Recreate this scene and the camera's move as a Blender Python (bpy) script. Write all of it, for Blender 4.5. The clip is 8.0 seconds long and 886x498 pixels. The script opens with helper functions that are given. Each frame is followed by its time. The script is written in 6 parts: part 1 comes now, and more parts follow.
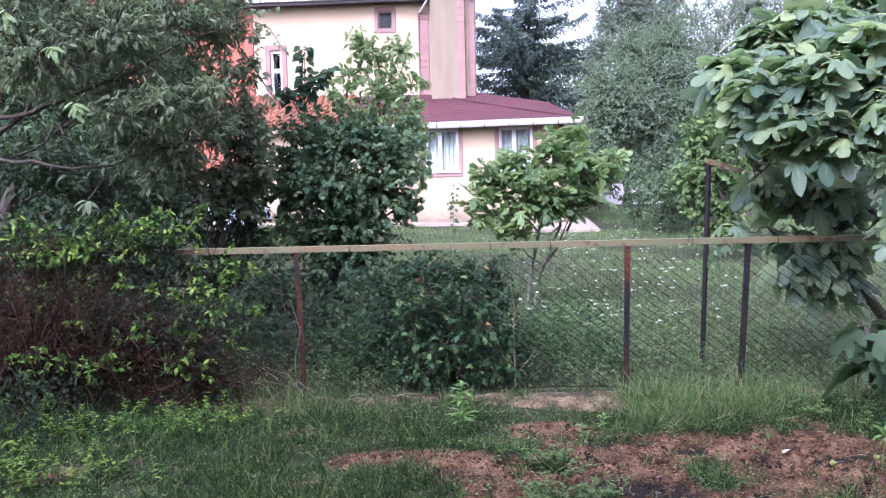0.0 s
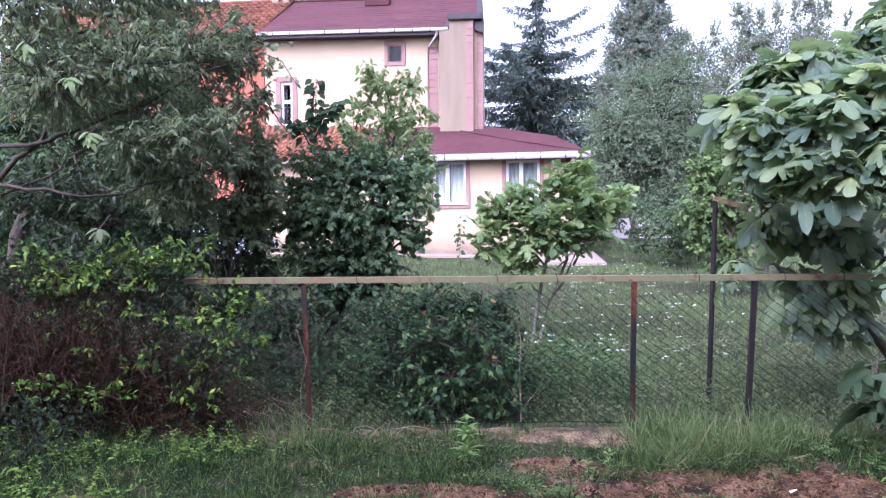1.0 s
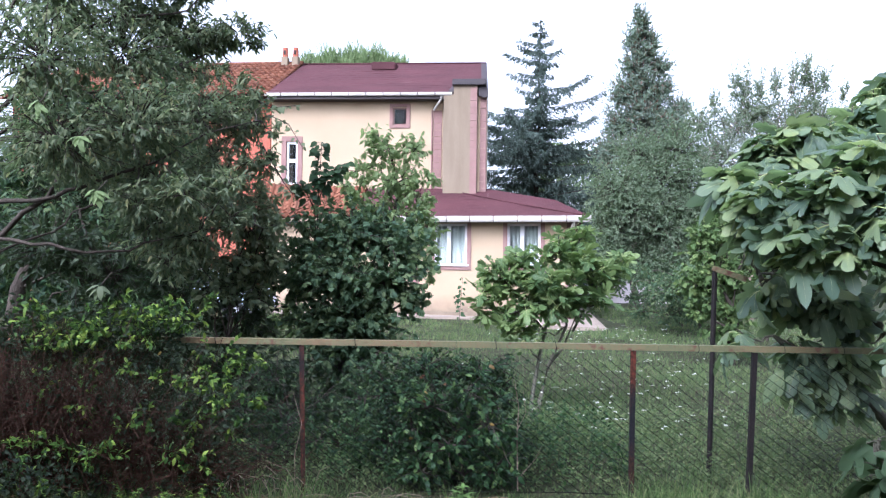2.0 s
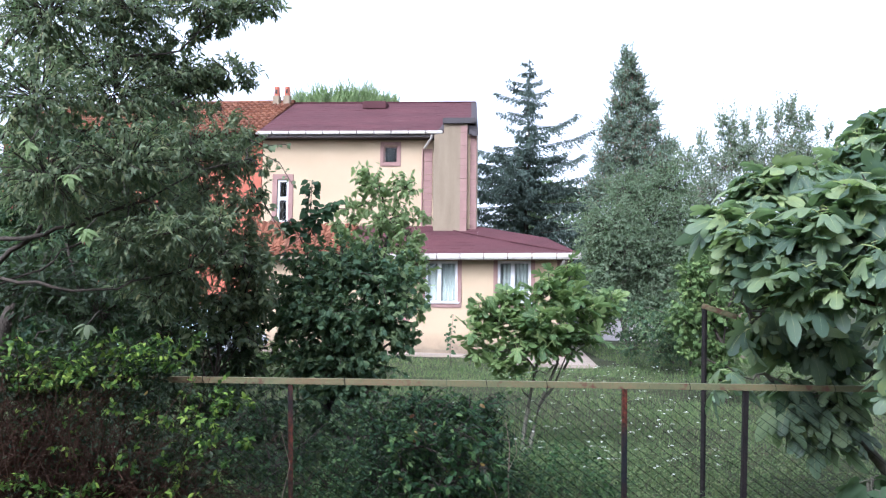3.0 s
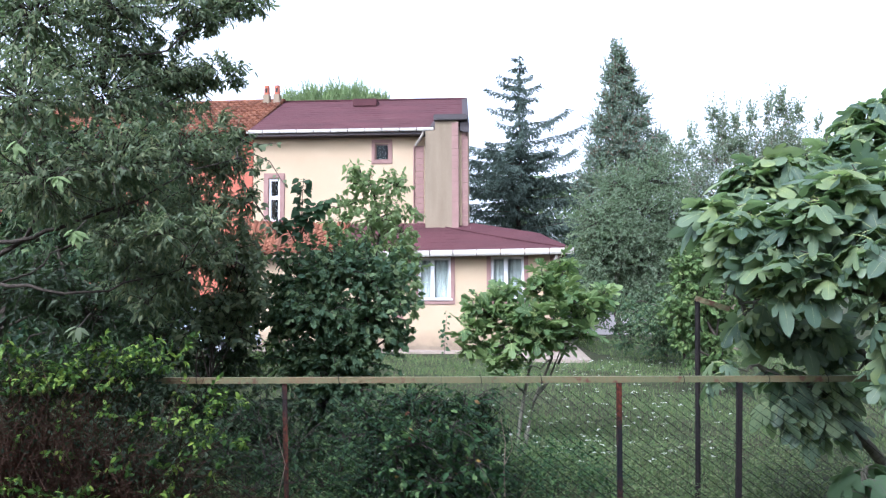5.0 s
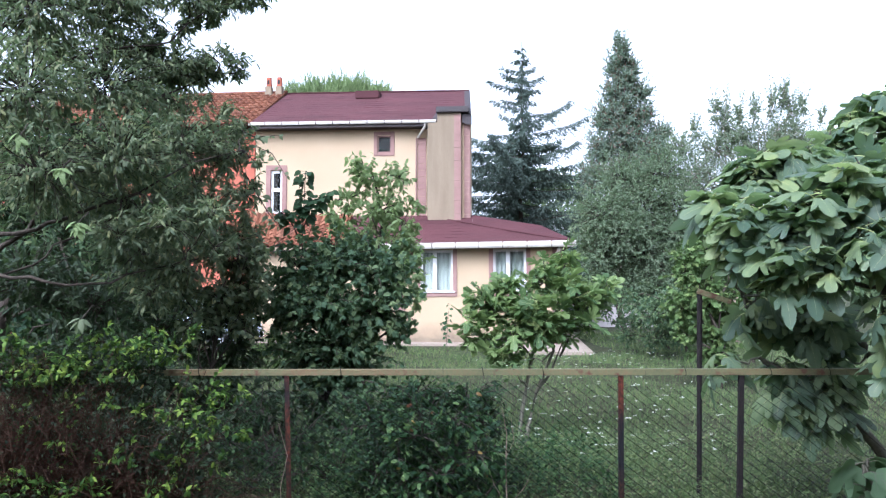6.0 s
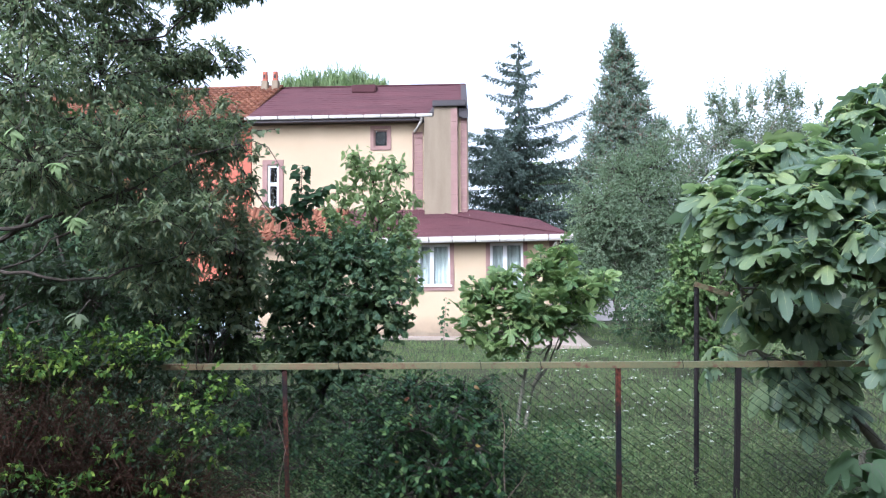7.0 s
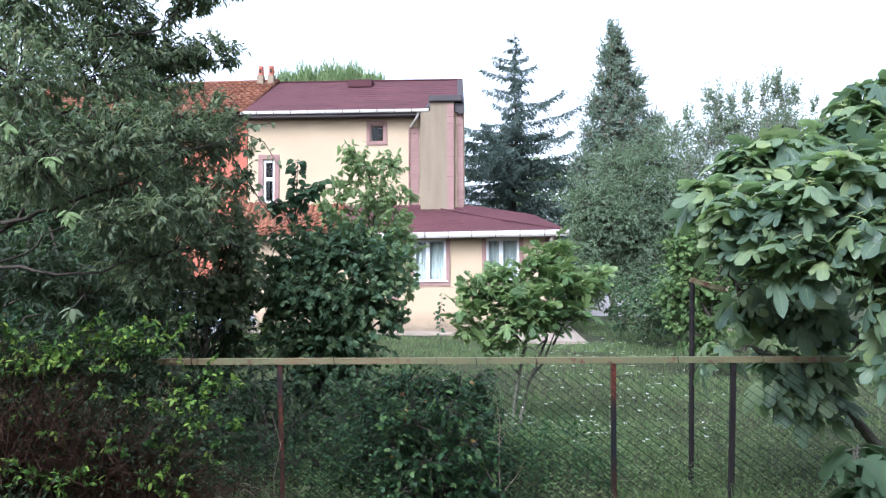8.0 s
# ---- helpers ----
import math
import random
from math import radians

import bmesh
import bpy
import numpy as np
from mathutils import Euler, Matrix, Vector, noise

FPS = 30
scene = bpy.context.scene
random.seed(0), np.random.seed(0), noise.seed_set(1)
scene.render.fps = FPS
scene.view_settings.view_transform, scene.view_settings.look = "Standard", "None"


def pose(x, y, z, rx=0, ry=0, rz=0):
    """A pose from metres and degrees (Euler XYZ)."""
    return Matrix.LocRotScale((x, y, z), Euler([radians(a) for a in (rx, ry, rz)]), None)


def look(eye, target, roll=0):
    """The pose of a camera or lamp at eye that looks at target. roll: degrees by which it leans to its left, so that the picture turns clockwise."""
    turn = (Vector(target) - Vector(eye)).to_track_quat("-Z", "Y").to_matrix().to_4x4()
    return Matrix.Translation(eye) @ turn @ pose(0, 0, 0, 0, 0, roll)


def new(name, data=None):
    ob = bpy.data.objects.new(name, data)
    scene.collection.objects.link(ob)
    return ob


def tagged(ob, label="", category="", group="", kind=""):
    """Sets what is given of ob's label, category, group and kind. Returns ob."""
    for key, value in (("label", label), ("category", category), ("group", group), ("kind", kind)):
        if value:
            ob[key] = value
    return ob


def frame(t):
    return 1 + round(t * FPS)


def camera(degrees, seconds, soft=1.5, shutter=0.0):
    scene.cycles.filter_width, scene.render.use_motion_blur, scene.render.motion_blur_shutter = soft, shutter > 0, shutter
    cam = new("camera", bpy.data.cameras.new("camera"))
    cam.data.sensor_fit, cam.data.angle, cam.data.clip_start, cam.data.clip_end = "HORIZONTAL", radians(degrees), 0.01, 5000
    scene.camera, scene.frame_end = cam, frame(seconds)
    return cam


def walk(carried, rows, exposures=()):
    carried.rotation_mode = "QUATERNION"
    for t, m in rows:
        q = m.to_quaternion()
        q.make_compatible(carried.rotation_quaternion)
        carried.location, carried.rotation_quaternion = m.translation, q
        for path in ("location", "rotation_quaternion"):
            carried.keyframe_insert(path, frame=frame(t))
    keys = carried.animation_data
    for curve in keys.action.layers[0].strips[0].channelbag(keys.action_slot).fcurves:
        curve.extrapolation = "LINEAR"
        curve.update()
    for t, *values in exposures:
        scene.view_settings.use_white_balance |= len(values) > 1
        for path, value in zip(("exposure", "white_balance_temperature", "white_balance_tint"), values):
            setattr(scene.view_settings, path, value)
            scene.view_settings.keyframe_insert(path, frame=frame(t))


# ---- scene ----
cam = camera(59.9, 8.0, soft=1.25)
PATH = [
    (0, (0.004, 0.024, 1.548), (-0.025, 2.015, 1.355), -1.3),
    (0.5, (0.003, 0.013, 1.552), (-0.03, 2.006, 1.383), -1.1),
    (1, (-0.006, -0.003, 1.562), (-0.049, 1.993, 1.45), -0.5),
    (1.5, (-0.004, -0.015, 1.577), (-0.057, 1.984, 1.536), 0.3),
    (2, (-0.002, -0.021, 1.593), (-0.047, 1.978, 1.637), 0.8),
    (2.2, (-0.006, -0.029, 1.59), (-0.044, 1.969, 1.666), 0.9),
    (3.3, (0.002, -0.011, 1.6), (-0.015, 1.983, 1.745), 0.6),
    (3.5, (0.0, -0.006, 1.598), (-0.014, 1.989, 1.743), 0.5),
    (4, (0.003, -0.012, 1.6), (-0.003, 1.983, 1.744), 0.1),
    (4.5, (0.003, -0.011, 1.597), (0.003, 1.985, 1.737), -0.2),
    (6, (0.005, -0.009, 1.598), (-0.004, 1.987, 1.711), -0.1),
    (6.5, (0.0, -0.008, 1.597), (-0.005, 1.989, 1.7), -0.2),
    (7, (0.002, -0.007, 1.594), (0.001, 1.99, 1.692), -0.3),
    (7.5, (0.0, -0.001, 1.593), (0.005, 1.997, 1.685), -0.2),
    (8, (0.005, 0.0, 1.592), (0.014, 1.998, 1.678), -0.2),
]
walk(cam, [(t, look(eye, target, roll)) for t, eye, target, roll in PATH],
     [(0, 1.78, 5200, 31), (1.0, 1.66, 5200, 35), (1.5, 1.56, 5230, 29), (2.0, 1.40, 5290, 18), (3.3, 1.34, 5330, 13), (4.5, 1.38, 5290, 13), (6, 1.37, 5290, 13), (8, 1.39, 5290, 11)])

# ---- sky, sun ----
world = bpy.data.worlds.new("sky")
scene.world = world
world.use_nodes = True
wn, wl = world.node_tree.nodes, world.node_tree.links
sky_tex = wn.new("ShaderNodeTexSky")
sky_tex.sky_type, sky_tex.sun_disc = "NISHITA", False
sky_tex.sun_elevation, sky_tex.sun_rotation = radians(44), radians(212)
sky_tex.dust_density, sky_tex.air_density, sky_tex.ozone_density = 6.0, 1.0, 1.0
pale = wn.new("ShaderNodeHueSaturation")  # thin bright cloud
pale.inputs["Saturation"].default_value = 0.22
wl.new(sky_tex.outputs[0], pale.inputs["Color"])
wl.new(pale.outputs[0], wn["Background"].inputs["Color"])
wn["Background"].inputs["Strength"].default_value = 0.22
sun_data = bpy.data.lights.new("sun", "SUN")
sun_data.energy, sun_data.angle, sun_data.color = 0.35, radians(30), (1.0, 0.95, 0.88)
sun = new("sun", sun_data)
sun.matrix_world = look((-5.3, -8.5, 9.7), (0, 0, 0))


# ---- mesh tools ----
def mesh_of(name, v, f, mats, slot=None, smooth=False):
    v, f = np.asarray(v, np.float32), np.asarray(f, np.int32)
    me = bpy.data.meshes.new(name)
    me.vertices.add(len(v))
    me.vertices.foreach_set("co", v.ravel())
    me.loops.add(f.size)
    me.loops.foreach_set("vertex_index", f.ravel())
    me.polygons.add(len(f))
    me.polygons.foreach_set("loop_start", np.arange(len(f), dtype=np.int32) * f.shape[1])
    if slot is not None:
        me.polygons.foreach_set("material_index", np.asarray(slot, np.int32))
    me.polygons.foreach_set("use_smooth", np.full(len(f), smooth))
    me.update(calc_edges=True)
    for m in mats:
        me.materials.append(m)
    return me


def child(name, me, parent, label=""):
    ob = new(name, me)
    ob.parent = parent
    return tagged(ob, label)


def thing(name, label, category, m=None, group="", kind=""):
    ob = new(name)
    ob.empty_display_size = 0.2
    if m is not None:
        ob.matrix_basis = m
    return tagged(ob, label, category, group, kind)


def part(name, bm, material, parent, label=""):
    me = bpy.data.meshes.new(name)
    bm.to_mesh(me)
    bm.free()
    me.materials.append(material)
    return child(name, me, parent, label)


def box_bm(x0, x1, y0, y1, z0, z1, bevel=0.0, bm=None):
    bm = bm or bmesh.new()
    made = bmesh.ops.create_cube(bm, size=1.0)["verts"]
    for v in made:
        v.co = ((x0 + x1) / 2 + v.co.x * (x1 - x0), (y0 + y1) / 2 + v.co.y * (y1 - y0), (z0 + z1) / 2 + v.co.z * (z1 - z0))
    if bevel:
        edges = list({e for v in made for e in v.link_edges})
        bmesh.ops.bevel(bm, geom=edges, offset=bevel, segments=2, affect="EDGES")
    return bm


def prism_bm(outline, y0, y1):
    """A solid between y0 and y1 of an outline in x and z."""
    bm = bmesh.new()
    front = [bm.verts.new((x, y0, z)) for x, z in outline]
    back = [bm.verts.new((x, y1, z)) for x, z in outline]
    bm.faces.new(front)
    bm.faces.new(back[::-1])
    for i in range(len(front)):
        j = (i + 1) % len(front)
        bm.faces.new((front[i], back[i], back[j], front[j]))
    bmesh.ops.recalc_face_normals(bm, faces=bm.faces)
    return bm


def wall_bm(x0, x1, z0, z1, y0, y1, holes):
    """A wall with rectangular holes (x0, x1, z0, z1) through it."""
    xs = sorted({x0, x1, *[h[0] for h in holes], *[h[1] for h in holes]})
    zs = sorted({z0, z1, *[h[2] for h in holes], *[h[3] for h in holes]})
    bm = bmesh.new()
    for a, b in zip(xs, xs[1:]):
        for c, d in zip(zs, zs[1:]):
            mx, mz = (a + b) / 2, (c + d) / 2
            if not any(h[0] < mx < h[1] and h[2] < mz < h[3] for h in holes):
                box_bm(a, b, y0, y1, c, d, bm=bm)
    bmesh.ops.remove_doubles(bm, verts=bm.verts, dist=0.0005)
    seen = {}
    for f in bm.faces:
        seen.setdefault(tuple(round(c, 3) for c in f.calc_center_median()), []).append(f)
    twice = [f for fs in seen.values() if len(fs) > 1 for f in fs]
    bmesh.ops.delete(bm, geom=twice, context="FACES")
    return bm


def tubes(lines, sides=5):
    """Joined tubes along lines of (points, radii): vertices and quads."""
    vs, fs, n = [], [], 0
    ang = np.arange(sides) * 2 * np.pi / sides
    for pts, rad in lines:
        pts = np.asarray(pts, float)
        rad = np.broadcast_to(np.asarray(rad, float), (len(pts),))
        d = np.gradient(pts, axis=0)
        d /= np.linalg.norm(d, axis=1, keepdims=True) + 1e-9
        up = np.where(np.abs(d[:, 2:3]) > 0.9, np.array([[1.0, 0, 0]]), np.array([[0, 0, 1.0]]))
        a = np.cross(d, up)
        a /= np.linalg.norm(a, axis=1, keepdims=True) + 1e-9
        b = np.cross(d, a)
        ring = pts[:, None] + rad[:, None, None] * (np.cos(ang)[None, :, None] * a[:, None] + np.sin(ang)[None, :, None] * b[:, None])
        vs.append(ring.reshape(-1, 3))
        i, j = np.meshgrid(np.arange(len(pts) - 1), np.arange(sides), indexing="ij")
        q = np.stack([i * sides + j, i * sides + (j + 1) % sides, (i + 1) * sides + (j + 1) % sides, (i + 1) * sides + j], -1).reshape(-1, 4)
        fs.append(q + n)
        n += len(pts) * sides
    return np.concatenate(vs), np.concatenate(fs)


def bend(a, b, lift=0.0, wobble=0.05, n=6, rng=None):
    """A limb's line from a to b, arched by lift and wobbling."""
    a, b = np.asarray(a, float), np.asarray(b, float)
    t = np.linspace(0, 1, n)[:, None]
    p = a + (b - a) * t
    p[:, 2:3] += lift * 4 * t * (1 - t)
    if rng is not None:
        p[1:-1] += rng.normal(0, wobble, (n - 2, 3)) * np.linalg.norm(b - a)
    return p


def scatter(tv, tf, pos, axis, normal, size, width=None):
    """Copies of a leaf (its length along y, its face up z) at pos, along axis, facing normal: vertices and faces."""
    pos, axis, normal = (np.asarray(q, float) for q in (pos, axis, normal))
    y = axis / (np.linalg.norm(axis, axis=1, keepdims=True) + 1e-9)
    x = np.cross(y, normal)
    x /= np.linalg.norm(x, axis=1, keepdims=True) + 1e-9
    z = np.cross(x, y)
    size = np.asarray(size, float)[:, None, None]
    w = size if width is None else np.asarray(width, float)[:, None, None]
    tv = np.asarray(tv, float)
    out = pos[:, None] + w * tv[None, :, 0:1] * x[:, None] + size * (tv[None, :, 1:2] * y[:, None] + tv[None, :, 2:3] * z[:, None])
    f = np.asarray(tf)[None] + (np.arange(len(pos)) * len(tv))[:, None, None]
    return out.reshape(-1, 3), f.reshape(-1, f.shape[-1])


# leaf shapes, one unit long
OVAL = ([(0, 0, 0), (-0.24, 0.38, 0.07), (0, 0.45, -0.02), (0.24, 0.38, 0.07), (0, 1, -0.14)], [(0, 2, 1), (0, 3, 2), (1, 2, 4), (2, 3, 4)])
LEAF = ([(0, 0, 0), (-0.17, 0.16, 0.04), (0.17, 0.16, 0.04), (-0.25, 0.45, 0.04), (0.25, 0.45, 0.04), (-0.17, 0.76, -0.04), (0.17, 0.76, -0.04), (0, 1, -0.17)],
        [(0, 2, 1), (1, 2, 4), (1, 4, 3), (3, 4, 6), (3, 6, 5), (5, 6, 7)])
BROAD = ([(0, 0, 0), (-0.34, 0.22, 0.03), (-0.36, 0.55, 0.05), (0, 0.4, -0.03), (0.36, 0.55, 0.05), (0.34, 0.22, 0.03), (0, 1, -0.16)],
         [(0, 3, 1), (1, 3, 2), (2, 3, 6), (3, 4, 6), (3, 5, 4), (0, 5, 3)])
NARROW = ([(0, 0, 0), (-0.13, 0.28, 0.05), (0.13, 0.28, 0.05), (-0.12, 0.66, 0.0), (0.12, 0.66, 0.0), (0, 1, -0.16)],
          [(0, 2, 1), (1, 2, 4), (1, 4, 3), (3, 4, 5)])
SLIM = ([(0, 0, 0), (-0.15, 0.4, 0.04), (0.15, 0.4, 0.04), (0, 1, -0.1)], [(0, 2, 1), (1, 2, 3)])
NEEDLES = ([(-0.06, 0, 0), (0.06, 0, 0), (0.16, 0.55, -0.04), (0, 1, -0.12), (-0.16, 0.55, -0.04)], [(0, 1, 2), (0, 2, 4), (4, 2, 3)])
BLADE = ([(-0.5, 0, 0), (0.5, 0, 0), (-0.4, 0.5, 0.03), (0.4, 0.5, 0.03), (0, 1, 0.22)], [(0, 1, 3), (0, 3, 2), (2, 3, 4)])


ARCH = ([(-0.5, 0, 0), (0.5, 0, 0), (-0.46, 0.34, 0.02), (0.46, 0.34, 0.02), (-0.36, 0.66, 0.11), (0.36, 0.66, 0.11), (0, 0.9, 0.30)],
        [(0, 1, 3), (0, 3, 2), (2, 3, 5), (2, 5, 4), (4, 5, 6)])


def unit(rng, n):
    d = rng.normal(0, 1, (n, 3))
    return d / np.linalg.norm(d, axis=1, keepdims=True)


def sprays(rng, clumps, per_m2, leaves, size, droop=0.35, reach=(0.7, 1.12), start=0.15, up=0.2, flat=0.6):
    """Twigs that leave the clumps' centres, with leaves along them.
    clumps: ((x, y, z), (rx, ry, rz)). Gives leaf places, axes, normals, sizes and the twigs' lines."""
    P, A, N, S, lines = [], [], [], [], []
    for c, r in clumps:
        c, r = np.array(c), np.array(r)
        n = max(4, int(per_m2 * (r[0] * r[2] + r[0] * r[1] + r[1] * r[2]) / 3 * 4 * np.pi))
        d = unit(rng, n)
        d[:, 2] += up * rng.random(n)
        far = rng.uniform(reach[0], reach[1], n)[:, None]
        end = c + d * r * far
        beg = c + d * r * start * rng.random((n, 1)) * 2
        mid = (beg + end) / 2 + rng.normal(0, 0.06, (n, 3)) * r
        mid[:, 2] += 0.06 * r[2]
        t = (np.arange(leaves) + 0.5) / leaves * 0.8 + 0.22
        t = t[None, :, None] + rng.uniform(-0.05, 0.05, (n, leaves, 1))
        q = (1 - t) ** 2 * beg[:, None] + 2 * t * (1 - t) * mid[:, None] + t**2 * end[:, None]
        way = end - beg
        way /= np.linalg.norm(way, axis=1, keepdims=True) + 1e-9
        ax = way[:, None] * 0.55 + rng.normal(0, 0.5, q.shape)
        ax[..., 2] -= droop
        nn = rng.normal(0, 0.45, q.shape)
        nn[..., 2] += flat
        nn += way[:, None] * 0.35
        P.append(q.reshape(-1, 3)), A.append(ax.reshape(-1, 3)), N.append(nn.reshape(-1, 3))
        S.append(size * rng.uniform(0.6, 1.25, n * leaves))
        lines += [((b, m, e), (0.006, 0.004, 0.002)) for b, m, e in zip(beg[::2], mid[::2], end[::2])]
    return np.concatenate(P), np.concatenate(A), np.concatenate(N), np.concatenate(S), lines


# ---- materials ----
def node_material(name):
    m = bpy.data.materials.new(name)
    m.use_nodes = True
    return m, m.node_tree.nodes, m.node_tree.links, m.node_tree.nodes["Principled BSDF"]


def ramp(nodes, stops):
    r = nodes.new("ShaderNodeValToRGB")
    while len(r.color_ramp.elements) < len(stops):
        r.color_ramp.elements.new(0.5)
    for e, (at, col) in zip(r.color_ramp.elements, stops):
        e.position, e.color = at, (*col, 1)
    return r


def surface(name, stops, rough=0.85, coarse=2.0, fine=40.0, share=0.45, bump=0.25, metal=0.0, stretch=(1, 1, 1), spots=None, splash=None):
    """A worn surface: two scales of noise run through a ramp of colours, with fine relief; spots: (colour, scale, from)."""
    m, n, l, b = node_material(name)
    co, mp = n.new("ShaderNodeTexCoord"), n.new("ShaderNodeMapping")
    mp.inputs["Scale"].default_value = stretch
    l.new(co.outputs["Object"], mp.inputs["Vector"])
    big, small, mix = n.new("ShaderNodeTexNoise"), n.new("ShaderNodeTexNoise"), n.new("ShaderNodeMix")
    big.inputs["Scale"].default_value, small.inputs["Scale"].default_value = coarse, fine
    big.inputs["Detail"].default_value, small.inputs["Detail"].default_value = 5.0, 4.0
    mix.inputs[0].default_value = share
    for t in (big, small):
        l.new(mp.outputs[0], t.inputs["Vector"])
    l.new(big.outputs["Fac"], mix.inputs[2])
    l.new(small.outputs["Fac"], mix.inputs[3])
    r = ramp(n, stops)
    l.new(mix.outputs[0], r.inputs[0])
    out = r.outputs[0]
    if spots:
        sp, cut, over = n.new("ShaderNodeTexNoise"), n.new("ShaderNodeMapRange"), n.new("ShaderNodeMix")
        sp.inputs["Scale"].default_value, sp.inputs["Detail"].default_value = spots[1], 6.0
        l.new(mp.outputs[0], sp.inputs["Vector"])
        cut.inputs[1].default_value, cut.inputs[2].default_value = spots[2], spots[2] + 0.1
        l.new(sp.outputs["Fac"], cut.inputs[0])
        over.data_type = "RGBA"
        over.inputs[7].default_value = (*spots[0], 1)
        l.new(cut.outputs[0], over.inputs[0])
        l.new(out, over.inputs[6])
        out = over.outputs[2]
    if splash:  # mud thrown up by rain on the foot of the wall, in ragged patches
        at, low, ragged, mul, over = (n.new("ShaderNode" + k) for k in ("SeparateXYZ", "MapRange", "TexNoise", "Math", "Mix"))
        l.new(co.outputs["Object"], at.inputs[0])
        l.new(at.outputs[2], low.inputs[0])
        low.inputs[1].default_value, low.inputs[2].default_value, low.inputs[3].default_value, low.inputs[4].default_value = 0.05, 0.72, 1.5, 0.0
        ragged.inputs["Scale"].default_value, ragged.inputs["Detail"].default_value = 2.6, 8.0
        l.new(co.outputs["Object"], ragged.inputs["Vector"])
        mul.operation, mul.use_clamp = "MULTIPLY", True
        l.new(low.outputs[0], mul.inputs[0])
        l.new(ragged.outputs["Fac"], mul.inputs[1])
        over.data_type = "RGBA"
        over.inputs[7].default_value = (*splash, 1)
        l.new(mul.outputs[0], over.inputs[0])
        l.new(out, over.inputs[6])
        out = over.outputs[2]
    l.new(out, b.inputs["Base Color"])
    b.inputs["Roughness"].default_value, b.inputs["Metallic"].default_value = rough, metal
    b.inputs["Specular IOR Level"].default_value = 0.2 if rough > 0.75 else 0.5
    if bump:
        bp = n.new("ShaderNodeBump")
        bp.inputs["Strength"].default_value, bp.inputs["Distance"].default_value = bump, 0.02
        l.new(small.outputs["Fac"], bp.inputs["Height"])
        l.new(bp.outputs[0], b.inputs["Normal"])
    return m


def leaf_material(name, stops, rough=0.5, through_light=0.3, single=False, glow=(0.12, 0.20, 0.05), gloss=0.32):
    """Leaf green that differs from leaf to leaf, and lets some light through."""
    m, n, l, b = node_material(name)
    if single:
        both, wrap = n.new("ShaderNodeMath"), n.new("ShaderNodeMath")
        wrap.operation = "FRACT"
        l.new(n.new("ShaderNodeObjectInfo").outputs["Random"], both.inputs[0])
        l.new(n.new("ShaderNodeNewGeometry").outputs["Random Per Island"], both.inputs[1])
        l.new(both.outputs[0], wrap.inputs[0])
        pick = wrap.outputs[0]
    else:
        pick = n.new("ShaderNodeNewGeometry").outputs["Random Per Island"]
    co, nz, mx = n.new("ShaderNodeTexCoord"), n.new("ShaderNodeTexNoise"), n.new("ShaderNodeMix")
    nz.inputs["Scale"].default_value, nz.inputs["Detail"].default_value = (9.0 if single else 2.2), 4.0
    l.new(co.outputs["Object"], nz.inputs["Vector"])
    mx.inputs[0].default_value = 0.3
    l.new(pick, mx.inputs[2])
    l.new(nz.outputs["Fac"], mx.inputs[3])
    r = ramp(n, [(at, (c[0] * 0.95, c[1] * 0.92, c[2] * 1.05 + 0.001)) for at, c in stops])
    l.new(mx.outputs[0], r.inputs[0])
    l.new(r.outputs[0], b.inputs["Base Color"])
    b.inputs["Roughness"].default_value = rough
    b.inputs["Specular IOR Level"].default_value = gloss
    tr, sh = n.new("ShaderNodeBsdfTranslucent"), n.new("ShaderNodeMixShader")
    tint = n.new("ShaderNodeMix")
    tint.data_type = "RGBA"
    tint.inputs[0].default_value = 0.5
    tint.inputs[7].default_value = (*glow, 1)
    l.new(r.outputs[0], tint.inputs[6])
    l.new(tint.outputs[2], tr.inputs["Color"])
    sh.inputs[0].default_value = through_light
    l.new(b.outputs[0], sh.inputs[1])
    l.new(tr.outputs[0], sh.inputs[2])
    l.new(sh.outputs[0], n["Material Output"].inputs["Surface"])
    return m


def plain(name, col, rough=0.5, metal=0.0):
    return surface(name, [(0.3, tuple(c * 0.88 for c in col)), (0.7, col)], rough, 3.0, 60.0, 0.5, 0.05, metal)


SOIL = surface("soil", [(0.34, (0.014, 0.009, 0.006)), (0.47, (0.06, 0.032, 0.016)), (0.58, (0.145, 0.082, 0.04)), (0.70, (0.26, 0.17, 0.09))], 0.95, 6.0, 75, 0.5, 1.0, spots=((0.014, 0.010, 0.008), 3.4, 0.53))


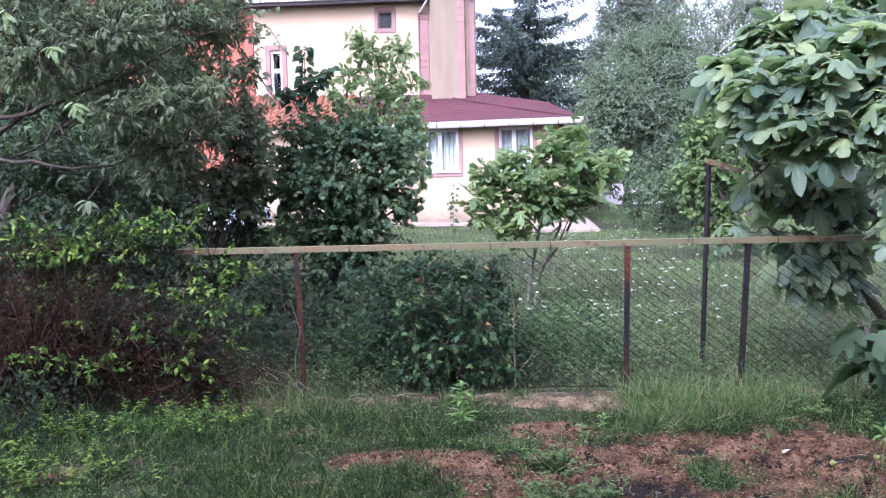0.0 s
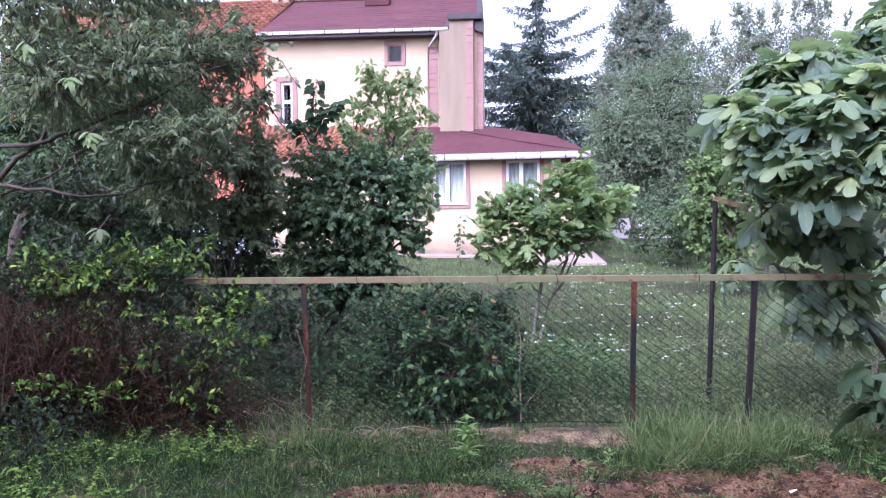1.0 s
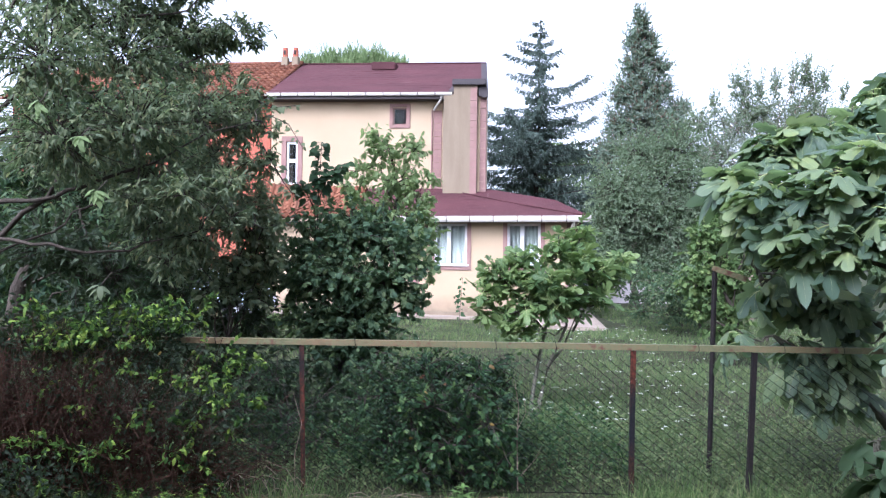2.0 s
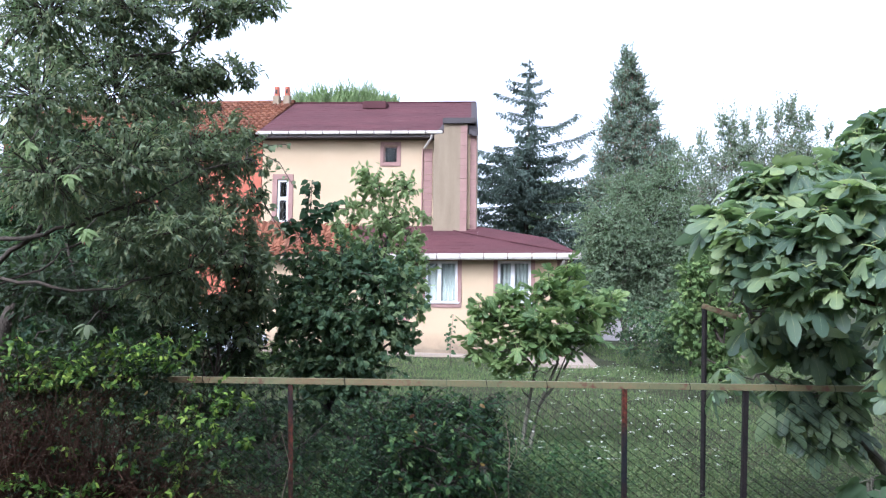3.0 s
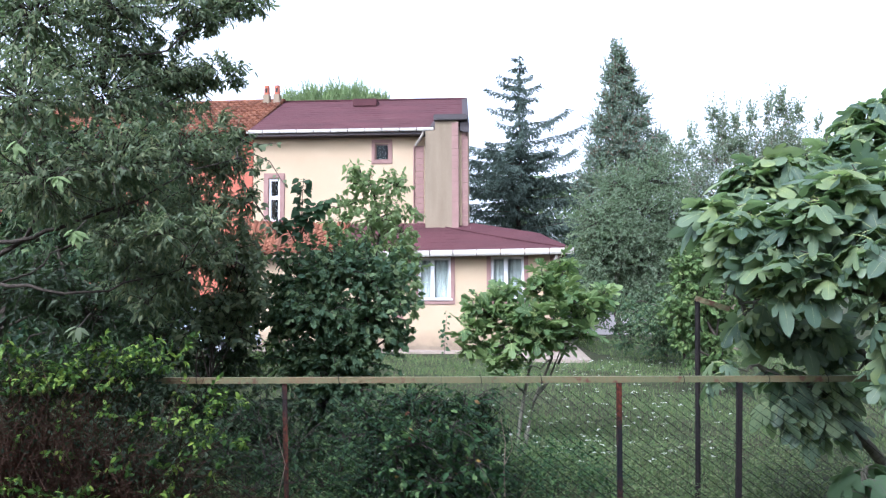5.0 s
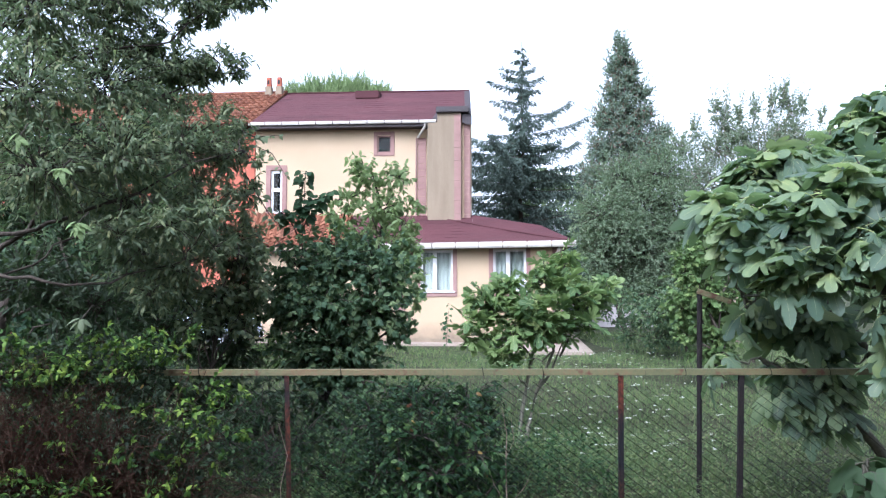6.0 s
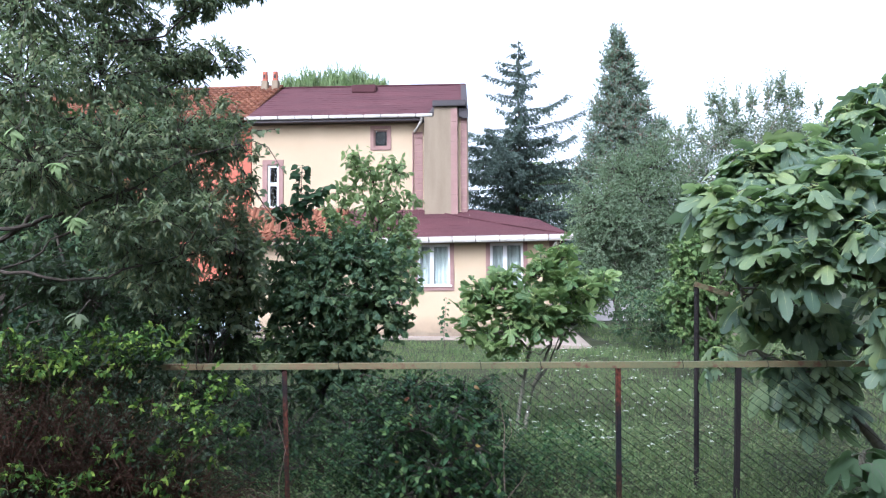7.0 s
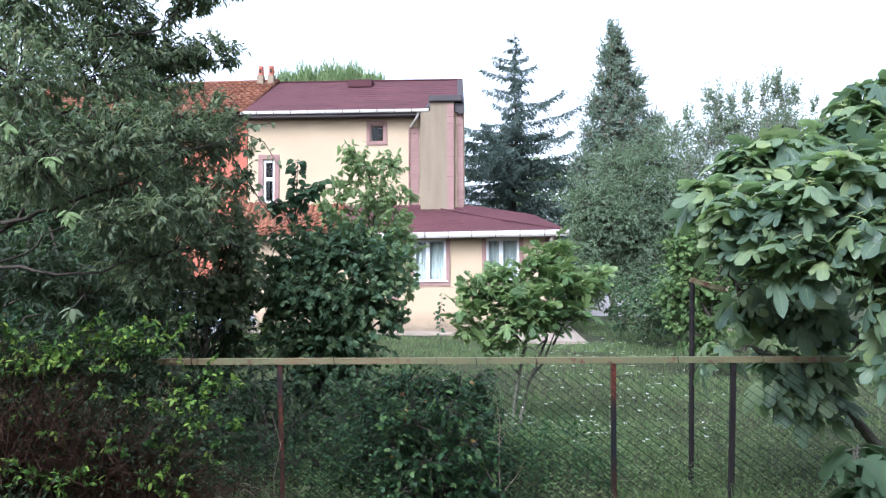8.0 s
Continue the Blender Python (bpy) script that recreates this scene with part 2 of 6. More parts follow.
def ground_material():
    """Turf that gives way to bare reddish soil where the ground's bare_earth value says so, with ragged edges."""
    m, n, l, b = node_material("garden_ground")
    co, big, small, rag, mix = n.new("ShaderNodeTexCoord"), n.new("ShaderNodeTexNoise"), n.new("ShaderNodeTexNoise"), n.new("ShaderNodeTexNoise"), n.new("ShaderNodeMix")
    for t, scale in ((big, 5.0), (small, 70.0), (rag, 9.0)):
        t.inputs["Scale"].default_value, t.inputs["Detail"].default_value = scale, 5.0
        l.new(co.outputs["Object"], t.inputs["Vector"])
    mix.inputs[0].default_value = 0.5
    l.new(big.outputs["Fac"], mix.inputs[2])
    l.new(small.outputs["Fac"], mix.inputs[3])
    turf = ramp(n, [(0.3, (0.012, 0.018, 0.007)), (0.52, (0.03, 0.036, 0.015)), (0.7, (0.085, 0.066, 0.038))])
    soil = ramp(n, [(0.38, (0.012, 0.007, 0.004)), (0.46, (0.055, 0.029, 0.015)), (0.55, (0.125, 0.070, 0.038)), (0.66, (0.24, 0.152, 0.09))])
    l.new(mix.outputs[0], turf.inputs[0])
    l.new(mix.outputs[0], soil.inputs[0])
    humus, wet, both, cut, dark = n.new("ShaderNodeTexNoise"), n.new("ShaderNodeAttribute"), n.new("ShaderNodeMath"), n.new("ShaderNodeMapRange"), n.new("ShaderNodeMix")
    humus.inputs["Scale"].default_value, humus.inputs["Detail"].default_value = 11.0, 8.0
    wet.attribute_name = "damp_soil"
    l.new(co.outputs["Object"], humus.inputs["Vector"])
    l.new(humus.outputs["Fac"], both.inputs[0])
    l.new(wet.outputs["Fac"], both.inputs[1])
    l.new(both.outputs[0], cut.inputs[0])
    cut.inputs[1].default_value, cut.inputs[2].default_value = 0.80, 1.06
    dark.data_type = "RGBA"
    dark.inputs[7].default_value = (0.014, 0.010, 0.008, 1)
    l.new(cut.outputs[0], dark.inputs[0])
    l.new(soil.outputs[0], dark.inputs[6])
    at, add, edge, over = n.new("ShaderNodeAttribute"), n.new("ShaderNodeMath"), n.new("ShaderNodeMapRange"), n.new("ShaderNodeMix")
    at.attribute_name = "bare_earth"
    l.new(at.outputs["Fac"], add.inputs[0])
    l.new(rag.outputs["Fac"], add.inputs[1])
    l.new(add.outputs[0], edge.inputs[0])
    edge.inputs[1].default_value, edge.inputs[2].default_value = 0.72, 0.86
    over.data_type = "RGBA"
    l.new(edge.outputs[0], over.inputs[0])
    l.new(turf.outputs[0], over.inputs[6])
    l.new(dark.outputs[2], over.inputs[7])
    l.new(over.outputs[2], b.inputs["Base Color"])
    b.inputs["Roughness"].default_value, b.inputs["Specular IOR Level"].default_value = 0.95, 0.15
    bp = n.new("ShaderNodeBump")
    bp.inputs["Strength"].default_value, bp.inputs["Distance"].default_value = 1.0, 0.02
    l.new(mix.outputs[0], bp.inputs["Height"])
    l.new(bp.outputs[0], b.inputs["Normal"])
    return m


GROUND = ground_material()
CREAM = surface("cream_plaster", [(0.3, (0.325, 0.243, 0.158)), (0.7, (0.385, 0.292, 0.198))], 0.9, 0.7, 70, 0.35, 0.15, splash=(0.12, 0.09, 0.068))
# Stained plaster, darkened further to imitate the chimney breast's shaded face.
CREAM_DIRT_SHADE = surface("weathered_shaded_plaster", [(0.3, (0.145, 0.112, 0.078)), (0.7, (0.22, 0.173, 0.122))], 0.9, 1.0, 30, 0.3, 0.15, stretch=(3, 3, 0.5))
ROSE = surface("rose_stone", [(0.3, (0.185, 0.108, 0.096)), (0.7, (0.25, 0.154, 0.137))], 0.85, 3, 60, 0.4, 0.2)
SHINGLE = surface("burgundy_shingle", [(0.3, (0.045, 0.0165, 0.019)), (0.7, (0.077, 0.028, 0.032))], 0.85, 1.2, 50, 0.4, 0.4, stretch=(0.5, 1, 1), spots=((0.095, 0.048, 0.05), 1.3, 0.66))


def tile_material():
    """Fired clay that differs from tile to tile, with lichen and soot."""
    m, n, l, b = node_material("clay_tile")
    geo, ob, add, wrap = n.new("ShaderNodeNewGeometry"), n.new("ShaderNodeObjectInfo"), n.new("ShaderNodeMath"), n.new("ShaderNodeMath")
    wrap.operation = "FRACT"
    l.new(geo.outputs["Random Per Island"], add.inputs[0])
    l.new(ob.outputs["Random"], add.inputs[1])
    l.new(add.outputs[0], wrap.inputs[0])
    r = ramp(n, [(0.1, (0.125, 0.048, 0.028)), (0.5, (0.155, 0.062, 0.036)), (0.95, (0.20, 0.088, 0.052))])
    grime, cut, over = n.new("ShaderNodeTexNoise"), n.new("ShaderNodeMapRange"), n.new("ShaderNodeMix")
    grime.inputs["Scale"].default_value, grime.inputs["Detail"].default_value = 1.3, 7.0
    l.new(geo.outputs["Position"], grime.inputs["Vector"])
    l.new(grime.outputs["Fac"], cut.inputs[0])
    cut.inputs[1].default_value, cut.inputs[2].default_value, cut.inputs[4].default_value = 0.50, 0.72, 0.5
    over.data_type = "RGBA"
    over.inputs[7].default_value = (0.062, 0.038, 0.03, 1)
    l.new(wrap.outputs[0], r.inputs[0])
    l.new(cut.outputs[0], over.inputs[0])
    l.new(r.outputs[0], over.inputs[6])
    l.new(over.outputs[2], b.inputs["Base Color"])
    b.inputs["Roughness"].default_value, b.inputs["Specular IOR Level"].default_value = 0.9, 0.15
    return m


TILE = tile_material()
WHITE = surface("white_paint", [(0.3, (0.46, 0.45, 0.45)), (0.7, (0.62, 0.61, 0.60))], 0.45, 3, 40, 0.4, 0.04)
GUTTER = surface("weathered_gutter", [(0.3, (0.28, 0.255, 0.225)), (0.7, (0.41, 0.38, 0.34))], 0.55, 2.0, 40, 0.4, 0.05, spots=((0.22, 0.19, 0.16), 3.0, 0.62))
CURTAIN = surface("net_curtain", [(0.3, (0.26, 0.27, 0.25)), (0.7, (0.42, 0.43, 0.40))], 0.9, 6, 30, 0.5, 0.1, stretch=(5, 1, 0.15))
DARK = plain("dark_flashing", (0.028, 0.02, 0.022), 0.7)
ROOM = plain("room_dark", (0.03, 0.03, 0.03), 0.9)
RED = surface("red_plaster", [(0.3, (0.26, 0.078, 0.05)), (0.7, (0.34, 0.11, 0.07))], 0.9, 1.0, 40, 0.4, 0.15)
CONCRETE = surface("concrete", [(0.3, (0.19, 0.15, 0.122)), (0.7, (0.30, 0.245, 0.20))], 0.92, 1.5, 45, 0.5, 0.3)
PALE_WALL = surface("pale_wall", [(0.3, (0.36, 0.33, 0.32)), (0.7, (0.48, 0.44, 0.43))], 0.9, 1.2, 40, 0.4, 0.2)
FOOTING = surface("footing", [(0.36, (0.03, 0.022, 0.013)), (0.5, (0.105, 0.075, 0.043)), (0.64, (0.24, 0.175, 0.105))], 0.95, 9, 60, 0.5, 1.0, spots=((0.03, 0.03, 0.015), 5.0, 0.54))
RAIL = surface("faded_rail_paint", [(0.32, (0.088, 0.10, 0.046)), (0.5, (0.13, 0.118, 0.055)), (0.66, (0.155, 0.10, 0.05))], 0.75, 2.2, 50, 0.4, 0.3, stretch=(1, 1, 1), spots=((0.10, 0.042, 0.024), 13.0, 0.58))
RUST = surface("rusty_post", [(0.34, (0.010, 0.008, 0.007)), (0.46, (0.032, 0.015, 0.010)), (0.58, (0.11, 0.030, 0.018)), (0.70, (0.17, 0.075, 0.038))], 0.9, 3, 60, 0.45, 0.4, stretch=(1, 1, 0.7), spots=((0.012, 0.012, 0.014), 2.6, 0.5))
BLACK_POST = surface("dark_post", [(0.3, (0.006, 0.006, 0.007)), (0.7, (0.022, 0.016, 0.015))], 0.8, 4, 60, 0.4, 0.3)
WIRE = plain("wire", (0.008, 0.008, 0.008), 0.9)
FIG_BARK = surface("fig_bark", [(0.3, (0.06, 0.06, 0.045)), (0.7, (0.15, 0.14, 0.105))], 0.9, 5, 50, 0.5, 0.4)
BARK = surface("bark", [(0.3, (0.022, 0.018, 0.014)), (0.7, (0.075, 0.06, 0.048))], 0.95, 5, 50, 0.5, 0.7, stretch=(1, 1, 0.4))
PALE_BARK = surface("pale_bark", [(0.3, (0.13, 0.10, 0.075)), (0.7, (0.26, 0.21, 0.16))], 0.95, 5, 50, 0.5, 0.5, stretch=(1, 1, 0.4))
DRY = surface("dry_stems", [(0.3, (0.008, 0.0045, 0.003)), (0.7, (0.066, 0.032, 0.019))], 0.95, 3, 40, 0.5, 0.2)
LITTER = leaf_material("dry_litter", [(0.2, (0.05, 0.03, 0.02)), (0.6, (0.16, 0.105, 0.07)), (0.9, (0.30, 0.22, 0.15))], 0.8, 0.1)
PETAL = plain("white_petals", (0.52, 0.54, 0.47), 0.8)
G_DARK = leaf_material("dark_leaves", [(0.15, (0.088, 0.122, 0.068)), (0.5, (0.158, 0.200, 0.106)), (0.8, (0.240, 0.275, 0.130)), (0.95, (0.37, 0.35, 0.14))], 0.5, 0.52, gloss=0.15)
G_MULBERRY = leaf_material("mulberry_leaves", [(0.15, (0.042, 0.08, 0.042)), (0.55, (0.08, 0.13, 0.06)), (0.85, (0.145, 0.195, 0.08)), (0.95, (0.24, 0.26, 0.09))], 0.5, 0.38, gloss=0.12)
G_SHADE = leaf_material("shade_darkened_leaves", [(0.15, (0.024, 0.038, 0.02)), (0.5, (0.045, 0.066, 0.034)), (0.85, (0.075, 0.10, 0.05))], 0.5, 0.25, gloss=0.12)
G_VINE_SHADE = leaf_material("vine_shade_leaves", [(0.15, (0.010, 0.016, 0.009)), (0.5, (0.02, 0.03, 0.015)), (0.85, (0.04, 0.055, 0.026))], 0.6, 0.2, gloss=0.08)
# Paled to imitate leaves washed out by the bright sky behind them.
G_SKY = leaf_material("washed_out_leaves", [(0.15, (0.20, 0.25, 0.16)), (0.6, (0.27, 0.325, 0.21)), (0.9, (0.34, 0.385, 0.26))], 0.5, 0.6, gloss=0.08)
G_BUSH = leaf_material("bush_leaves", [(0.2, (0.010, 0.024, 0.011)), (0.55, (0.026, 0.056, 0.022)), (0.82, (0.064, 0.108, 0.036)), (0.94, (0.19, 0.25, 0.06))], 0.55, 0.25, gloss=0.12)
G_HAZEL = leaf_material("hazel_leaves", [(0.2, (0.012, 0.034, 0.012)), (0.6, (0.034, 0.078, 0.025)), (0.92, (0.13, 0.20, 0.055))], 0.45, 0.25, gloss=0.12)
G_BRIGHT = leaf_material("vine_leaves", [(0.15, (0.018, 0.044, 0.010)), (0.5, (0.07, 0.14, 0.024)), (0.85, (0.22, 0.31, 0.045))], 0.5, 0.3, gloss=0.12)
G_SAPLING = leaf_material("sapling_leaves", [(0.15, (0.13, 0.19, 0.07)), (0.6, (0.20, 0.28, 0.11)), (0.9, (0.28, 0.35, 0.14))], 0.5, 0.58, glow=(0.30, 0.40, 0.14), gloss=0.2)
G_FIG = leaf_material("fig_leaf", [(0.12, (0.072, 0.118, 0.076)), (0.45, (0.126, 0.186, 0.112)), (0.75, (0.200, 0.27, 0.130)), (0.93, (0.32, 0.39, 0.13))], 0.42, 0.46, True, glow=(0.26, 0.40, 0.10), gloss=0.3)
G_FIG_PALE = leaf_material("fig_leaf_pale", [(0.15, (0.066, 0.12, 0.046)), (0.5, (0.118, 0.19, 0.068)), (0.85, (0.225, 0.31, 0.105))], 0.45, 0.45, True, glow=(0.28, 0.40, 0.11), gloss=0.2)
VEIN = plain("leaf_vein", (0.36, 0.41, 0.155), 0.5)
G_CEDAR = leaf_material("cedar_needles", [(0.15, (0.04, 0.06, 0.045)), (0.6, (0.062, 0.09, 0.066)), (0.9, (0.10, 0.13, 0.09))], 0.7, 0.15)
# Pale leaf colours of the cypress and orchard trees stand in for haze.
G_CYPRESS = leaf_material("hazed_cypress_needles", [(0.22, (0.21, 0.12, 0.095)), (0.30, (0.165, 0.225, 0.155)), (0.6, (0.22, 0.285, 0.20)), (0.9, (0.27, 0.335, 0.23))], 0.7, 0.45, gloss=0.08)
G_FRUIT = leaf_material("hazed_orchard_leaves", [(0.15, (0.125, 0.17, 0.10)), (0.6, (0.18, 0.24, 0.135)), (0.9, (0.25, 0.305, 0.17))], 0.6, 0.55, gloss=0.08)
G_LIME = leaf_material("lime_leaves", [(0.15, (0.06, 0.105, 0.032)), (0.6, (0.115, 0.18, 0.055)), (0.9, (0.20, 0.26, 0.08))], 0.5, 0.35, gloss=0.12)
G_FRESH = leaf_material("fresh_weed_leaves", [(0.2, (0.09, 0.18, 0.04)), (0.8, (0.19, 0.31, 0.08))], 0.5, 0.3, gloss=0.12)
G_FAR = leaf_material("far_leaves", [(0.15, (0.05, 0.085, 0.035)), (0.6, (0.085, 0.13, 0.05)), (0.9, (0.13, 0.17, 0.07))], 0.6, 0.25)
G_PINE = leaf_material("pine_needles", [(0.15, (0.12, 0.18, 0.065)), (0.6, (0.20, 0.28, 0.10)), (0.9, (0.28, 0.35, 0.14))], 0.6, 0.4)
G_GRASS = leaf_material("grass_blades", [(0.2, (0.007, 0.014, 0.005)), (0.48, (0.028, 0.056, 0.017)), (0.72, (0.088, 0.165, 0.036)), (0.88, (0.23, 0.23, 0.085))], 0.55, 0.25, gloss=0.12)
G_LAWN = leaf_material("lawn_blades", [(0.12, (0.06, 0.10, 0.036)), (0.5, (0.108, 0.16, 0.056)), (0.8, (0.17, 0.205, 0.082)), (0.95, (0.24, 0.205, 0.12))], 0.55, 0.3, gloss=0.12)
G_TUFT = leaf_material("tuft_blades", [(0.15, (0.035, 0.062, 0.018)), (0.45, (0.085, 0.148, 0.04)), (0.72, (0.165, 0.23, 0.075)), (0.93, (0.35, 0.31, 0.15))], 0.55, 0.3, gloss=0.12)


# ---- ground ----
def ground_height(x, y):
    x, y = np.asarray(x, float), np.asarray(y, float)
    return 0.025 * np.sin(1.3 * x + 0.4) * np.cos(0.9 * y) + 0.018 * np.sin(3.1 * x + 1.7 * y) + 0.012 * np.sin(5.3 * y - 2.2 * x) - 0.02


BARE = [(1.45, 3.7, 1.5, 0.85), (-0.3, 4.17, 0.5, 0.13), (0.05, 3.95, 0.3, 0.2), (-0.75, 3.83, 0.13, 0.06), (-1.0, 4.62, 0.12, 0.06), (-2.0, 4.36, 0.24, 0.07), (-2.15, 3.95, 0.2, 0.08), (0.62, 4.62, 0.3, 0.2)]
GREEN = [(-0.43, 3.70, 0.45, 0.17), (0.26, 4.28, 0.10, 0.07), (0.46, 3.97, 0.15, 0.09), (0.57, 3.60, 0.26, 0.10), (1.34, 3.93, 0.14, 0.24), (1.69, 3.54, 0.28, 0.10), (1.61, 4.88, 0.62, 0.22), (2.42, 4.75, 0.3, 0.2), (2.5, 4.4, 0.15, 0.1), (-0.02, 4.58, 0.3, 0.14)]
DAMP = [(0.92, 3.75, 0.36, 0.13), (0.86, 4.46, 0.13, 0.14), (1.32, 4.28, 0.10, 0.08), (2.05, 4.05, 0.18, 0.07), (1.2, 3.45, 0.5, 0.12)]


def within(patches, x, y):
    """1 in the middle of the patches, falling to 0 at their rims and below outside."""
    return np.max([1 - ((x - a) / rx) ** 2 - ((y - b) / ry) ** 2 for a, b, rx, ry in patches], axis=0)


def bare(x, y):
    """How bare the earth is, 0 to 1: the dug patch in the near lawn with its islands of weeds, and worn spots."""
    x, y = np.asarray(x, float), np.asarray(y, float)
    w = 0.22 * np.sin(9 * x + 2 * y) * np.sin(11 * y - 3 * x) + 0.16 * np.sin(17 * x - 5 * y + 1) + 0.12 * np.sin(23 * y + 4 * x)
    return np.clip((np.clip(within(BARE, x, y) + 0.35, -1, 1) + w) * 1.5 - 1.9 * np.clip(within(GREEN, x, y) + 0.2 + w, 0, 1), 0, 1)


gx = np.concatenate([[-3000, -600, -150, -60, -30, -16], np.linspace(-9, -3.2, 40), np.linspace(-3.1, 3.3, 161), np.linspace(3.4, 11, 50), [16, 30, 60, 150, 600, 3000]])
gy = np.concatenate([[-3000, -600, -120, -30, -10, -4], np.linspace(-2.4, 9, 153), np.linspace(9.5, 34, 50), [40, 50, 70, 120, 300, 900, 4000]])
GX, GY = np.meshgrid(gx, gy, indexing="ij")
near = np.exp(-np.maximum(0, np.hypot(GX, GY - 6) - 25) / 20)
GZ = ground_height(GX, GY) * near
rng = np.random.default_rng(3)
lump = bare(GX, GY) * (GY < 5)
GZ += lump * (rng.normal(0, 0.012, GX.shape) - 0.01)
nx, ny = GX.shape
ii, jj = np.meshgrid(np.arange(nx - 1), np.arange(ny - 1), indexing="ij")
faces = np.stack([ii * ny + jj, (ii + 1) * ny + jj, (ii + 1) * ny + jj + 1, ii * ny + jj + 1], -1).reshape(-1, 4)
me = mesh_of("ground", np.stack([GX, GY, GZ], -1).reshape(-1, 3), faces, [GROUND], None, True)
earth = bare(GX, GY) * (GY < 5.0) * (GX < 8)
me.attributes.new("bare_earth", "FLOAT", "POINT").data.foreach_set("value", earth.ravel().astype(np.float32))
damp = np.clip(within(DAMP, GX, GY) * 0.8 + 0.3, 0, 1)
me.attributes.new("damp_soil", "FLOAT", "POINT").data.foreach_set("value", damp.ravel().astype(np.float32))
ground = new("ground", me)
tagged(ground, "garden ground of grass turf and reddish bare soil", "ground", kind="structure")

# the low footing under the fence
rng = np.random.default_rng(5)
fx = np.linspace(-4.2, 4.4, 120)
prof = [(-0.2, -0.08), (-0.14, -0.03), (-0.06, 0.0), (0.06, 0.012), (0.14, 0.0), (0.2, -0.06)]
fv = np.array([[(x, 5.17 + 0.03 * np.sin(2.1 * x) + dy + rng.normal(0, 0.008), z * (0.8 + 0.35 * np.sin(3.3 * x) ** 2) + rng.normal(0, 0.006)) for dy, z in prof] for x in fx])
ff = [(i * 6 + j, (i + 1) * 6 + j, (i + 1) * 6 + j + 1, i * 6 + j + 1) for i in range(119) for j in range(5)]
footing = new("fence_footing", mesh_of("fence_footing", fv.reshape(-1, 3), ff, [FOOTING], None, True))
tagged(footing, "low crumbling concrete footing under the wire fence", "kerb", kind="structure")

# unseen plain wall, added behind the camera to block sky light
back_wall = new("wall_south")
back_wall.empty_display_size = 0.2
part("wall_face", box_bm(-12, 12, -2.2, -1.9, -0.1, 6.5), CREAM_DIRT_SHADE, back_wall)
tagged(back_wall, "unseen plain grey wall added behind the camera to block sky light", "wall", kind="structure")

# ---- house ----
HOUSE = pose(0.1, 23.5, 0, 0, 0, -6)
house = thing("house", "cream two-storey house with burgundy shingle roofs and rose stone trim", "house", HOUSE)


def window(parent, x0, x1, z0, z1, y, mullions=(), bars=(), trim=0.13, curtain=True, sill=True, t=0.075, paint=None):
    """A white window in an opening, with rose stone trim round it."""
    w = child("window", None, parent)
    w.empty_display_size = 0.1
    bm = bmesh.new()
    box_bm(x0, x0 + t, y + 0.04, y + 0.12, z0, z1, bm=bm), box_bm(x1 - t, x1, y + 0.04, y + 0.12, z0, z1, bm=bm)
    box_bm(x0 + t, x1 - t, y + 0.04, y + 0.12, z0, z0 + t, bm=bm), box_bm(x0 + t, x1 - t, y + 0.04, y + 0.12, z1 - t, z1, bm=bm)
    for c in mullions:
        box_bm(c - 0.06, c + 0.06, y + 0.035, y + 0.115, z0 + t, z1 - t, bm=bm)
    for c in bars:
        box_bm(x0 + t, x1 - t, y + 0.035, y + 0.115, c - 0.06, c + 0.06, bm=bm)
    part("frame", bm, paint or WHITE, w, "painted window frame")
    xs = [x0 + t, *[m + s * 0.06 for m in mullions for s in (-1, 1)], x1 - t]
    zs = [z0 + t, *[m + s * 0.06 for m in bars for s in (-1, 1)], z1 - t]
    for a, b in zip(xs[::2], xs[1::2]):
        for c, d in zip(zs[::2], zs[1::2]):
            pane = part("pane", box_bm(a, b, y + 0.07, y + 0.078, c, d), GLASS, w)
            pane.visible_shadow = False
    if curtain:
        n = 60
        cx_ = np.linspace(x0, x1, n)
        cv = np.array([[(x, y + 0.2 + 0.025 * np.sin(x * 48) + 0.012 * np.sin(x * 19), z) for z in (z0, z1)] for x in cx_]).reshape(-1, 3)
        child("curtain", mesh_of("curtain", cv, [(2 * i, 2 * i + 2, 2 * i + 3, 2 * i + 1) for i in range(n - 1)], [CURTAIN], None, True), w, "pale net curtain")
    if trim:
        for nm, bx in (("trim", (x0 - trim, x0, z0 - trim, z1 + 0.02)), ("trim", (x1, x1 + trim, z0 - trim, z1 + 0.02)), ("trim", (x0, x1, z0 - trim, z0))):
            part(nm, box_bm(bx[0], bx[1], y - 0.035, y + 0.02, bx[2], bx[3], 0.008), ROSE, w, "rose stone window trim")
        if z1 < 2.5 or z1 > 3.2:
            part("trim", box_bm(x0 - trim, x1 + trim, y - 0.035, y + 0.02, z1 + 0.02, z1 + 0.02 + trim, 0.008), ROSE, w, "rose stone window trim")
    if sill:
        part("sill", box_bm(x0 - 0.06, x1 + 0.06, y - 0.08, y + 0.04, z0 - 0.005, z0 + 0.05, 0.01), WHITE, w, "white window sill")
    return w


GLASS, gn, gl, gb = node_material("window_glass")
gb.inputs["Base Color"].default_value = (0.8, 0.85, 0.85, 1)
gb.inputs["Roughness"].default_value = 0.03
gb.inputs["Transmission Weight"].default_value = 1.0
gb.inputs["IOR"].default_value = 1.22

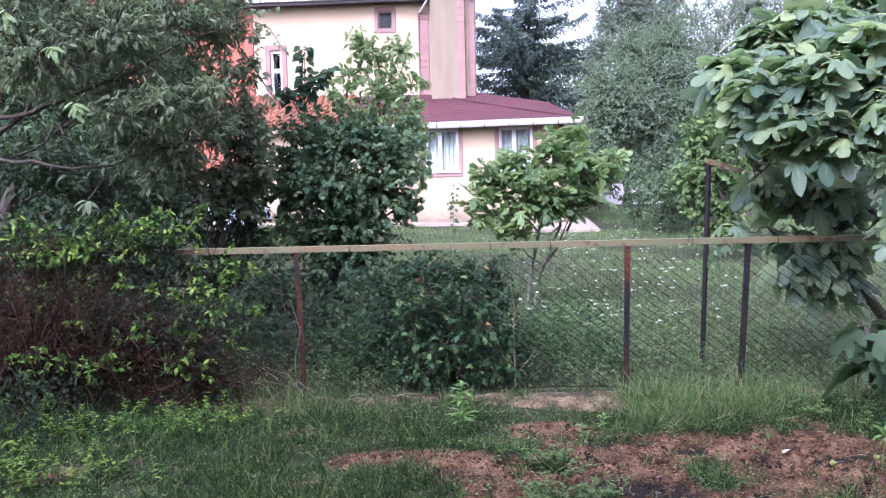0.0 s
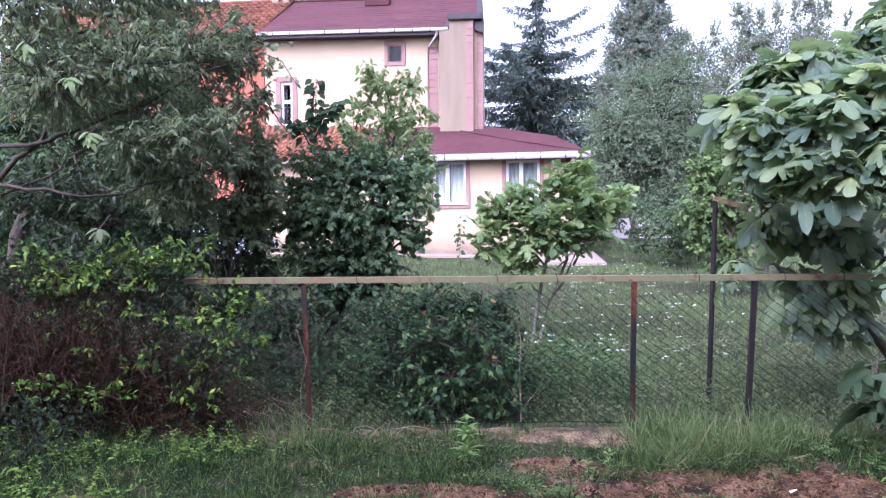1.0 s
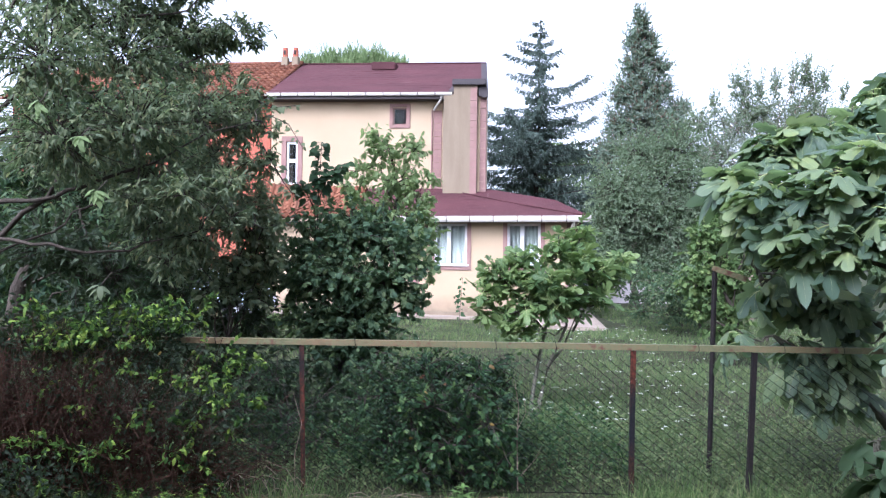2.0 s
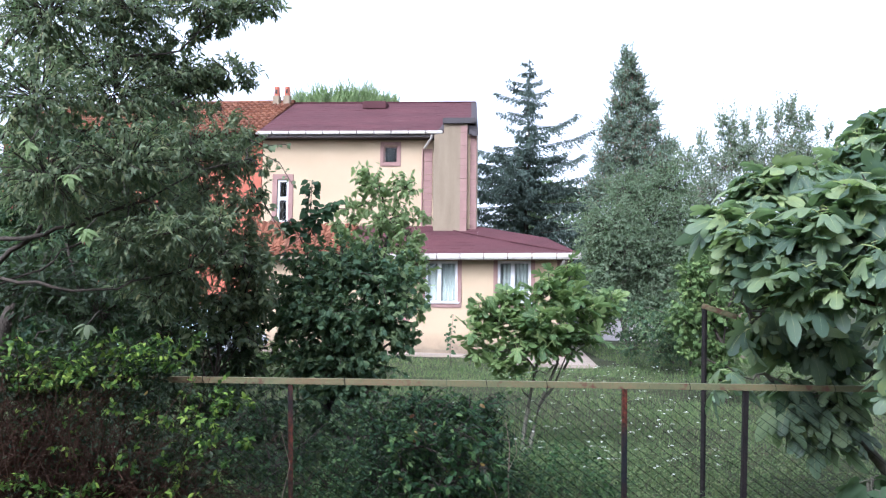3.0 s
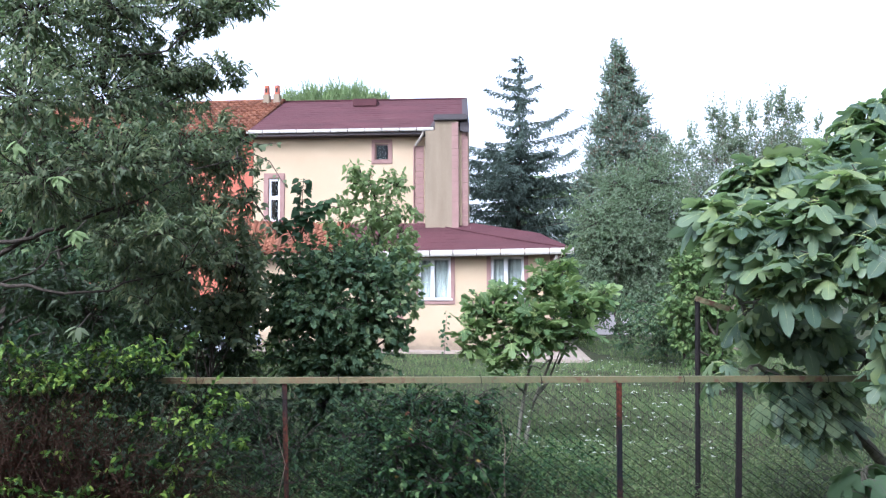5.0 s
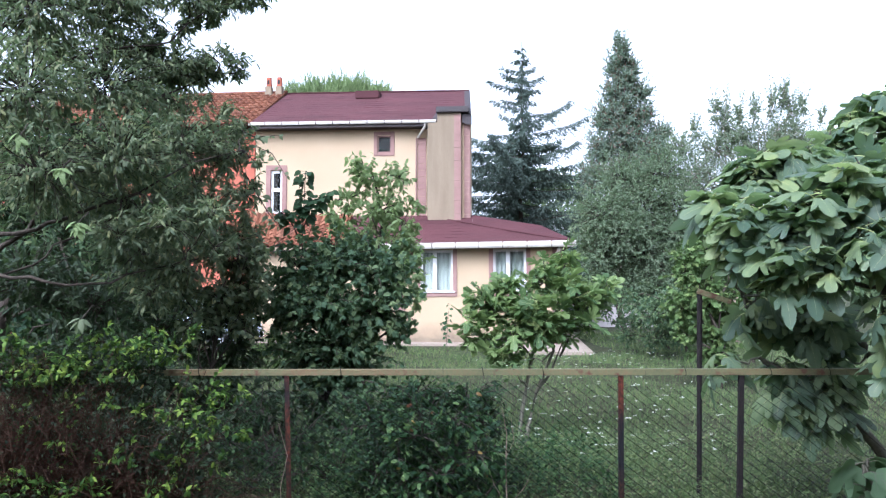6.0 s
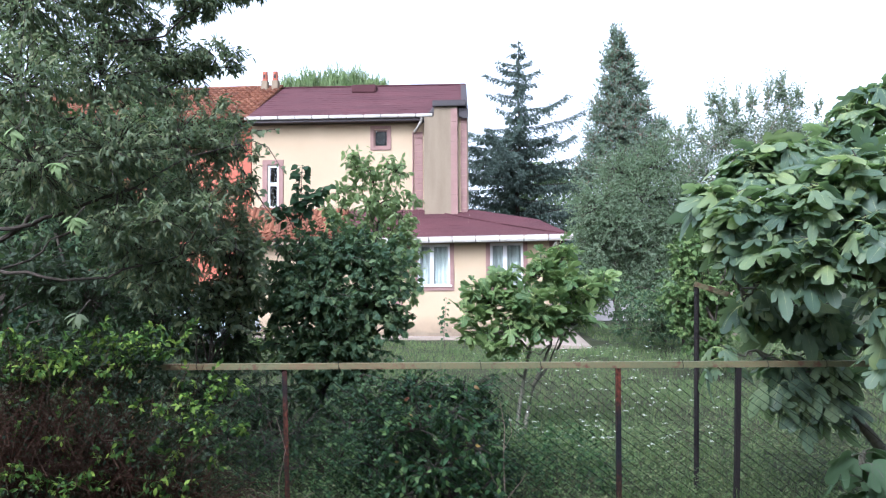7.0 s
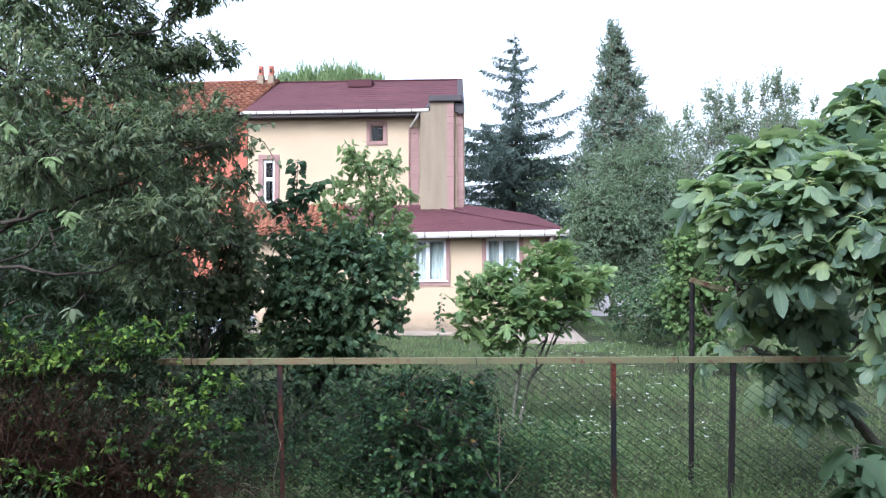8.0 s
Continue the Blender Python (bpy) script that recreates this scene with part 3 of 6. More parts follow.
w1, w2 = (-1.0, 0.05, 1.60, 2.93), (1.31, 2.33, 1.60, 2.93)
part("wall", wall_bm(-7.05, 3.4, -0.1, 3.2, 0.0, 0.3, [w1, w2]), CREAM, house, "cream plastered ground floor wall")
part("wall", box_bm(3.1, 3.4, 0.3, 8, -0.1, 3.2), CREAM, house)
part("wall", box_bm(-7.05, -6.75, 0.3, 2.5, -0.1, 3.2), CREAM, house)
part("floor_slab", box_bm(-6.75, 3.1, 0.35, 8, -0.05, 0.0), ROOM, house)
part("room_wall", box_bm(-6.75, 3.1, 1.6, 1.7, 0, 3.2), ROOM, house)
for w in (w1, w2):
    window(house, *w, 0.0, mullions=[w[0] + 0.46])
part("pilaster", box_bm(-1.76, -1.5, -0.04, 0.0, 0.0, 3.0, 0.008), ROSE, house, "rose stone pilaster strip")
part("pilaster", box_bm(3.12, 3.4, -0.04, 0.0, 0.0, 3.0, 0.008), ROSE, house, "rose stone pilaster strip")
part("skirting", box_bm(-7.05, 3.4, -0.025, -0.001, -0.1, 0.16, 0.006), CREAM_DIRT_SHADE, house, "weathered plaster plinth")

s1, s2 = (-2.79, -2.31, 6.46, 7.05), (-6.53, -6.13, 4.36, 5.86)
part("wall", wall_bm(-7.08, 0.46, 3.5, 7.45, 2.5, 2.8, [s1, s2]), CREAM, house, "cream plastered upper wall")
bm = box_bm(0.16, 0.46, 2.8, 9.5, 3.5, 7.45)
for v in bm.verts:
    v.co.x -= (v.co.y - 2.8) * 0.08
part("wall", bm, CREAM, house)
part("wall", box_bm(-7.08, -6.78, 2.8, 9.5, 3.5, 7.6), CREAM, house)
part("wall", box_bm(-6.78, -0.4, 9.2, 9.5, 0, 7.45), CREAM, house)
part("room_wall", box_bm(-6.78, 0.16, 4.0, 4.1, 3.5, 7.4), ROOM, house)
window(house, *s1, 2.5, curtain=False, sill=False, trim=0.12, t=0.04, paint=ROSE)
window(house, *s2, 2.5, bars=[5.2], curtain=False, sill=False, trim=0.17)

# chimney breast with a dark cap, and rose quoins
part("chimney_breast", prism_bm([(-0.97, 3.6), (0.16, 3.6), (0.16, 7.72), (-0.64, 7.72), (-0.64, 7.4), (-0.97, 7.4)], 1.98, 2.498), CREAM_DIRT_SHADE, house, "stained plaster chimney breast, its shading put into the colour")
part("wall", box_bm(0.161, 0.461, 2.2, 2.499, 3.5, 7.4), CREAM, house, "narrow return of the upper wall")
part("cap", box_bm(-0.68, 0.44, 1.84, 2.9, 7.70, 7.90, 0.02), DARK, house, "dark metal cap")
bm = bmesh.new()
q = [bm.verts.new(c) for c in ((-0.82, 2.04, 7.54), (-0.645, 2.04, 7.54), (-0.645, 2.96, 8.01), (-0.74, 2.96, 8.01))]
low = [bm.verts.new(v.co - Vector((0, 0, 0.1))) for v in q]
bm.faces.new(q)
for i in range(4):
    bm.faces.new((q[(i + 1) % 4], q[i], low[i], low[(i + 1) % 4]))
part("flashing", bm, DARK, house, "dark lead flashing beside the chimney")
for x0, x1, y, count in ((-1.38, -1.09, 2.5, 13), (-0.07, 0.16, 1.98, 16), (0.25, 0.462, 2.2, 15)):
    for k in range(count):
        part("quoin", box_bm(x0, x1, y - 0.03, y - 0.001, 4.02 + k * 0.226, 4.237 + k * 0.226, 0.006), ROSE, house)


def shingles(x0, x1, y0, z0, y1, z1, mat, course, x0t=None, x1t=None, lap=0.005, pitch=0.22):
    """A roof slope of lapped courses from the eave (y0, z0) to the top (y1, z1). Vertices, quads."""
    rows = max(2, int(np.hypot(y1 - y0, z1 - z0) / course))
    cols = max(2, int((x1 - x0) / pitch))
    x0t, x1t = x0 if x0t is None else x0t, x1 if x1t is None else x1t
    r = np.random.default_rng(int(abs(x0) * 100))
    vs, fs = [], []
    for k in range(rows):
        for e, f in ((0, k / rows), (1, (k + 1) / rows)):
            a, b = x0 + (x0t - x0) * f, x1 + (x1t - x1) * f
            x = np.linspace(a, b, cols + 1)
            h = (lap if e == 0 else 0) + r.normal(0, 0.003, cols + 1)
            vs.append(np.stack([x, np.full_like(x, y0 + (y1 - y0) * f), z0 + (z1 - z0) * f + h], -1))
        o = 2 * k * (cols + 1)
        fs += [(o + i, o + i + 1, o + cols + 2 + i, o + cols + 1 + i) for i in range(cols)]
        if k:
            p = o - (cols + 1)
            fs += [(p + i, p + i + 1, o + i + 1, o + i) for i in range(cols)]
    return np.concatenate(vs), fs


def slope(name, mat, parent, label, **k):
    v, f = shingles(mat=mat, **k)
    return child(name, mesh_of(name, v, f, [mat]), parent, label)


slope("roof", SHINGLE, house, "burgundy shingle main roof", x0=-7.1, x1=0.5, y0=2.02, z0=7.48, y1=6.0, z1=9.5, course=0.3, x1t=0.14)
slope("roof", SHINGLE, house, "burgundy shingle main roof", x0=-7.1, x1=-0.2, y0=9.9, z0=7.48, y1=6.0, z1=9.5, course=0.3, x1t=0.14)
part("ridge_cap", box_bm(-7.1, 0.16, 5.93, 6.07, 9.48, 9.545, 0.02), SHINGLE, house)
bm = bmesh.new()
q = [bm.verts.new(c) for c in ((0.52, 2.0, 7.3), (0.17, 6.0, 9.36), (0.17, 6.0, 9.53), (0.52, 2.0, 7.52), (0.3, 2.0, 7.3), (-0.05, 6.0, 9.3), (-0.05, 6.0, 9.53), (0.3, 2.0, 7.52))]
for f in ((0, 1, 2, 3), (7, 6, 5, 4), (0, 3, 7, 4), (3, 2, 6, 7), (1, 0, 4, 5), (2, 1, 5, 6)):
    bm.faces.new([q[i] for i in f])
part("verge_board", bm, DARK, house, "dark verge board")
part("verge_board", box_bm(0.2, 0.5, 2.02, 2.3, 7.36, 7.66), DARK, house, "dark verge board")
part("roof_vent", box_bm(-4.14, -3.22, 5.0, 5.6, 9.02, 9.33, 0.03), SHINGLE, house, "low roof vent box")
# The boards' near-black colour stands in for shade under the eaves.
part("soffit", box_bm(-7.1, -0.7, 2.06, 2.5, 7.27, 7.37), DARK, house, "soffit board darkened for the shade under the eave")
part("soffit", box_bm(-7.05, 3.6, -0.42, 0.0, 2.96, 3.02), DARK, house, "soffit board darkened for the shade under the eave")

slope("roof", SHINGLE, house, "burgundy shingle lower roof", x0=-3.6, x1=0.55, y0=-0.42, z0=3.1, y1=2.5, z1=4.25, course=0.3)
bm = bmesh.new()
B, C, D, E0 = (3.78, -0.42, 3.12), (2.8, 1.2, 3.76), (0.55, 2.5, 4.25), (0.55, -0.42, 3.1)
B2, C2, D2 = (3.78, 8.0, 3.12), (2.8, 8.0, 3.7), (0.5, 8.0, 4.3)
q = {k: bm.verts.new(k) for k in (B, C, D, E0, B2, C2, D2)}
for f in ((E0, B, C), (E0, C, D), (B, B2, C2, C), (C, C2, D2, D)):
    bm.faces.new([q[i] for i in f])
part("roof", bm, SHINGLE, house, "burgundy hipped end of the lower roof")
low_tiles = slope("tile_roof", TILE, house, "orange clay tile lower roof", x0=-7.3, x1=-3.6, y0=-0.42, z0=3.06, y1=2.5, z1=4.23, course=0.36)


v, f = tubes([([(-1.0, 2.44, 4.23), (1.4, 0.98, 3.66), (3.7, -0.4, 3.13)], 0.025)], 6)
child("hip_cap", mesh_of("hip_cap", v, f, [SHINGLE], None, True), house)


def gutter(x0, x1, y, z, step, parent, h=0.14):
    """A white box gutter in sections with joints."""
    n = round((x1 - x0) / step)
    for k in range(n):
        a, b = x0 + (x1 - x0) * k / n, x0 + (x1 - x0) * (k + 1) / n
        bm = prism_bm([(-0.075, 0.0), (0.02, 0.0), (0.02, h), (-0.075, h), (-0.1, h * 0.9), (-0.1, h * 0.3)], a + 0.016, b - 0.016)
        for v in bm.verts:
            v.co = (v.co.y, y + v.co.x, z + v.co.z)
        bmesh.ops.recalc_face_normals(bm, faces=bm.faces)
        part("gutter_section", bm, GUTTER, parent, "dirty white gutter section")


gutter(-2.75, 3.82, -0.45, 2.95, 0.73, house, 0.185)
part("fascia", box_bm(-7.2, -2.77, -0.44, -0.40, 2.98, 3.09, 0.006), CREAM_DIRT_SHADE, house, "dull beige eave board under the tiles")
gutter(-7.2, -0.68, 2.04, 7.37, 0.62, house, 0.11)


def pipe(points, r, parent, paint=None):
    v, f = tubes([(points, r)], 8)
    child("downpipe", mesh_of("downpipe", v, f, [paint or GUTTER], None, True), parent, "rainwater downpipe")


pipe([(-1.05, 2.0, 7.36), (-1.07, 2.05, 7.25), (-1.36, 2.4, 6.95)], 0.045, house)
pipe([(-1.42, 2.44, 6.95), (-1.425, 2.45, 5.5), (-1.43, 2.45, 4.05)], 0.028, house, ROSE)
pipe([(-1.03, 2.44, 7.2), (-1.03, 2.44, 5.5), (-1.03, 2.44, 4.1)], 0.022, house, CREAM_DIRT_SHADE)
pipe([(3.32, -0.45, 3.0), (3.3, -0.42, 2.88), (3.2, -0.12, 2.7), (3.2, -0.1, 1.5), (3.2, -0.1, 0.1)], 0.05, house)

for x in (-7.70, -7.28):
    ch = thing("chimney_pot", "small cream chimney with a red clay pot", "chimney", HOUSE @ pose(x, 5.6, 9.2), "chimneys on the ridge")
    part("base", box_bm(-0.13, 0.13, -0.13, 0.13, -0.5, 0.5, 0.02), CREAM_DIRT_SHADE, ch)
    bm = bmesh.new()
    bmesh.ops.create_cone(bm, cap_ends=True, segments=10, radius1=0.115, radius2=0.095, depth=0.36, matrix=Matrix.Translation((0, 0, 0.68)))
    part("pot", bm, RED, ch, "red clay pot")
    part("vent", box_bm(-0.035, 0.035, -0.118, -0.08, 0.58, 0.74), ROOM, ch)

def view_sheared(x, y):
    """Depth of a plan point, sheared per storey to fit the camera's view."""
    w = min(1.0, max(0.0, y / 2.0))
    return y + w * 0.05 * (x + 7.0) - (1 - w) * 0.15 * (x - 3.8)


def shear_to_view(me):
    """Shears the mesh in depth so its eaves fit the camera's view."""
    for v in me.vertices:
        v.co.y = view_sheared(v.co.x, v.co.y)


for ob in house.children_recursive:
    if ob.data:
        shear_to_view(ob.data)

# the red house beside it
red_house = thing("house", "red plastered terrace house with an orange clay tile roof", "house", HOUSE)
part("wall", wall_bm(-17, -7.1, -0.1, 7.3, 2.55, 2.85, [(-10.6, -9.7, 4.5, 5.9), (-10.6, -9.7, 1.2, 2.6)]), RED, red_house, "red plastered wall")
part("pilaster", box_bm(-7.5, -7.1, 2.48, 2.549, 0, 7.3, 0.01), RED, red_house)
part("wall", box_bm(-17, -7.1, 9.2, 9.5, -0.1, 7.3), RED, red_house)
part("wall", box_bm(-17, -16.7, 2.85, 9.2, -0.1, 7.3), RED, red_house)
for z in (1.2, 4.5):
    window(red_house, -10.6, -9.7, z, z + 1.4, 2.55, mullions=[-10.15], trim=0)
red_tiles = slope("tile_roof", TILE, red_house, "orange clay tile roof", x0=-17.3, x1=-7.1, y0=2.0, z0=7.38, y1=6.0, z1=9.53, course=0.36)
slope("tile_roof", TILE, red_house, "orange clay tile roof", x0=-17.3, x1=-7.1, y0=10.0, z0=7.4, y1=6.0, z1=9.55, course=0.5)
v, f = tubes([([(-17.3, 6, 9.57), (-12, 6, 9.57), (-7.1, 6, 9.56)], 0.09)], 8)
child("ridge_tile", mesh_of("ridge_tile", v, f, [TILE], None, True), red_house)

# paved apron round the house
bm = bmesh.new()
for outline in ([(-7.0, 0.0), (-7.0, -0.85), (1.7, -1.0), (1.9, -3.0), (4.05, -3.1), (4.05, 9.0), (3.4, 9.0), (3.4, 0.0)],):
    top = [bm.verts.new((x, y, 0.05)) for x, y in outline]
    low = [bm.verts.new((x, y, -0.12)) for x, y in outline]
    bm.faces.new(top)
    for i in range(len(top)):
        j = (i + 1) % len(top)
        bm.faces.new((top[j], top[i], low[i], low[j]))
bmesh.ops.recalc_face_normals(bm, faces=bm.faces)
me = bpy.data.meshes.new("pavement")
bm.to_mesh(me)
bm.free()
me.materials.append(CONCRETE)
shear_to_view(me)
apron = new("pavement", me)
apron.matrix_basis = HOUSE
tagged(apron, "pale concrete apron along the house wall", "pavement", kind="structure")

far_wall = thing("garden_wall", "low pale plastered garden wall beyond the trees", "wall")
part("wall", box_bm(5.0, 17.0, 36.0, 36.25, -0.1, 1.0, 0.02), PALE_WALL, far_wall)
part("coping", box_bm(5.0, 17.0, 35.95, 36.3, 1.0, 1.07, 0.015), CONCRETE, far_wall)

# ---- wire fence ----
fence = thing("fence", "rusty wire mesh fence with a faded painted steel top rail", "fence", pose(0, 0, 0))
FY = 5.3


def post(x0, z0, x1, z1, mat, label, y=FY, r=0.0165):
    """An angle-iron post, two thin legs at a right angle."""
    bm = bmesh.new()
    box_bm(-r, r, -r, -r + 0.006, 0, 1, bm=bm)
    box_bm(-r, -r + 0.006, -r + 0.006, r, 0, 1, bm=bm)
    for v in bm.verts:
        k = v.co.z
        v.co = (x0 + (x1 - x0) * k + v.co.x, y + v.co.y, z0 + (z1 - z0) * k)
    return part("post", bm, mat, fence, label)


post(-1.057, -0.1, -1.090, 1.03, RUST, "rusty leaning angle-iron post")
post(1.185, -0.1, 1.195, 1.03, RUST, "rusty angle-iron post with old paint")
post(1.977, -0.1, 2.020, 1.03, BLACK_POST, "dark leaning angle-iron post")
post(-3.3, -0.1, -3.32, 1.03, RUST, "rusty angle-iron post")
post(3.5, -0.1, 3.52, 1.03, RUST, "rusty angle-iron post")
for a, b in ((-4.2, -2.3), (-2.3, -0.02), (-0.02, 1.36), (1.36, 3.0), (3.0, 4.3)):
    bm = bmesh.new()
    box_bm(a + 0.002, b - 0.002, FY - 0.024, FY - 0.018, 1.034, 1.074, bm=bm)
    box_bm(a + 0.002, b - 0.002, FY - 0.018, FY + 0.024, 1.068, 1.074, bm=bm)
    part("rail", bm, RAIL, fence, "faded yellow-green angle-iron rail with rust")
rng = np.random.default_rng(11)
lines = []
dz, dx = 0.066, 0.086
for s in (-1, 1):
    for k in range(-14, int(8.4 / dx) + 15):
        x0 = -4.2 + k * dx
        z = np.linspace(0.03, 0.97, 9)
        x = x0 + s * (z - 0.03) / dz * dx
        keep = (x > -4.2) & (x < 4.3)
        if keep.sum() > 1:
            sag = 0.018 * np.sin(2.6 * x + 0.5) * (z > 0.5)
            lines.append((np.stack([x, FY + 0.028 + 0.002 * s + 0.012 * np.sin(3 * x + 4 * z), z + sag], -1)[keep], 0.0008 if s > 0 else 0.0019))
v, f = tubes(lines, 3)
tagged(child("wire_mesh", mesh_of("wire_mesh", v, f, [WIRE]), fence, "dark chain-link wire mesh"), kind="stuff")
for x in (-1.7, -0.73, 0.24, 0.65, 1.62, 2.2, 2.6):
    a = np.linspace(0, 2 * np.pi, 9)
    v, f = tubes([(np.stack([x + 0.004 * a, FY + 0.034 * np.cos(a), 1.057 + 0.034 * np.sin(a)], -1), 0.0022)], 4)
    child("tie_wire", mesh_of("tie_wire", v, f, [WIRE]), fence, "twisted tie wire")

pole = thing("metal_pole", "tall rusty steel pole with a short top arm", "pole")
v, f = tubes([([(1.955, 6.05, -0.1), (1.985, 6.08, 0.8), (2.01, 6.1, 1.6)], 0.021)], 8)
child("upright", mesh_of("upright", v, f, [BLACK_POST], None, True), pole)
arm = part("arm", box_bm(-0.02, 0.25, -0.024, 0.024, -0.022, 0.022, 0.004), RAIL, pole, "rusty flat arm")
arm.matrix_basis = pose(2.01, 6.1, 1.6, 0, 19, -15)


# ---- the parked car glimpsed by the red wall ----
CAR_PAINT = plain("car_paint", (0.52, 0.60, 0.70), 0.25)
TYRE = plain("tyre_rubber", (0.02, 0.02, 0.02), 0.85)
RIM = plain("wheel_rim", (0.45, 0.45, 0.46), 0.35, 0.7)
car = thing("car", "light blue hatchback parked beside the red house", "car", pose(-7.3, 21.6, 0.0, 0, 0, -4))
body = prism_bm([(-1.9, 0.32), (1.9, 0.32), (1.95, 0.62), (1.85, 0.86), (1.0, 0.95), (-1.85, 0.98), (-1.95, 0.6)], -0.8, 0.8)
bmesh.ops.bevel(body, geom=body.edges[:], offset=0.05, segments=2, affect="EDGES")
part("body", body, CAR_PAINT, car)
cabin = prism_bm([(-1.75, 0.96), (0.95, 0.93), (0.45, 1.42), (-1.35, 1.44)], -0.7, 0.7)
bmesh.ops.bevel(cabin, geom=cabin.edges[:], offset=0.06, segments=2, affect="EDGES")
part("cabin", cabin, CAR_PAINT, car)
for x0, x1 in ((-1.45, -0.5), (-0.42, 0.55)):
    part("side_window", prism_bm([(x0 - 0.05, 1.0), (x1 + 0.1, 1.0), (x1 - 0.12, 1.36), (x0 + 0.05, 1.36)], -0.712, -0.702), ROOM, car, "dark side window")
part("headlight", box_bm(1.82, 1.93, -0.75, -0.45, 0.68, 0.82, 0.02), GLASS, car)
part("bumper", box_bm(1.86, 1.99, -0.78, 0.78, 0.34, 0.52, 0.03), CAR_PAINT, car)
for x in (-1.2, 1.22):
    for y in (-0.72, 0.72):
        bm = bmesh.new()
        bmesh.ops.create_cone(bm, cap_ends=True, segments=20, radius1=0.31, radius2=0.31, depth=0.2, matrix=Matrix.Translation((x, y, 0.31)) @ Matrix.Rotation(radians(90), 4, "X"))
        wheel = part("wheel", bm, TYRE, car, "black tyre")
        bm = bmesh.new()
        bmesh.ops.create_cone(bm, cap_ends=True, segments=16, radius1=0.2, radius2=0.17, depth=0.22, matrix=Matrix.Translation((x, y, 0.31)) @ Matrix.Rotation(radians(90), 4, "X"))
        part("rim", bm, RIM, wheel, "grey wheel rim")

# ---- trees and shrubs ----
def fill(clumps):
    return [((x, y, z), (rx, (rx + rz) / 2, rz)) for x, y, z, rx, rz in clumps]


def tree(name, label, category, base, top, trunk_r, clumps, leaf, mats, seed, per_m2=30, leaves=9, size=0.08, droop=0.35, up=0.2, flat=0.6,
         reach=(0.7, 1.12), lift=0.1, limb_r=0.03, group="", bark=None, twig_part=True, boxed=False, twig_r=1.0, slim=1.0, boughs=()):
    """A tree or shrub: a tapered trunk, limbs to its clumps, twigs, and leaves along the twigs."""
    rng = np.random.default_rng(seed)
    base, top = np.array(base, float), np.array(top, float)
    ob = thing(name, label, category, pose(*base), group)
    cl = clumps if boxed else fill(clumps)
    trunk = bend(base - (0, 0, 0.1), top, 0.0, 0.03, 8, rng)
    bark = bark or BARK
    v, f = tubes([(trunk, np.linspace(trunk_r, trunk_r * 0.35, 8))], 8)
    child("trunk", mesh_of("trunk", v - base, f, [bark], None, True), ob)
    forks = []
    for pts, r0 in boughs:
        pts = np.array(pts, float)
        pts = np.concatenate([trunk[[np.argmin(np.abs(trunk[:, 2] - pts[0, 2] + 0.15))]], pts])
        way = np.concatenate([np.linspace(a, b, 3)[:-1] for a, b in zip(pts, pts[1:])] + [pts[-1:]])
        way[1:-1] += rng.normal(0, 0.018, (len(way) - 2, 3))
        v, f = tubes([(way, np.linspace(r0, 0.004, len(way)))], 6)
        child("bough", mesh_of("bough", v - base, f, [bark], None, True), ob)
        forks.append(way[3:])
    forks = np.concatenate(forks) if forks else None
    for c, r in cl:
        c = np.array(c)
        if forks is not None:  # side branches leave the nearest bough
            start = forks[np.argmin(np.linalg.norm(forks - c, axis=1) + 0.6 * np.maximum(0, forks[:, 0] - c[0]))]
            v, f = tubes([(bend(start, c, lift * np.linalg.norm(c - start), 0.05, 7, rng), np.linspace(limb_r, limb_r * 0.3, 7))], 5)
            child("limb", mesh_of("limb", v - base, f, [bark], None, True), ob)
            continue
        k = np.argmin(np.abs(trunk[:, 2] - (base[2] + (c[2] - base[2]) * 0.55)))
        v, f = tubes([(bend(trunk[k], c, lift * np.linalg.norm(c - trunk[k]), 0.035, 7, rng), np.linspace(limb_r, limb_r * 0.25, 7))], 6)
        child("limb", mesh_of("limb", v - base, f, [bark], None, True), ob)
    P, A, N, S, tw = sprays(rng, cl, per_m2, leaves, size, droop, reach, 0.15, up, flat)
    if twig_part:
        v, f = tubes([(p, np.array(q) * twig_r) for p, q in tw], 3)
        tagged(child("twig_tangle", mesh_of("twig_tangle", v - base, f, [bark]), ob), kind="stuff")
    v, f = scatter(*leaf, P, A, N, S, S * slim)
    tagged(child("crown", mesh_of("crown", v - base, f, [mats]), ob), kind="stuff")
    return ob


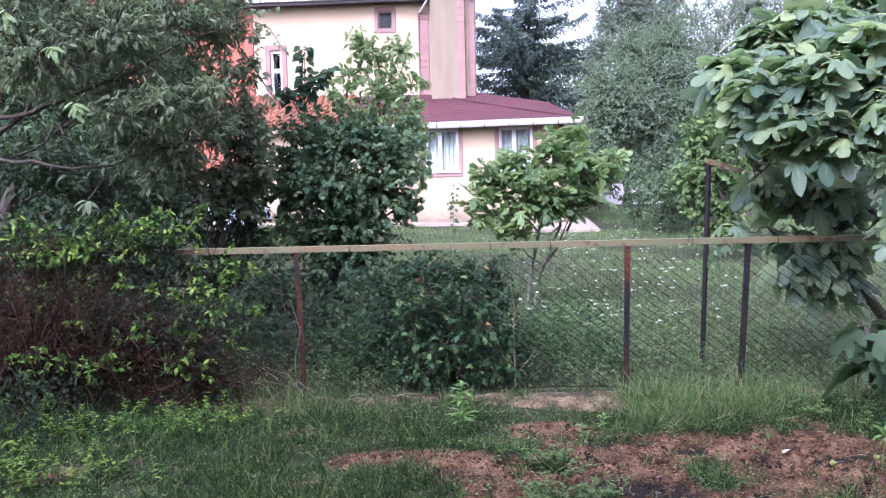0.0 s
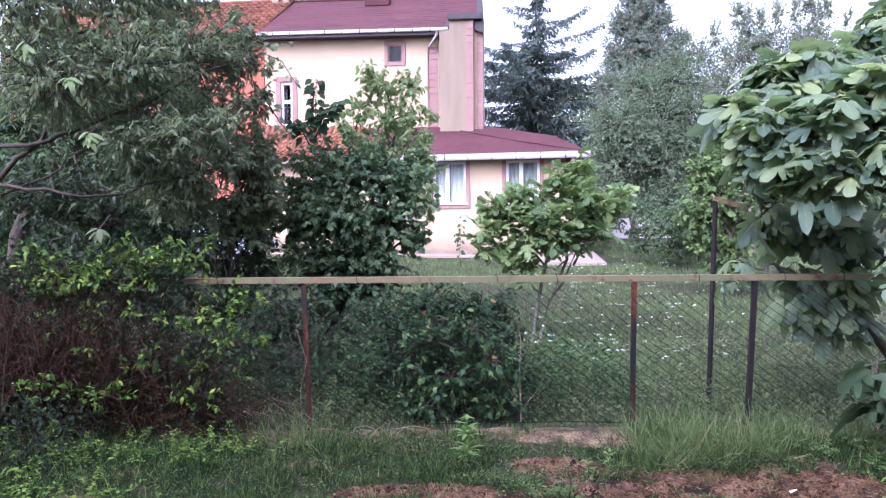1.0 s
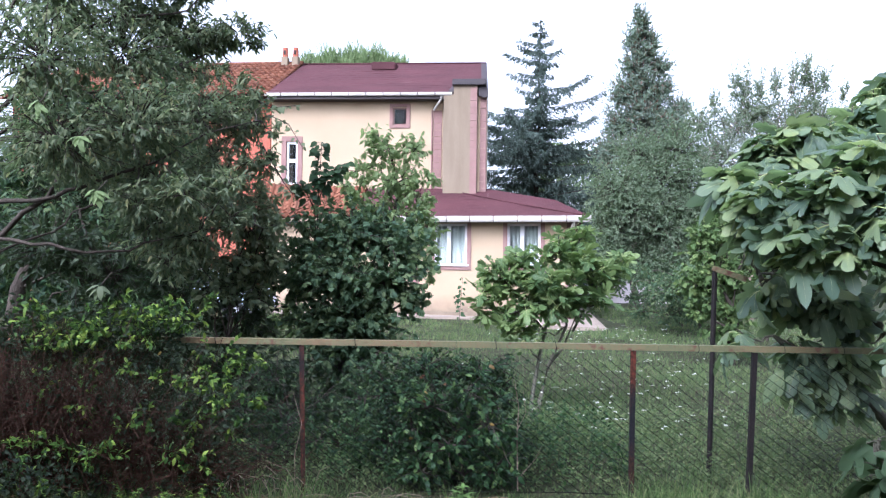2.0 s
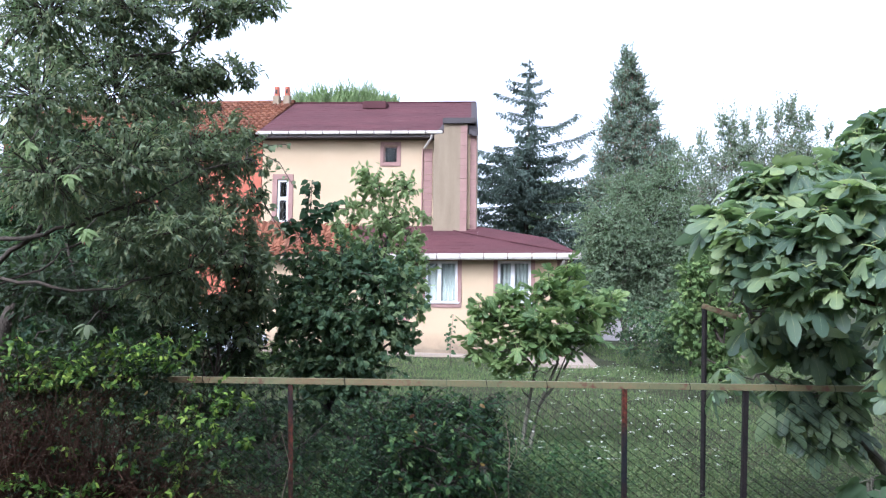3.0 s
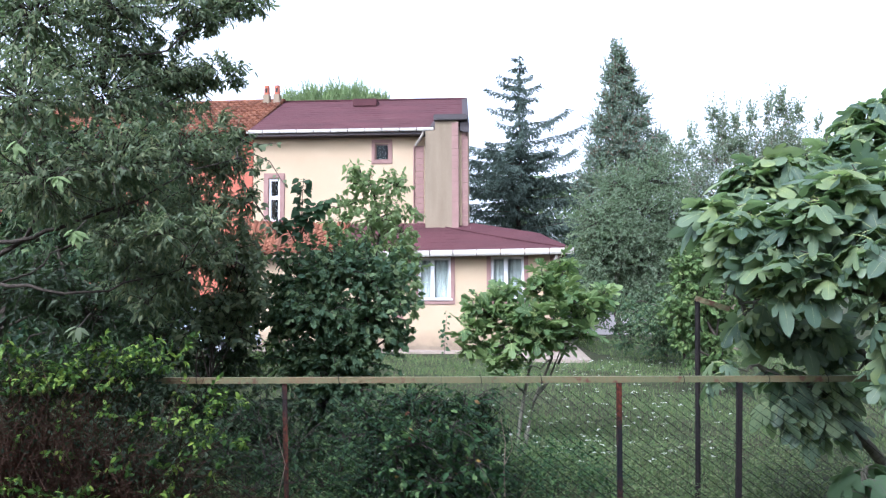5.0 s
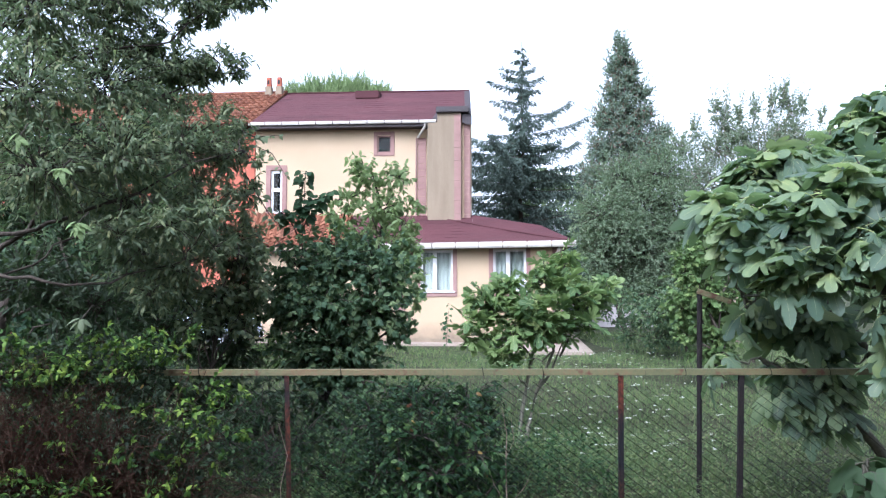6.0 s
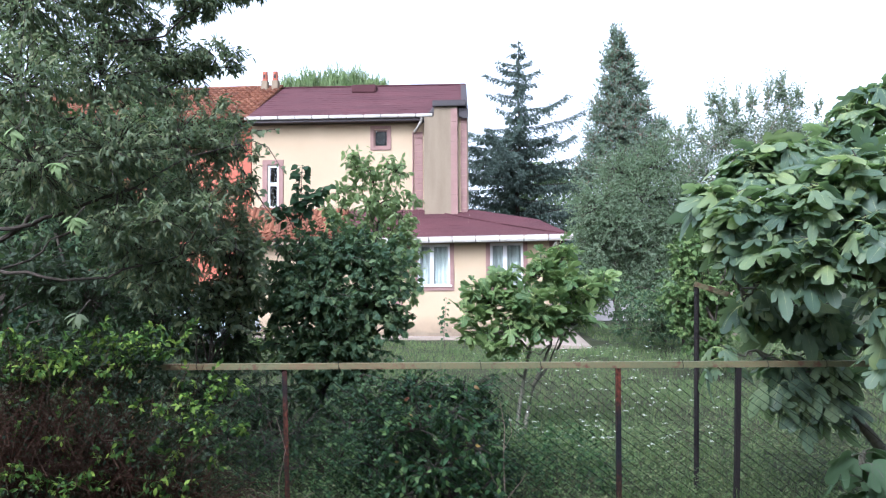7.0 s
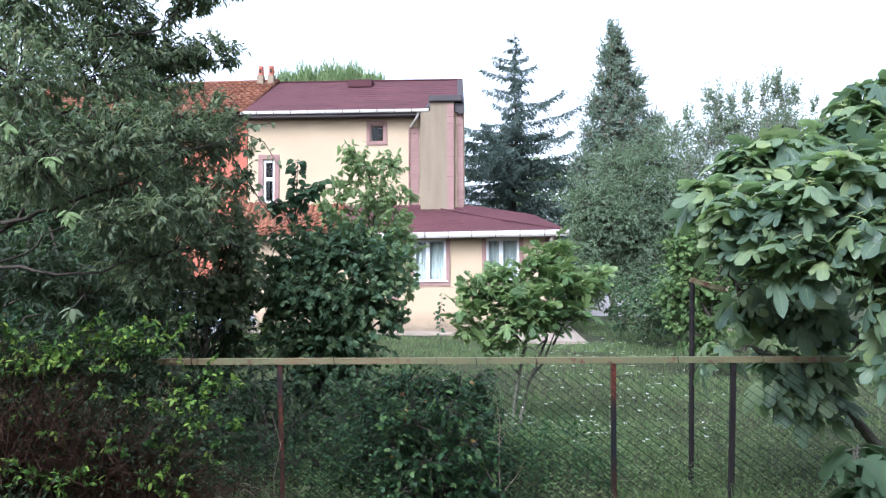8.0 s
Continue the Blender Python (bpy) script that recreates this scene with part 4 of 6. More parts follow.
# the dark fruit tree behind the overgrown end of the fence
tree("fruit_tree", "dark green fruit tree with dense narrow leaves and thin grey limbs", "tree", (-4.3, 6.4, 0), (-4.15, 6.3, 3.3), 0.13, [
    (-3.38, 6.2, 3.97, 0.55, 0.46), (-2.9, 6.6, 4.17, 0.53, 0.39), (-2.32, 6.8, 4.3, 0.45, 0.28), (-1.83, 6.9, 4.35, 0.28, 0.14), (-3.22, 5.8, 3.15, 0.51, 0.43),
    (-2.89, 6.4, 3.36, 0.52, 0.42), (-2.5, 6.9, 3.65, 0.41, 0.2), (-2.09, 7, 3.73, 0.31, 0.16), (-3.06, 5.7, 2.52, 0.5, 0.42), (-2.6, 6, 2.66, 0.53, 0.4),
    (-2.32, 6.6, 2.86, 0.49, 0.39), (-2.02, 6.9, 2.81, 0.3, 0.28)] + [(-2.53, 6.4, 2.25, 0.52, 0.38), (-2.11, 6.8, 2.34, 0.38, 0.3), (-3.2, 6.6, 2.35, 0.45, 0.2),
    (-2.09, 7.2, 2.01, 0.37, 0.32), (-2.61, 6.9, 1.79, 0.46, 0.36), (-3.67, 6.9, 3.85, 0.46, 0.3), (-2.98, 7.0, 3.83, 0.39, 0.23), (-2.46, 7.1, 3.65, 0.29, 0.15), (-2.03, 7.1, 3.65, 0.16, 0.09), (-2.05, 7.0, 4.32, 0.31, 0.14), (-1.73, 7.0, 4.35, 0.16, 0.08), (-2.1, 5.8, 2.11, 0.28, 0.19)] + [(-1.84, 6.0, 2.21, 0.17, 0.15), (-2.48, 5.8, 2.04, 0.23, 0.17), (-1.98, 7.4, 1.56, 0.33, 0.25), (-2.57, 6.3, 1.91, 0.28, 0.21), (-2.23, 6.4, 1.78, 0.26, 0.21), (-1.97, 6.5, 1.99, 0.19, 0.19), (-2.38, 6.2, 1.57, 0.23, 0.16),
    (-1.93, 7.4, 2.13, 0.22, 0.33), (-1.91, 7.2, 2.54, 0.21, 0.21), (-1.87, 7.4, 1.69, 0.27, 0.27), (-2.25, 7.6, 1.47, 0.34, 0.28), (-2.08, 7.2, 3.03, 0.32, 0.24)] + [(-2.52, 7.6, 2.43, 0.34, 0.34), (-2.35, 7.6, 2.09, 0.28, 0.2), (-2.62, 7.4, 3.43, 0.22, 0.18), (-2.08, 7.0, 3.28, 0.16, 0.1), (-1.87, 7.0, 3.1, 0.16, 0.12), (-2.26, 6.9, 3.36, 0.15, 0.1), (-1.78, 7.0, 2.83, 0.11, 0.11), (-2.93, 6.6, 3.98, 0.29, 0.22), (-2.73, 6.8, 3.78, 0.27, 0.2), (-2.49, 6.9, 4.0, 0.2, 0.14), (-2.2, 6.9, 4.11, 0.22, 0.12), (-2.53, 6.9, 3.61, 0.25, 0.15)] + [(-2.25, 7.0, 3.64, 0.2, 0.12)],
    NARROW, G_DARK, 21, per_m2=66, leaves=14, size=0.068, droop=0.6, limb_r=0.007, lift=0.05, twig_r=1.0, boughs=[
        ([(-3.93, 6.3, 1.68), (-3.64, 6.25, 1.98), (-3.41, 6.2, 2.12), (-3.26, 6.2, 2.32), (-3.05, 6.2, 2.53), (-2.81, 6.3, 2.86), (-2.62, 6.5, 3.34)], 0.028),
        ([(-3.95, 6.3, 2.05), (-3.61, 6.2, 2.08), (-3.28, 6.1, 2.11), (-3.08, 6.1, 2.17), (-2.61, 6.1, 2.34), (-2.36, 6.2, 2.49), (-2.11, 6.4, 2.7), (-1.8, 6.6, 2.83)], 0.026),
        ([(-3.94, 6.3, 1.78), (-3.45, 6.1, 1.72), (-3.16, 6.1, 1.69), (-2.86, 6.1, 1.66), (-2.55, 6.2, 1.77), (-2.16, 6.4, 1.88), (-1.84, 6.8, 1.94)], 0.02)] + [([(-3.93, 6.3, 1.59), (-3.71, 6.4, 1.76), (-3.51, 6.5, 1.85), (-3.38, 6.6, 2.0), (-3.06, 6.8, 2.19), (-2.63, 7.0, 2.16)], 0.016),
        ([(-3.98, 6.3, 2.71), (-3.53, 6.3, 3.19), (-3.26, 6.4, 3.51), (-3.0, 6.5, 3.71), (-2.72, 6.6, 3.76), (-2.46, 6.7, 3.85), (-2.13, 6.9, 4.19), (-1.79, 7.0, 4.36)], 0.024),
        ([(-3.97, 6.3, 2.57), (-3.42, 6.3, 2.93), (-3.0, 6.5, 3.04), (-2.58, 6.8, 3.32), (-2.25, 7.0, 3.58), (-2.0, 7.1, 3.66)], 0.02),
        ([(-4.0, 6.3, 3.19), (-3.68, 6.2, 3.74), (-3.43, 6.2, 4.2)], 0.026)])
tree("fruit_tree", "dark dense tree behind the fence with narrow leaves", "tree", (-5.2, 8.6, 0), (-4.6, 8.6, 3.0), 0.12, [
    (-4.51, 8.4, 2.83, 0.74, 0.49), (-3.69, 8.4, 2.64, 0.68, 0.49), (-3.22, 8.8, 2.89, 0.39, 0.39), (-4.36, 8.4, 2.02, 0.8, 0.49), (-3.49, 8.4, 1.96, 0.62, 0.49),
    (-3.07, 8.6, 2.22, 0.32, 0.38), (-3.03, 8.2, 1.47, 0.36, 0.36), (-2.89, 7.8, 3.27, 0.23, 0.2), (-2.63, 7.8, 3.03, 0.2, 0.2), (-3.14, 7.8, 2.86, 0.26, 0.2), (-2.79, 7.8, 2.68, 0.23, 0.17), (-3.19, 8, 3.68, 0.41, 0.27)],
    NARROW, G_MULBERRY, 28, per_m2=40, leaves=13, size=0.09, droop=0.55, limb_r=0.018)
# darker shrubs under it; the first has shade put into its leaf colour
tree("shrub", "dense shrub under the fruit tree, shade darkened into its leaves", "shrub", (-3.6, 7.6, 0), (-3.4, 7.6, 0.8), 0.05, [
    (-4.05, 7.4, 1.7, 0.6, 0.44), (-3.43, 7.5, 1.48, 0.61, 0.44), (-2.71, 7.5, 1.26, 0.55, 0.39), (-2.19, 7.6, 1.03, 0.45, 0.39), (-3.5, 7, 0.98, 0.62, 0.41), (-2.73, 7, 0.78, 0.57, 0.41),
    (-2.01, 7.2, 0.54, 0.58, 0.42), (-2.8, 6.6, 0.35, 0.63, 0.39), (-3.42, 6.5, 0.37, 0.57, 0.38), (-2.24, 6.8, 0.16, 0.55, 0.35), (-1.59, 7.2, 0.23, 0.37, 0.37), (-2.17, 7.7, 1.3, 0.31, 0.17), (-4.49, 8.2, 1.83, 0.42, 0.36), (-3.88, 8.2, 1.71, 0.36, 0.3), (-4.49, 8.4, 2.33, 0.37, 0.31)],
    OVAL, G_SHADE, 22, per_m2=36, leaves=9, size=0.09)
tree("shrub", "grey-green leafy shrub beside the dark bush", "shrub", (-2.2, 7.2, 0), (-2.15, 7.1, 1.0), 0.03, [
    (-1.98, 7.1, 1.95, 0.24, 0.21), (-1.79, 7.1, 1.64, 0.21, 0.21), (-2.05, 7, 1.54, 0.26, 0.19), (-2.25, 6.9, 1.34, 0.25, 0.15), (-1.87, 7.1, 1.27, 0.19, 0.13), (-2.44, 7, 1.64, 0.21, 0.19), (-1.75, 7.1, 1.95, 0.14, 0.16)],
    LEAF, G_DARK, 39, per_m2=52, leaves=9, size=0.078, droop=0.4, limb_r=0.01)
tree("evergreen_hedge", "tall dark hedge behind the fruit trees", "hedge", (-6.5, 12.5, 0), (-6.5, 12.5, 1.5), 0.08, [
    (-7.79, 12.5, 2.7, 0.83, 1.01), (-6.87, 12.5, 2.6, 0.74, 1.01), (-6.03, 12.5, 2.5, 0.74, 0.92), (-5.2, 12.5, 2.41, 0.64, 0.83), (-4.55, 12.5, 2.13, 0.37, 0.74), (-7.44, 12.3, 1.41, 0.91, 0.72), (-6.35, 12.3, 1.32, 0.82, 0.63), (-5.36, 12.3, 1.31, 0.82, 0.63), (-4.54, 12.3, 1.22, 0.54, 0.54), (-6.24, 11, 1.11, 0.73, 0.41), (-5.35, 11, 1.1, 0.73, 0.41), (-4.42, 11, 1.14, 0.49, 0.37), (-7.07, 11, 1.92, 0.57, 0.73), (-6.72, 12.5, 3.91, 0.74, 0.74), (-5.89, 12.5, 3.9, 0.64, 0.74), (-5.1, 12.5, 3.95, 0.55, 0.7), (-4.58, 12.5, 3.71, 0.33, 0.55)],
    OVAL, G_BUSH, 29, per_m2=16, leaves=10, size=0.16)
tree("weed_clump", "tall light green weeds in the sun behind the fence", "shrub", (-2.15, 9.4, 0), (-2.15, 9.4, 0.4), 0.015, [
    (-2.19, 9.4, 0.93, 0.19, 0.17), (-2.02, 9.4, 1.1, 0.14, 0.17), (-2.29, 9.4, 0.76, 0.21, 0.17), (-1.99, 9.4, 0.76, 0.17, 0.17)], SLIM, G_LIME, 30, per_m2=50, leaves=8, size=0.1, up=0.8, limb_r=0.005)
# the dense broad-leaved bush tree
tree("mulberry_tree", "dense dark bushy tree with broad heart-shaped leaves", "tree", (-1.15, 7.6, 0), (-1.2, 7.8, 1.6), 0.07, [
    (-1.11, 7.8, 1.92, 0.46, 0.34), (-1.46, 7.8, 1.81, 0.34, 0.34), (-0.71, 7.8, 1.81, 0.4, 0.29), (-1.25, 7.6, 1.47, 0.5, 0.34), (-0.76, 7.7, 1.41, 0.43, 0.34), (-1.65, 7.9, 1.41, 0.26, 0.26),
    (-1.02, 7.6, 1.03, 0.48, 0.34), (-1.36, 7.6, 0.97, 0.34, 0.34), (-1.17, 7.5, 0.6, 0.36, 0.33), (-0.54, 7.8, 1.24, 0.23, 0.2), (-1.05, 7.4, 0.3, 0.3, 0.3), (-0.85, 7.5, 0.75, 0.25, 0.25)],
    BROAD, G_MULBERRY, 23, per_m2=66, leaves=10, size=0.072, droop=0.5, reach=(0.45, 1.38), flat=0.35)


def leafy_shoot(label, base, stems, length, green, seed):
    """An upright shoot: stems with broad hanging leaves in turn on both sides, each a piece of its own."""
    r = np.random.default_rng(seed)
    base = np.array(base, float)
    ob = thing("leafy_shoot", label, "shrub", pose(*base))
    for pts, first, count in stems:
        pts = np.array(pts, float) - base
        v, f = tubes([(pts, np.linspace(0.008, 0.003, len(pts)))], 5)
        child("stem", mesh_of("stem", v, f, [BARK], None, True), ob)
        k = np.linspace(0, 1, len(pts))
        for i, t in enumerate(np.linspace(first, 1, count)):
            t = min(1.0, t + r.normal(0, 0.02))
            at = np.array([np.interp(t, k, pts[:, c]) for c in range(3)])
            side = np.array([r.choice([-1, 1]) * r.uniform(0.4, 1), r.normal(0, 0.7), r.uniform(-0.3, 0.4)])
            tip = at + side / np.linalg.norm(side) * length * r.uniform(0.1, 0.4)
            size = length * r.uniform(0.55, 1.2) * (1.1 - 0.3 * t)
            v, f = scatter(*BROAD, [tip], [side + [0, r.normal(0, 0.3), -r.uniform(0.2, 0.9)]], [(0.2 * side[0], -0.9, r.uniform(0.3, 1.0))], [size])
            child("leaf", mesh_of("leaf", v, f, [green], None, True), ob)
            v, f = tubes([((at, tip), 0.0018)], 3)
            child("petiole", mesh_of("petiole", v, f, [BARK]), ob)


leafy_shoot("tall leafy shoots rising from the dark bush", (-1.55, 7.7, 0), [
    ([(-1.55, 7.7, 0), (-1.45, 7.7, 1.92), (-1.42, 7.6, 2.31), (-1.4, 7.6, 2.80)], 0.66, 70),
    ([(-1.45, 7.7, 2.21), (-1.34, 7.6, 2.45), (-1.17, 7.6, 2.60)], 0.25, 52),
    ([(-1.45, 7.7, 2.09), (-1.54, 7.5, 2.33), (-1.6, 7.4, 2.38)], 0.3, 36)], 0.11, G_BUSH, 24)
leafy_shoot("drooping leafy branch of the fruit tree before the window", (-2.0, 7.0, 0), [
    ([(-3.2, 7.1, 2.2), (-1.81, 7.1, 2.98), (-1.6, 7, 2.88), (-1.47, 7, 2.67)], 0.35, 18),
    ([(-1.86, 7.1, 2.69), (-1.65, 7.1, 2.34), (-1.52, 7, 2.2)], 0.2, 16),
    ([(-2, 7, 3.15), (-1.76, 7, 3.03), (-1.54, 7, 3.05)], 0.3, 14)], 0.085, G_DARK, 25)
tree("walnut_sapling", "young walnut tree with light green drooping leaflets", "tree", (-0.95, 9.4, 0), (-0.9, 9.5, 3.05), 0.035, [
    (-1.01, 9.5, 3.05, 0.35, 0.25), (-0.59, 9.5, 3.02, 0.24, 0.24), (-1.22, 9.5, 2.77, 0.28, 0.18), (-0.8, 9.5, 2.63, 0.42, 0.24), (-1.28, 9.4, 2.48, 0.25, 0.18), (-0.94, 9.5, 2.27, 0.38, 0.25),
    (-0.55, 9.4, 2.41, 0.28, 0.25), (-0.44, 9.3, 1.98, 0.23, 0.25), (-0.47, 9.3, 1.64, 0.22, 0.18), (-0.72, 9.4, 1.71, 0.28, 0.28), (-0.39, 9.4, 2.65, 0.18, 0.1), (-0.40, 9.2, 1.85, 0.16, 0.22), (-0.40, 9.2, 1.55, 0.14, 0.2), (-0.48, 9.3, 2.12, 0.2, 0.2)],
    LEAF, G_SAPLING, 25, per_m2=32, leaves=9, size=0.088, droop=0.6, limb_r=0.009)
# the low bush behind the wire
tree("hazel_bush", "low dense dark bush behind the wire fence", "shrub", (0.1, 6.0, 0), (0.1, 6.1, 0.5), 0.03, [
    (-0.27, 6.3, 0.76, 0.37, 0.16), (0.17, 6.3, 0.75, 0.3, 0.16), (-0.57, 6.2, 0.55, 0.24, 0.25), (-0.18, 6.1, 0.56, 0.38, 0.25), (0.28, 6.2, 0.53, 0.26, 0.25), (-0.52, 6.0, 0.22, 0.24, 0.26), (-0.16, 5.85, 0.29, 0.34, 0.26), (0.24, 5.95, 0.22, 0.26, 0.26), (-0.34, 5.8, 0.02, 0.3, 0.17), (0.1, 5.85, -0.0, 0.3, 0.17), (0.45, 6.2, 0.15, 0.14, 0.25), (0.44, 6.1, -0.1, 0.13, 0.11), (-0.76, 6.1, 0.06, 0.13, 0.18)],
    LEAF, G_BUSH, 26, per_m2=105, leaves=10, size=0.05, droop=0.3, limb_r=0.01, reach=(0.55, 1.35))
bush = tree("hazel_bush", "lower leafy shoots with lighter leaves by the wire", "shrub", (0.05, 5.65, 0), (0.05, 5.65, 0.3), 0.012, [
    (-0.18, 5.6, 0.57, 0.25, 0.16), (0.06, 5.65, 0.68, 0.21, 0.17), (-0.34, 5.6, 0.41, 0.21, 0.16), (0.22, 5.6, 0.45, 0.25, 0.21), (-0.06, 5.55, 0.3, 0.33, 0.2), (0.26, 5.55, 0.15, 0.25, 0.16), (-0.26, 5.55, 0.11, 0.25, 0.16)],
    LEAF, G_HAZEL, 27, per_m2=54, leaves=8, size=0.06, droop=0.35, limb_r=0.006)

tree("weed_clump", "low tangle of dark soft weeds behind the wire", "shrub", (-1.4, 6.3, 0), (-1.4, 6.3, 0.25), 0.008, [
    (-1.44, 6.3, 0.27, 0.32, 0.2), (-1.79, 6.4, 0.38, 0.28, 0.24), (-1.14, 6.2, 0.16, 0.23, 0.16), (-0.85, 6.2, 0.2, 0.18, 0.21), (-1.63, 6.8, 0.58, 0.23, 0.17), (-0.81, 6.6, 0.39, 0.22, 0.22), (-1.56, 6.1, 0.09, 0.31, 0.18), (-0.95, 6.3, 0.1, 0.3, 0.22), (-0.75, 6.9, 0.6, 0.2, 0.2), (-1.3, 6.9, 0.3, 0.3, 0.25)],
    OVAL, G_BUSH, 40, per_m2=62, leaves=8, size=0.045, droop=0.1, up=0.5, limb_r=0.004, reach=(0.5, 1.3))

# the trees at the end of the garden
tree("orchard_tree", "orchard tree with small grey-green leaves, paled for haze", "tree", (6.0, 21, 0), (6.2, 21, 3.2), 0.08, [
    (4.09, 20, 3.59, 1.03, 0.88), (5.26, 20.5, 3.79, 1.21, 1.06), (4.07, 20, 2.56, 0.88, 0.88), (5.1, 20, 2.55, 1.18, 0.88), (4.78, 21, 4.63, 0.93, 0.77), (5.87, 21, 4.78, 0.93, 0.93), (6.16, 20.5, 3.64, 0.91, 1.06), (3.88, 20.5, 3.04, 0.54, 0.75),
    (4.79, 20, 1.67, 0.88, 0.53), (5.38, 19.5, 1.52, 0.86, 0.72), (6.13, 20, 2.4, 0.88, 0.88), (5.86, 20, 3.14, 0.88, 0.74), (4.44, 19.6, 3.11, 0.87, 0.72), (3.87, 19.8, 1.82, 0.44, 0.58)],
    OVAL, G_FRUIT, 31, per_m2=30, leaves=12, size=0.092, droop=0.2, limb_r=0.05, reach=(0.5, 1.25))
tree("shrub", "dark low shrub at the lawn's edge", "shrub", (6.9, 17.5, 0), (6.9, 17.5, 0.8), 0.06, [
    (4.69, 17.5, 1.08, 0.59, 0.39), (5.21, 17.5, 1.21, 0.57, 0.52), (4.44, 18, 1.27, 0.45, 0.34), (5.37, 17, 0.91, 0.5, 0.33), (4.22, 18.5, 1.46, 0.41, 0.35)], OVAL, G_MULBERRY, 32, per_m2=22, leaves=9, size=0.1)
tree("shrub", "dark rounded shrub under the orchard tree", "shrub", (6.3, 20.4, 0), (6.3, 20.4, 0.8), 0.05, [
    (4.15, 20.5, 1.22, 0.36, 0.39), (4.59, 20.5, 0.85, 0.3, 0.21), (4.99, 20, 0.87, 0.65, 0.32), (5.3, 19, 0.97, 0.56, 0.48), (5.49, 18, 1.26, 0.53, 0.61), (5.62, 17, 1.03, 0.45, 0.38), (5.24, 19.5, 1.45, 0.72, 0.43), (5.65, 19.4, 0.55, 0.5, 0.4), (5.15, 19.0, 0.45, 0.45, 0.35), (6.1, 19.8, 0.7, 0.5, 0.5), (4.6, 19.6, 0.5, 0.4, 0.3)], OVAL, G_MULBERRY, 38, per_m2=26, leaves=10, size=0.09)
tree("lime_shrub", "tall light green shrub with rounded leaves", "shrub", (4.6, 13, 0), (4.5, 13, 1.8), 0.025, [
    (4.3, 13, 0.6, 0.3, 0.2), (4.65, 13, 0.5, 0.3, 0.2), 
    (4.03, 13, 1.93, 0.33, 0.43), (3.95, 13, 1.36, 0.33, 0.38), (4.35, 13, 1.55, 0.43, 0.48), (4.39, 13.2, 2.22, 0.39, 0.43), (4.29, 13, 0.98, 0.42, 0.25), (4.8, 13.2, 1.25, 0.39, 0.45), (5.13, 13.5, 2.14, 0.5, 0.6), (5.51, 13.5, 1.54, 0.6, 0.7), (6.55, 14, 1.74, 0.72, 0.93), (4.07, 13, 0.86, 0.29, 0.15), (4.67, 13, 0.83, 0.38, 0.19)],
    BROAD, G_LIME, 33, per_m2=34, leaves=8, size=0.095, droop=0.5, reach=(0.5, 1.3))
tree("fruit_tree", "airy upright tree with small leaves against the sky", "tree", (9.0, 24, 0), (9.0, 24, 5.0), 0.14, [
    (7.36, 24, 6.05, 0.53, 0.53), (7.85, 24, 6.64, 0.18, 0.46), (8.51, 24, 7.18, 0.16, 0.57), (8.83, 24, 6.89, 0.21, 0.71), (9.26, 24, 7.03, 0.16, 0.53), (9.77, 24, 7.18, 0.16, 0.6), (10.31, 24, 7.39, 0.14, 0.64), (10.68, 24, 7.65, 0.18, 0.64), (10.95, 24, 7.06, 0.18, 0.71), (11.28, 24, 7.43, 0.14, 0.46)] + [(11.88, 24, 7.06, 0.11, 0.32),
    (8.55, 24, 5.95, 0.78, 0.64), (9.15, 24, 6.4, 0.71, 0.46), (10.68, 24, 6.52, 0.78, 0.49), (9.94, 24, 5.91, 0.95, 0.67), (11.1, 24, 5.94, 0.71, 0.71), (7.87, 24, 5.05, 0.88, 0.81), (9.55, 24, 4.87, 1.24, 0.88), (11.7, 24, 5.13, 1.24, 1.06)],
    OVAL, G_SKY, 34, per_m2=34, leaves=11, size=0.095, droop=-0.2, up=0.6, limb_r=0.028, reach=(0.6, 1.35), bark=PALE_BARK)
tree("tall_cypress", "tall narrow conifer with tufted foliage, paled blue-green for haze", "tree", (7.6, 33, 0), (7.64, 33, 12.0), 0.13, [
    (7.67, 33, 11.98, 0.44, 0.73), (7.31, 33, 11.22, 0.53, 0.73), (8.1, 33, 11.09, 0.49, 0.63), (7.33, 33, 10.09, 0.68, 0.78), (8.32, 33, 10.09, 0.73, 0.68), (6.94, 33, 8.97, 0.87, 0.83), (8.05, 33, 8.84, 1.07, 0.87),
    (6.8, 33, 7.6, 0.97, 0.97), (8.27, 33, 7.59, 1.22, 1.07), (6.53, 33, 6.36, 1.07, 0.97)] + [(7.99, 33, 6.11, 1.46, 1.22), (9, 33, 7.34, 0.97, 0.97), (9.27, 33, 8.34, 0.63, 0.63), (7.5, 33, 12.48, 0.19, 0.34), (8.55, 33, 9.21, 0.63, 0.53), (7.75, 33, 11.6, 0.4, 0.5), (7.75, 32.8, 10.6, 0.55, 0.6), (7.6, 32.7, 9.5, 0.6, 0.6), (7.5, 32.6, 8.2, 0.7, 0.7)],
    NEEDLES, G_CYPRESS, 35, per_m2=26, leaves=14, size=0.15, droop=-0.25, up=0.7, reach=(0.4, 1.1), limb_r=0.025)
tree("far_tree", "yellow-green tree far behind the garden", "tree", (8.5, 50, 0), (8.5, 50, 5), 0.25, [
    (6.56, 50, 8.83, 2.21, 0.96), (8.4, 50, 8.45, 1.84, 1.1), (5.79, 50, 6.97, 2.95, 1.47), (8.75, 48, 6.39, 2.12, 1.77)], OVAL, G_FAR, 36, per_m2=2.2, leaves=10, size=0.4)
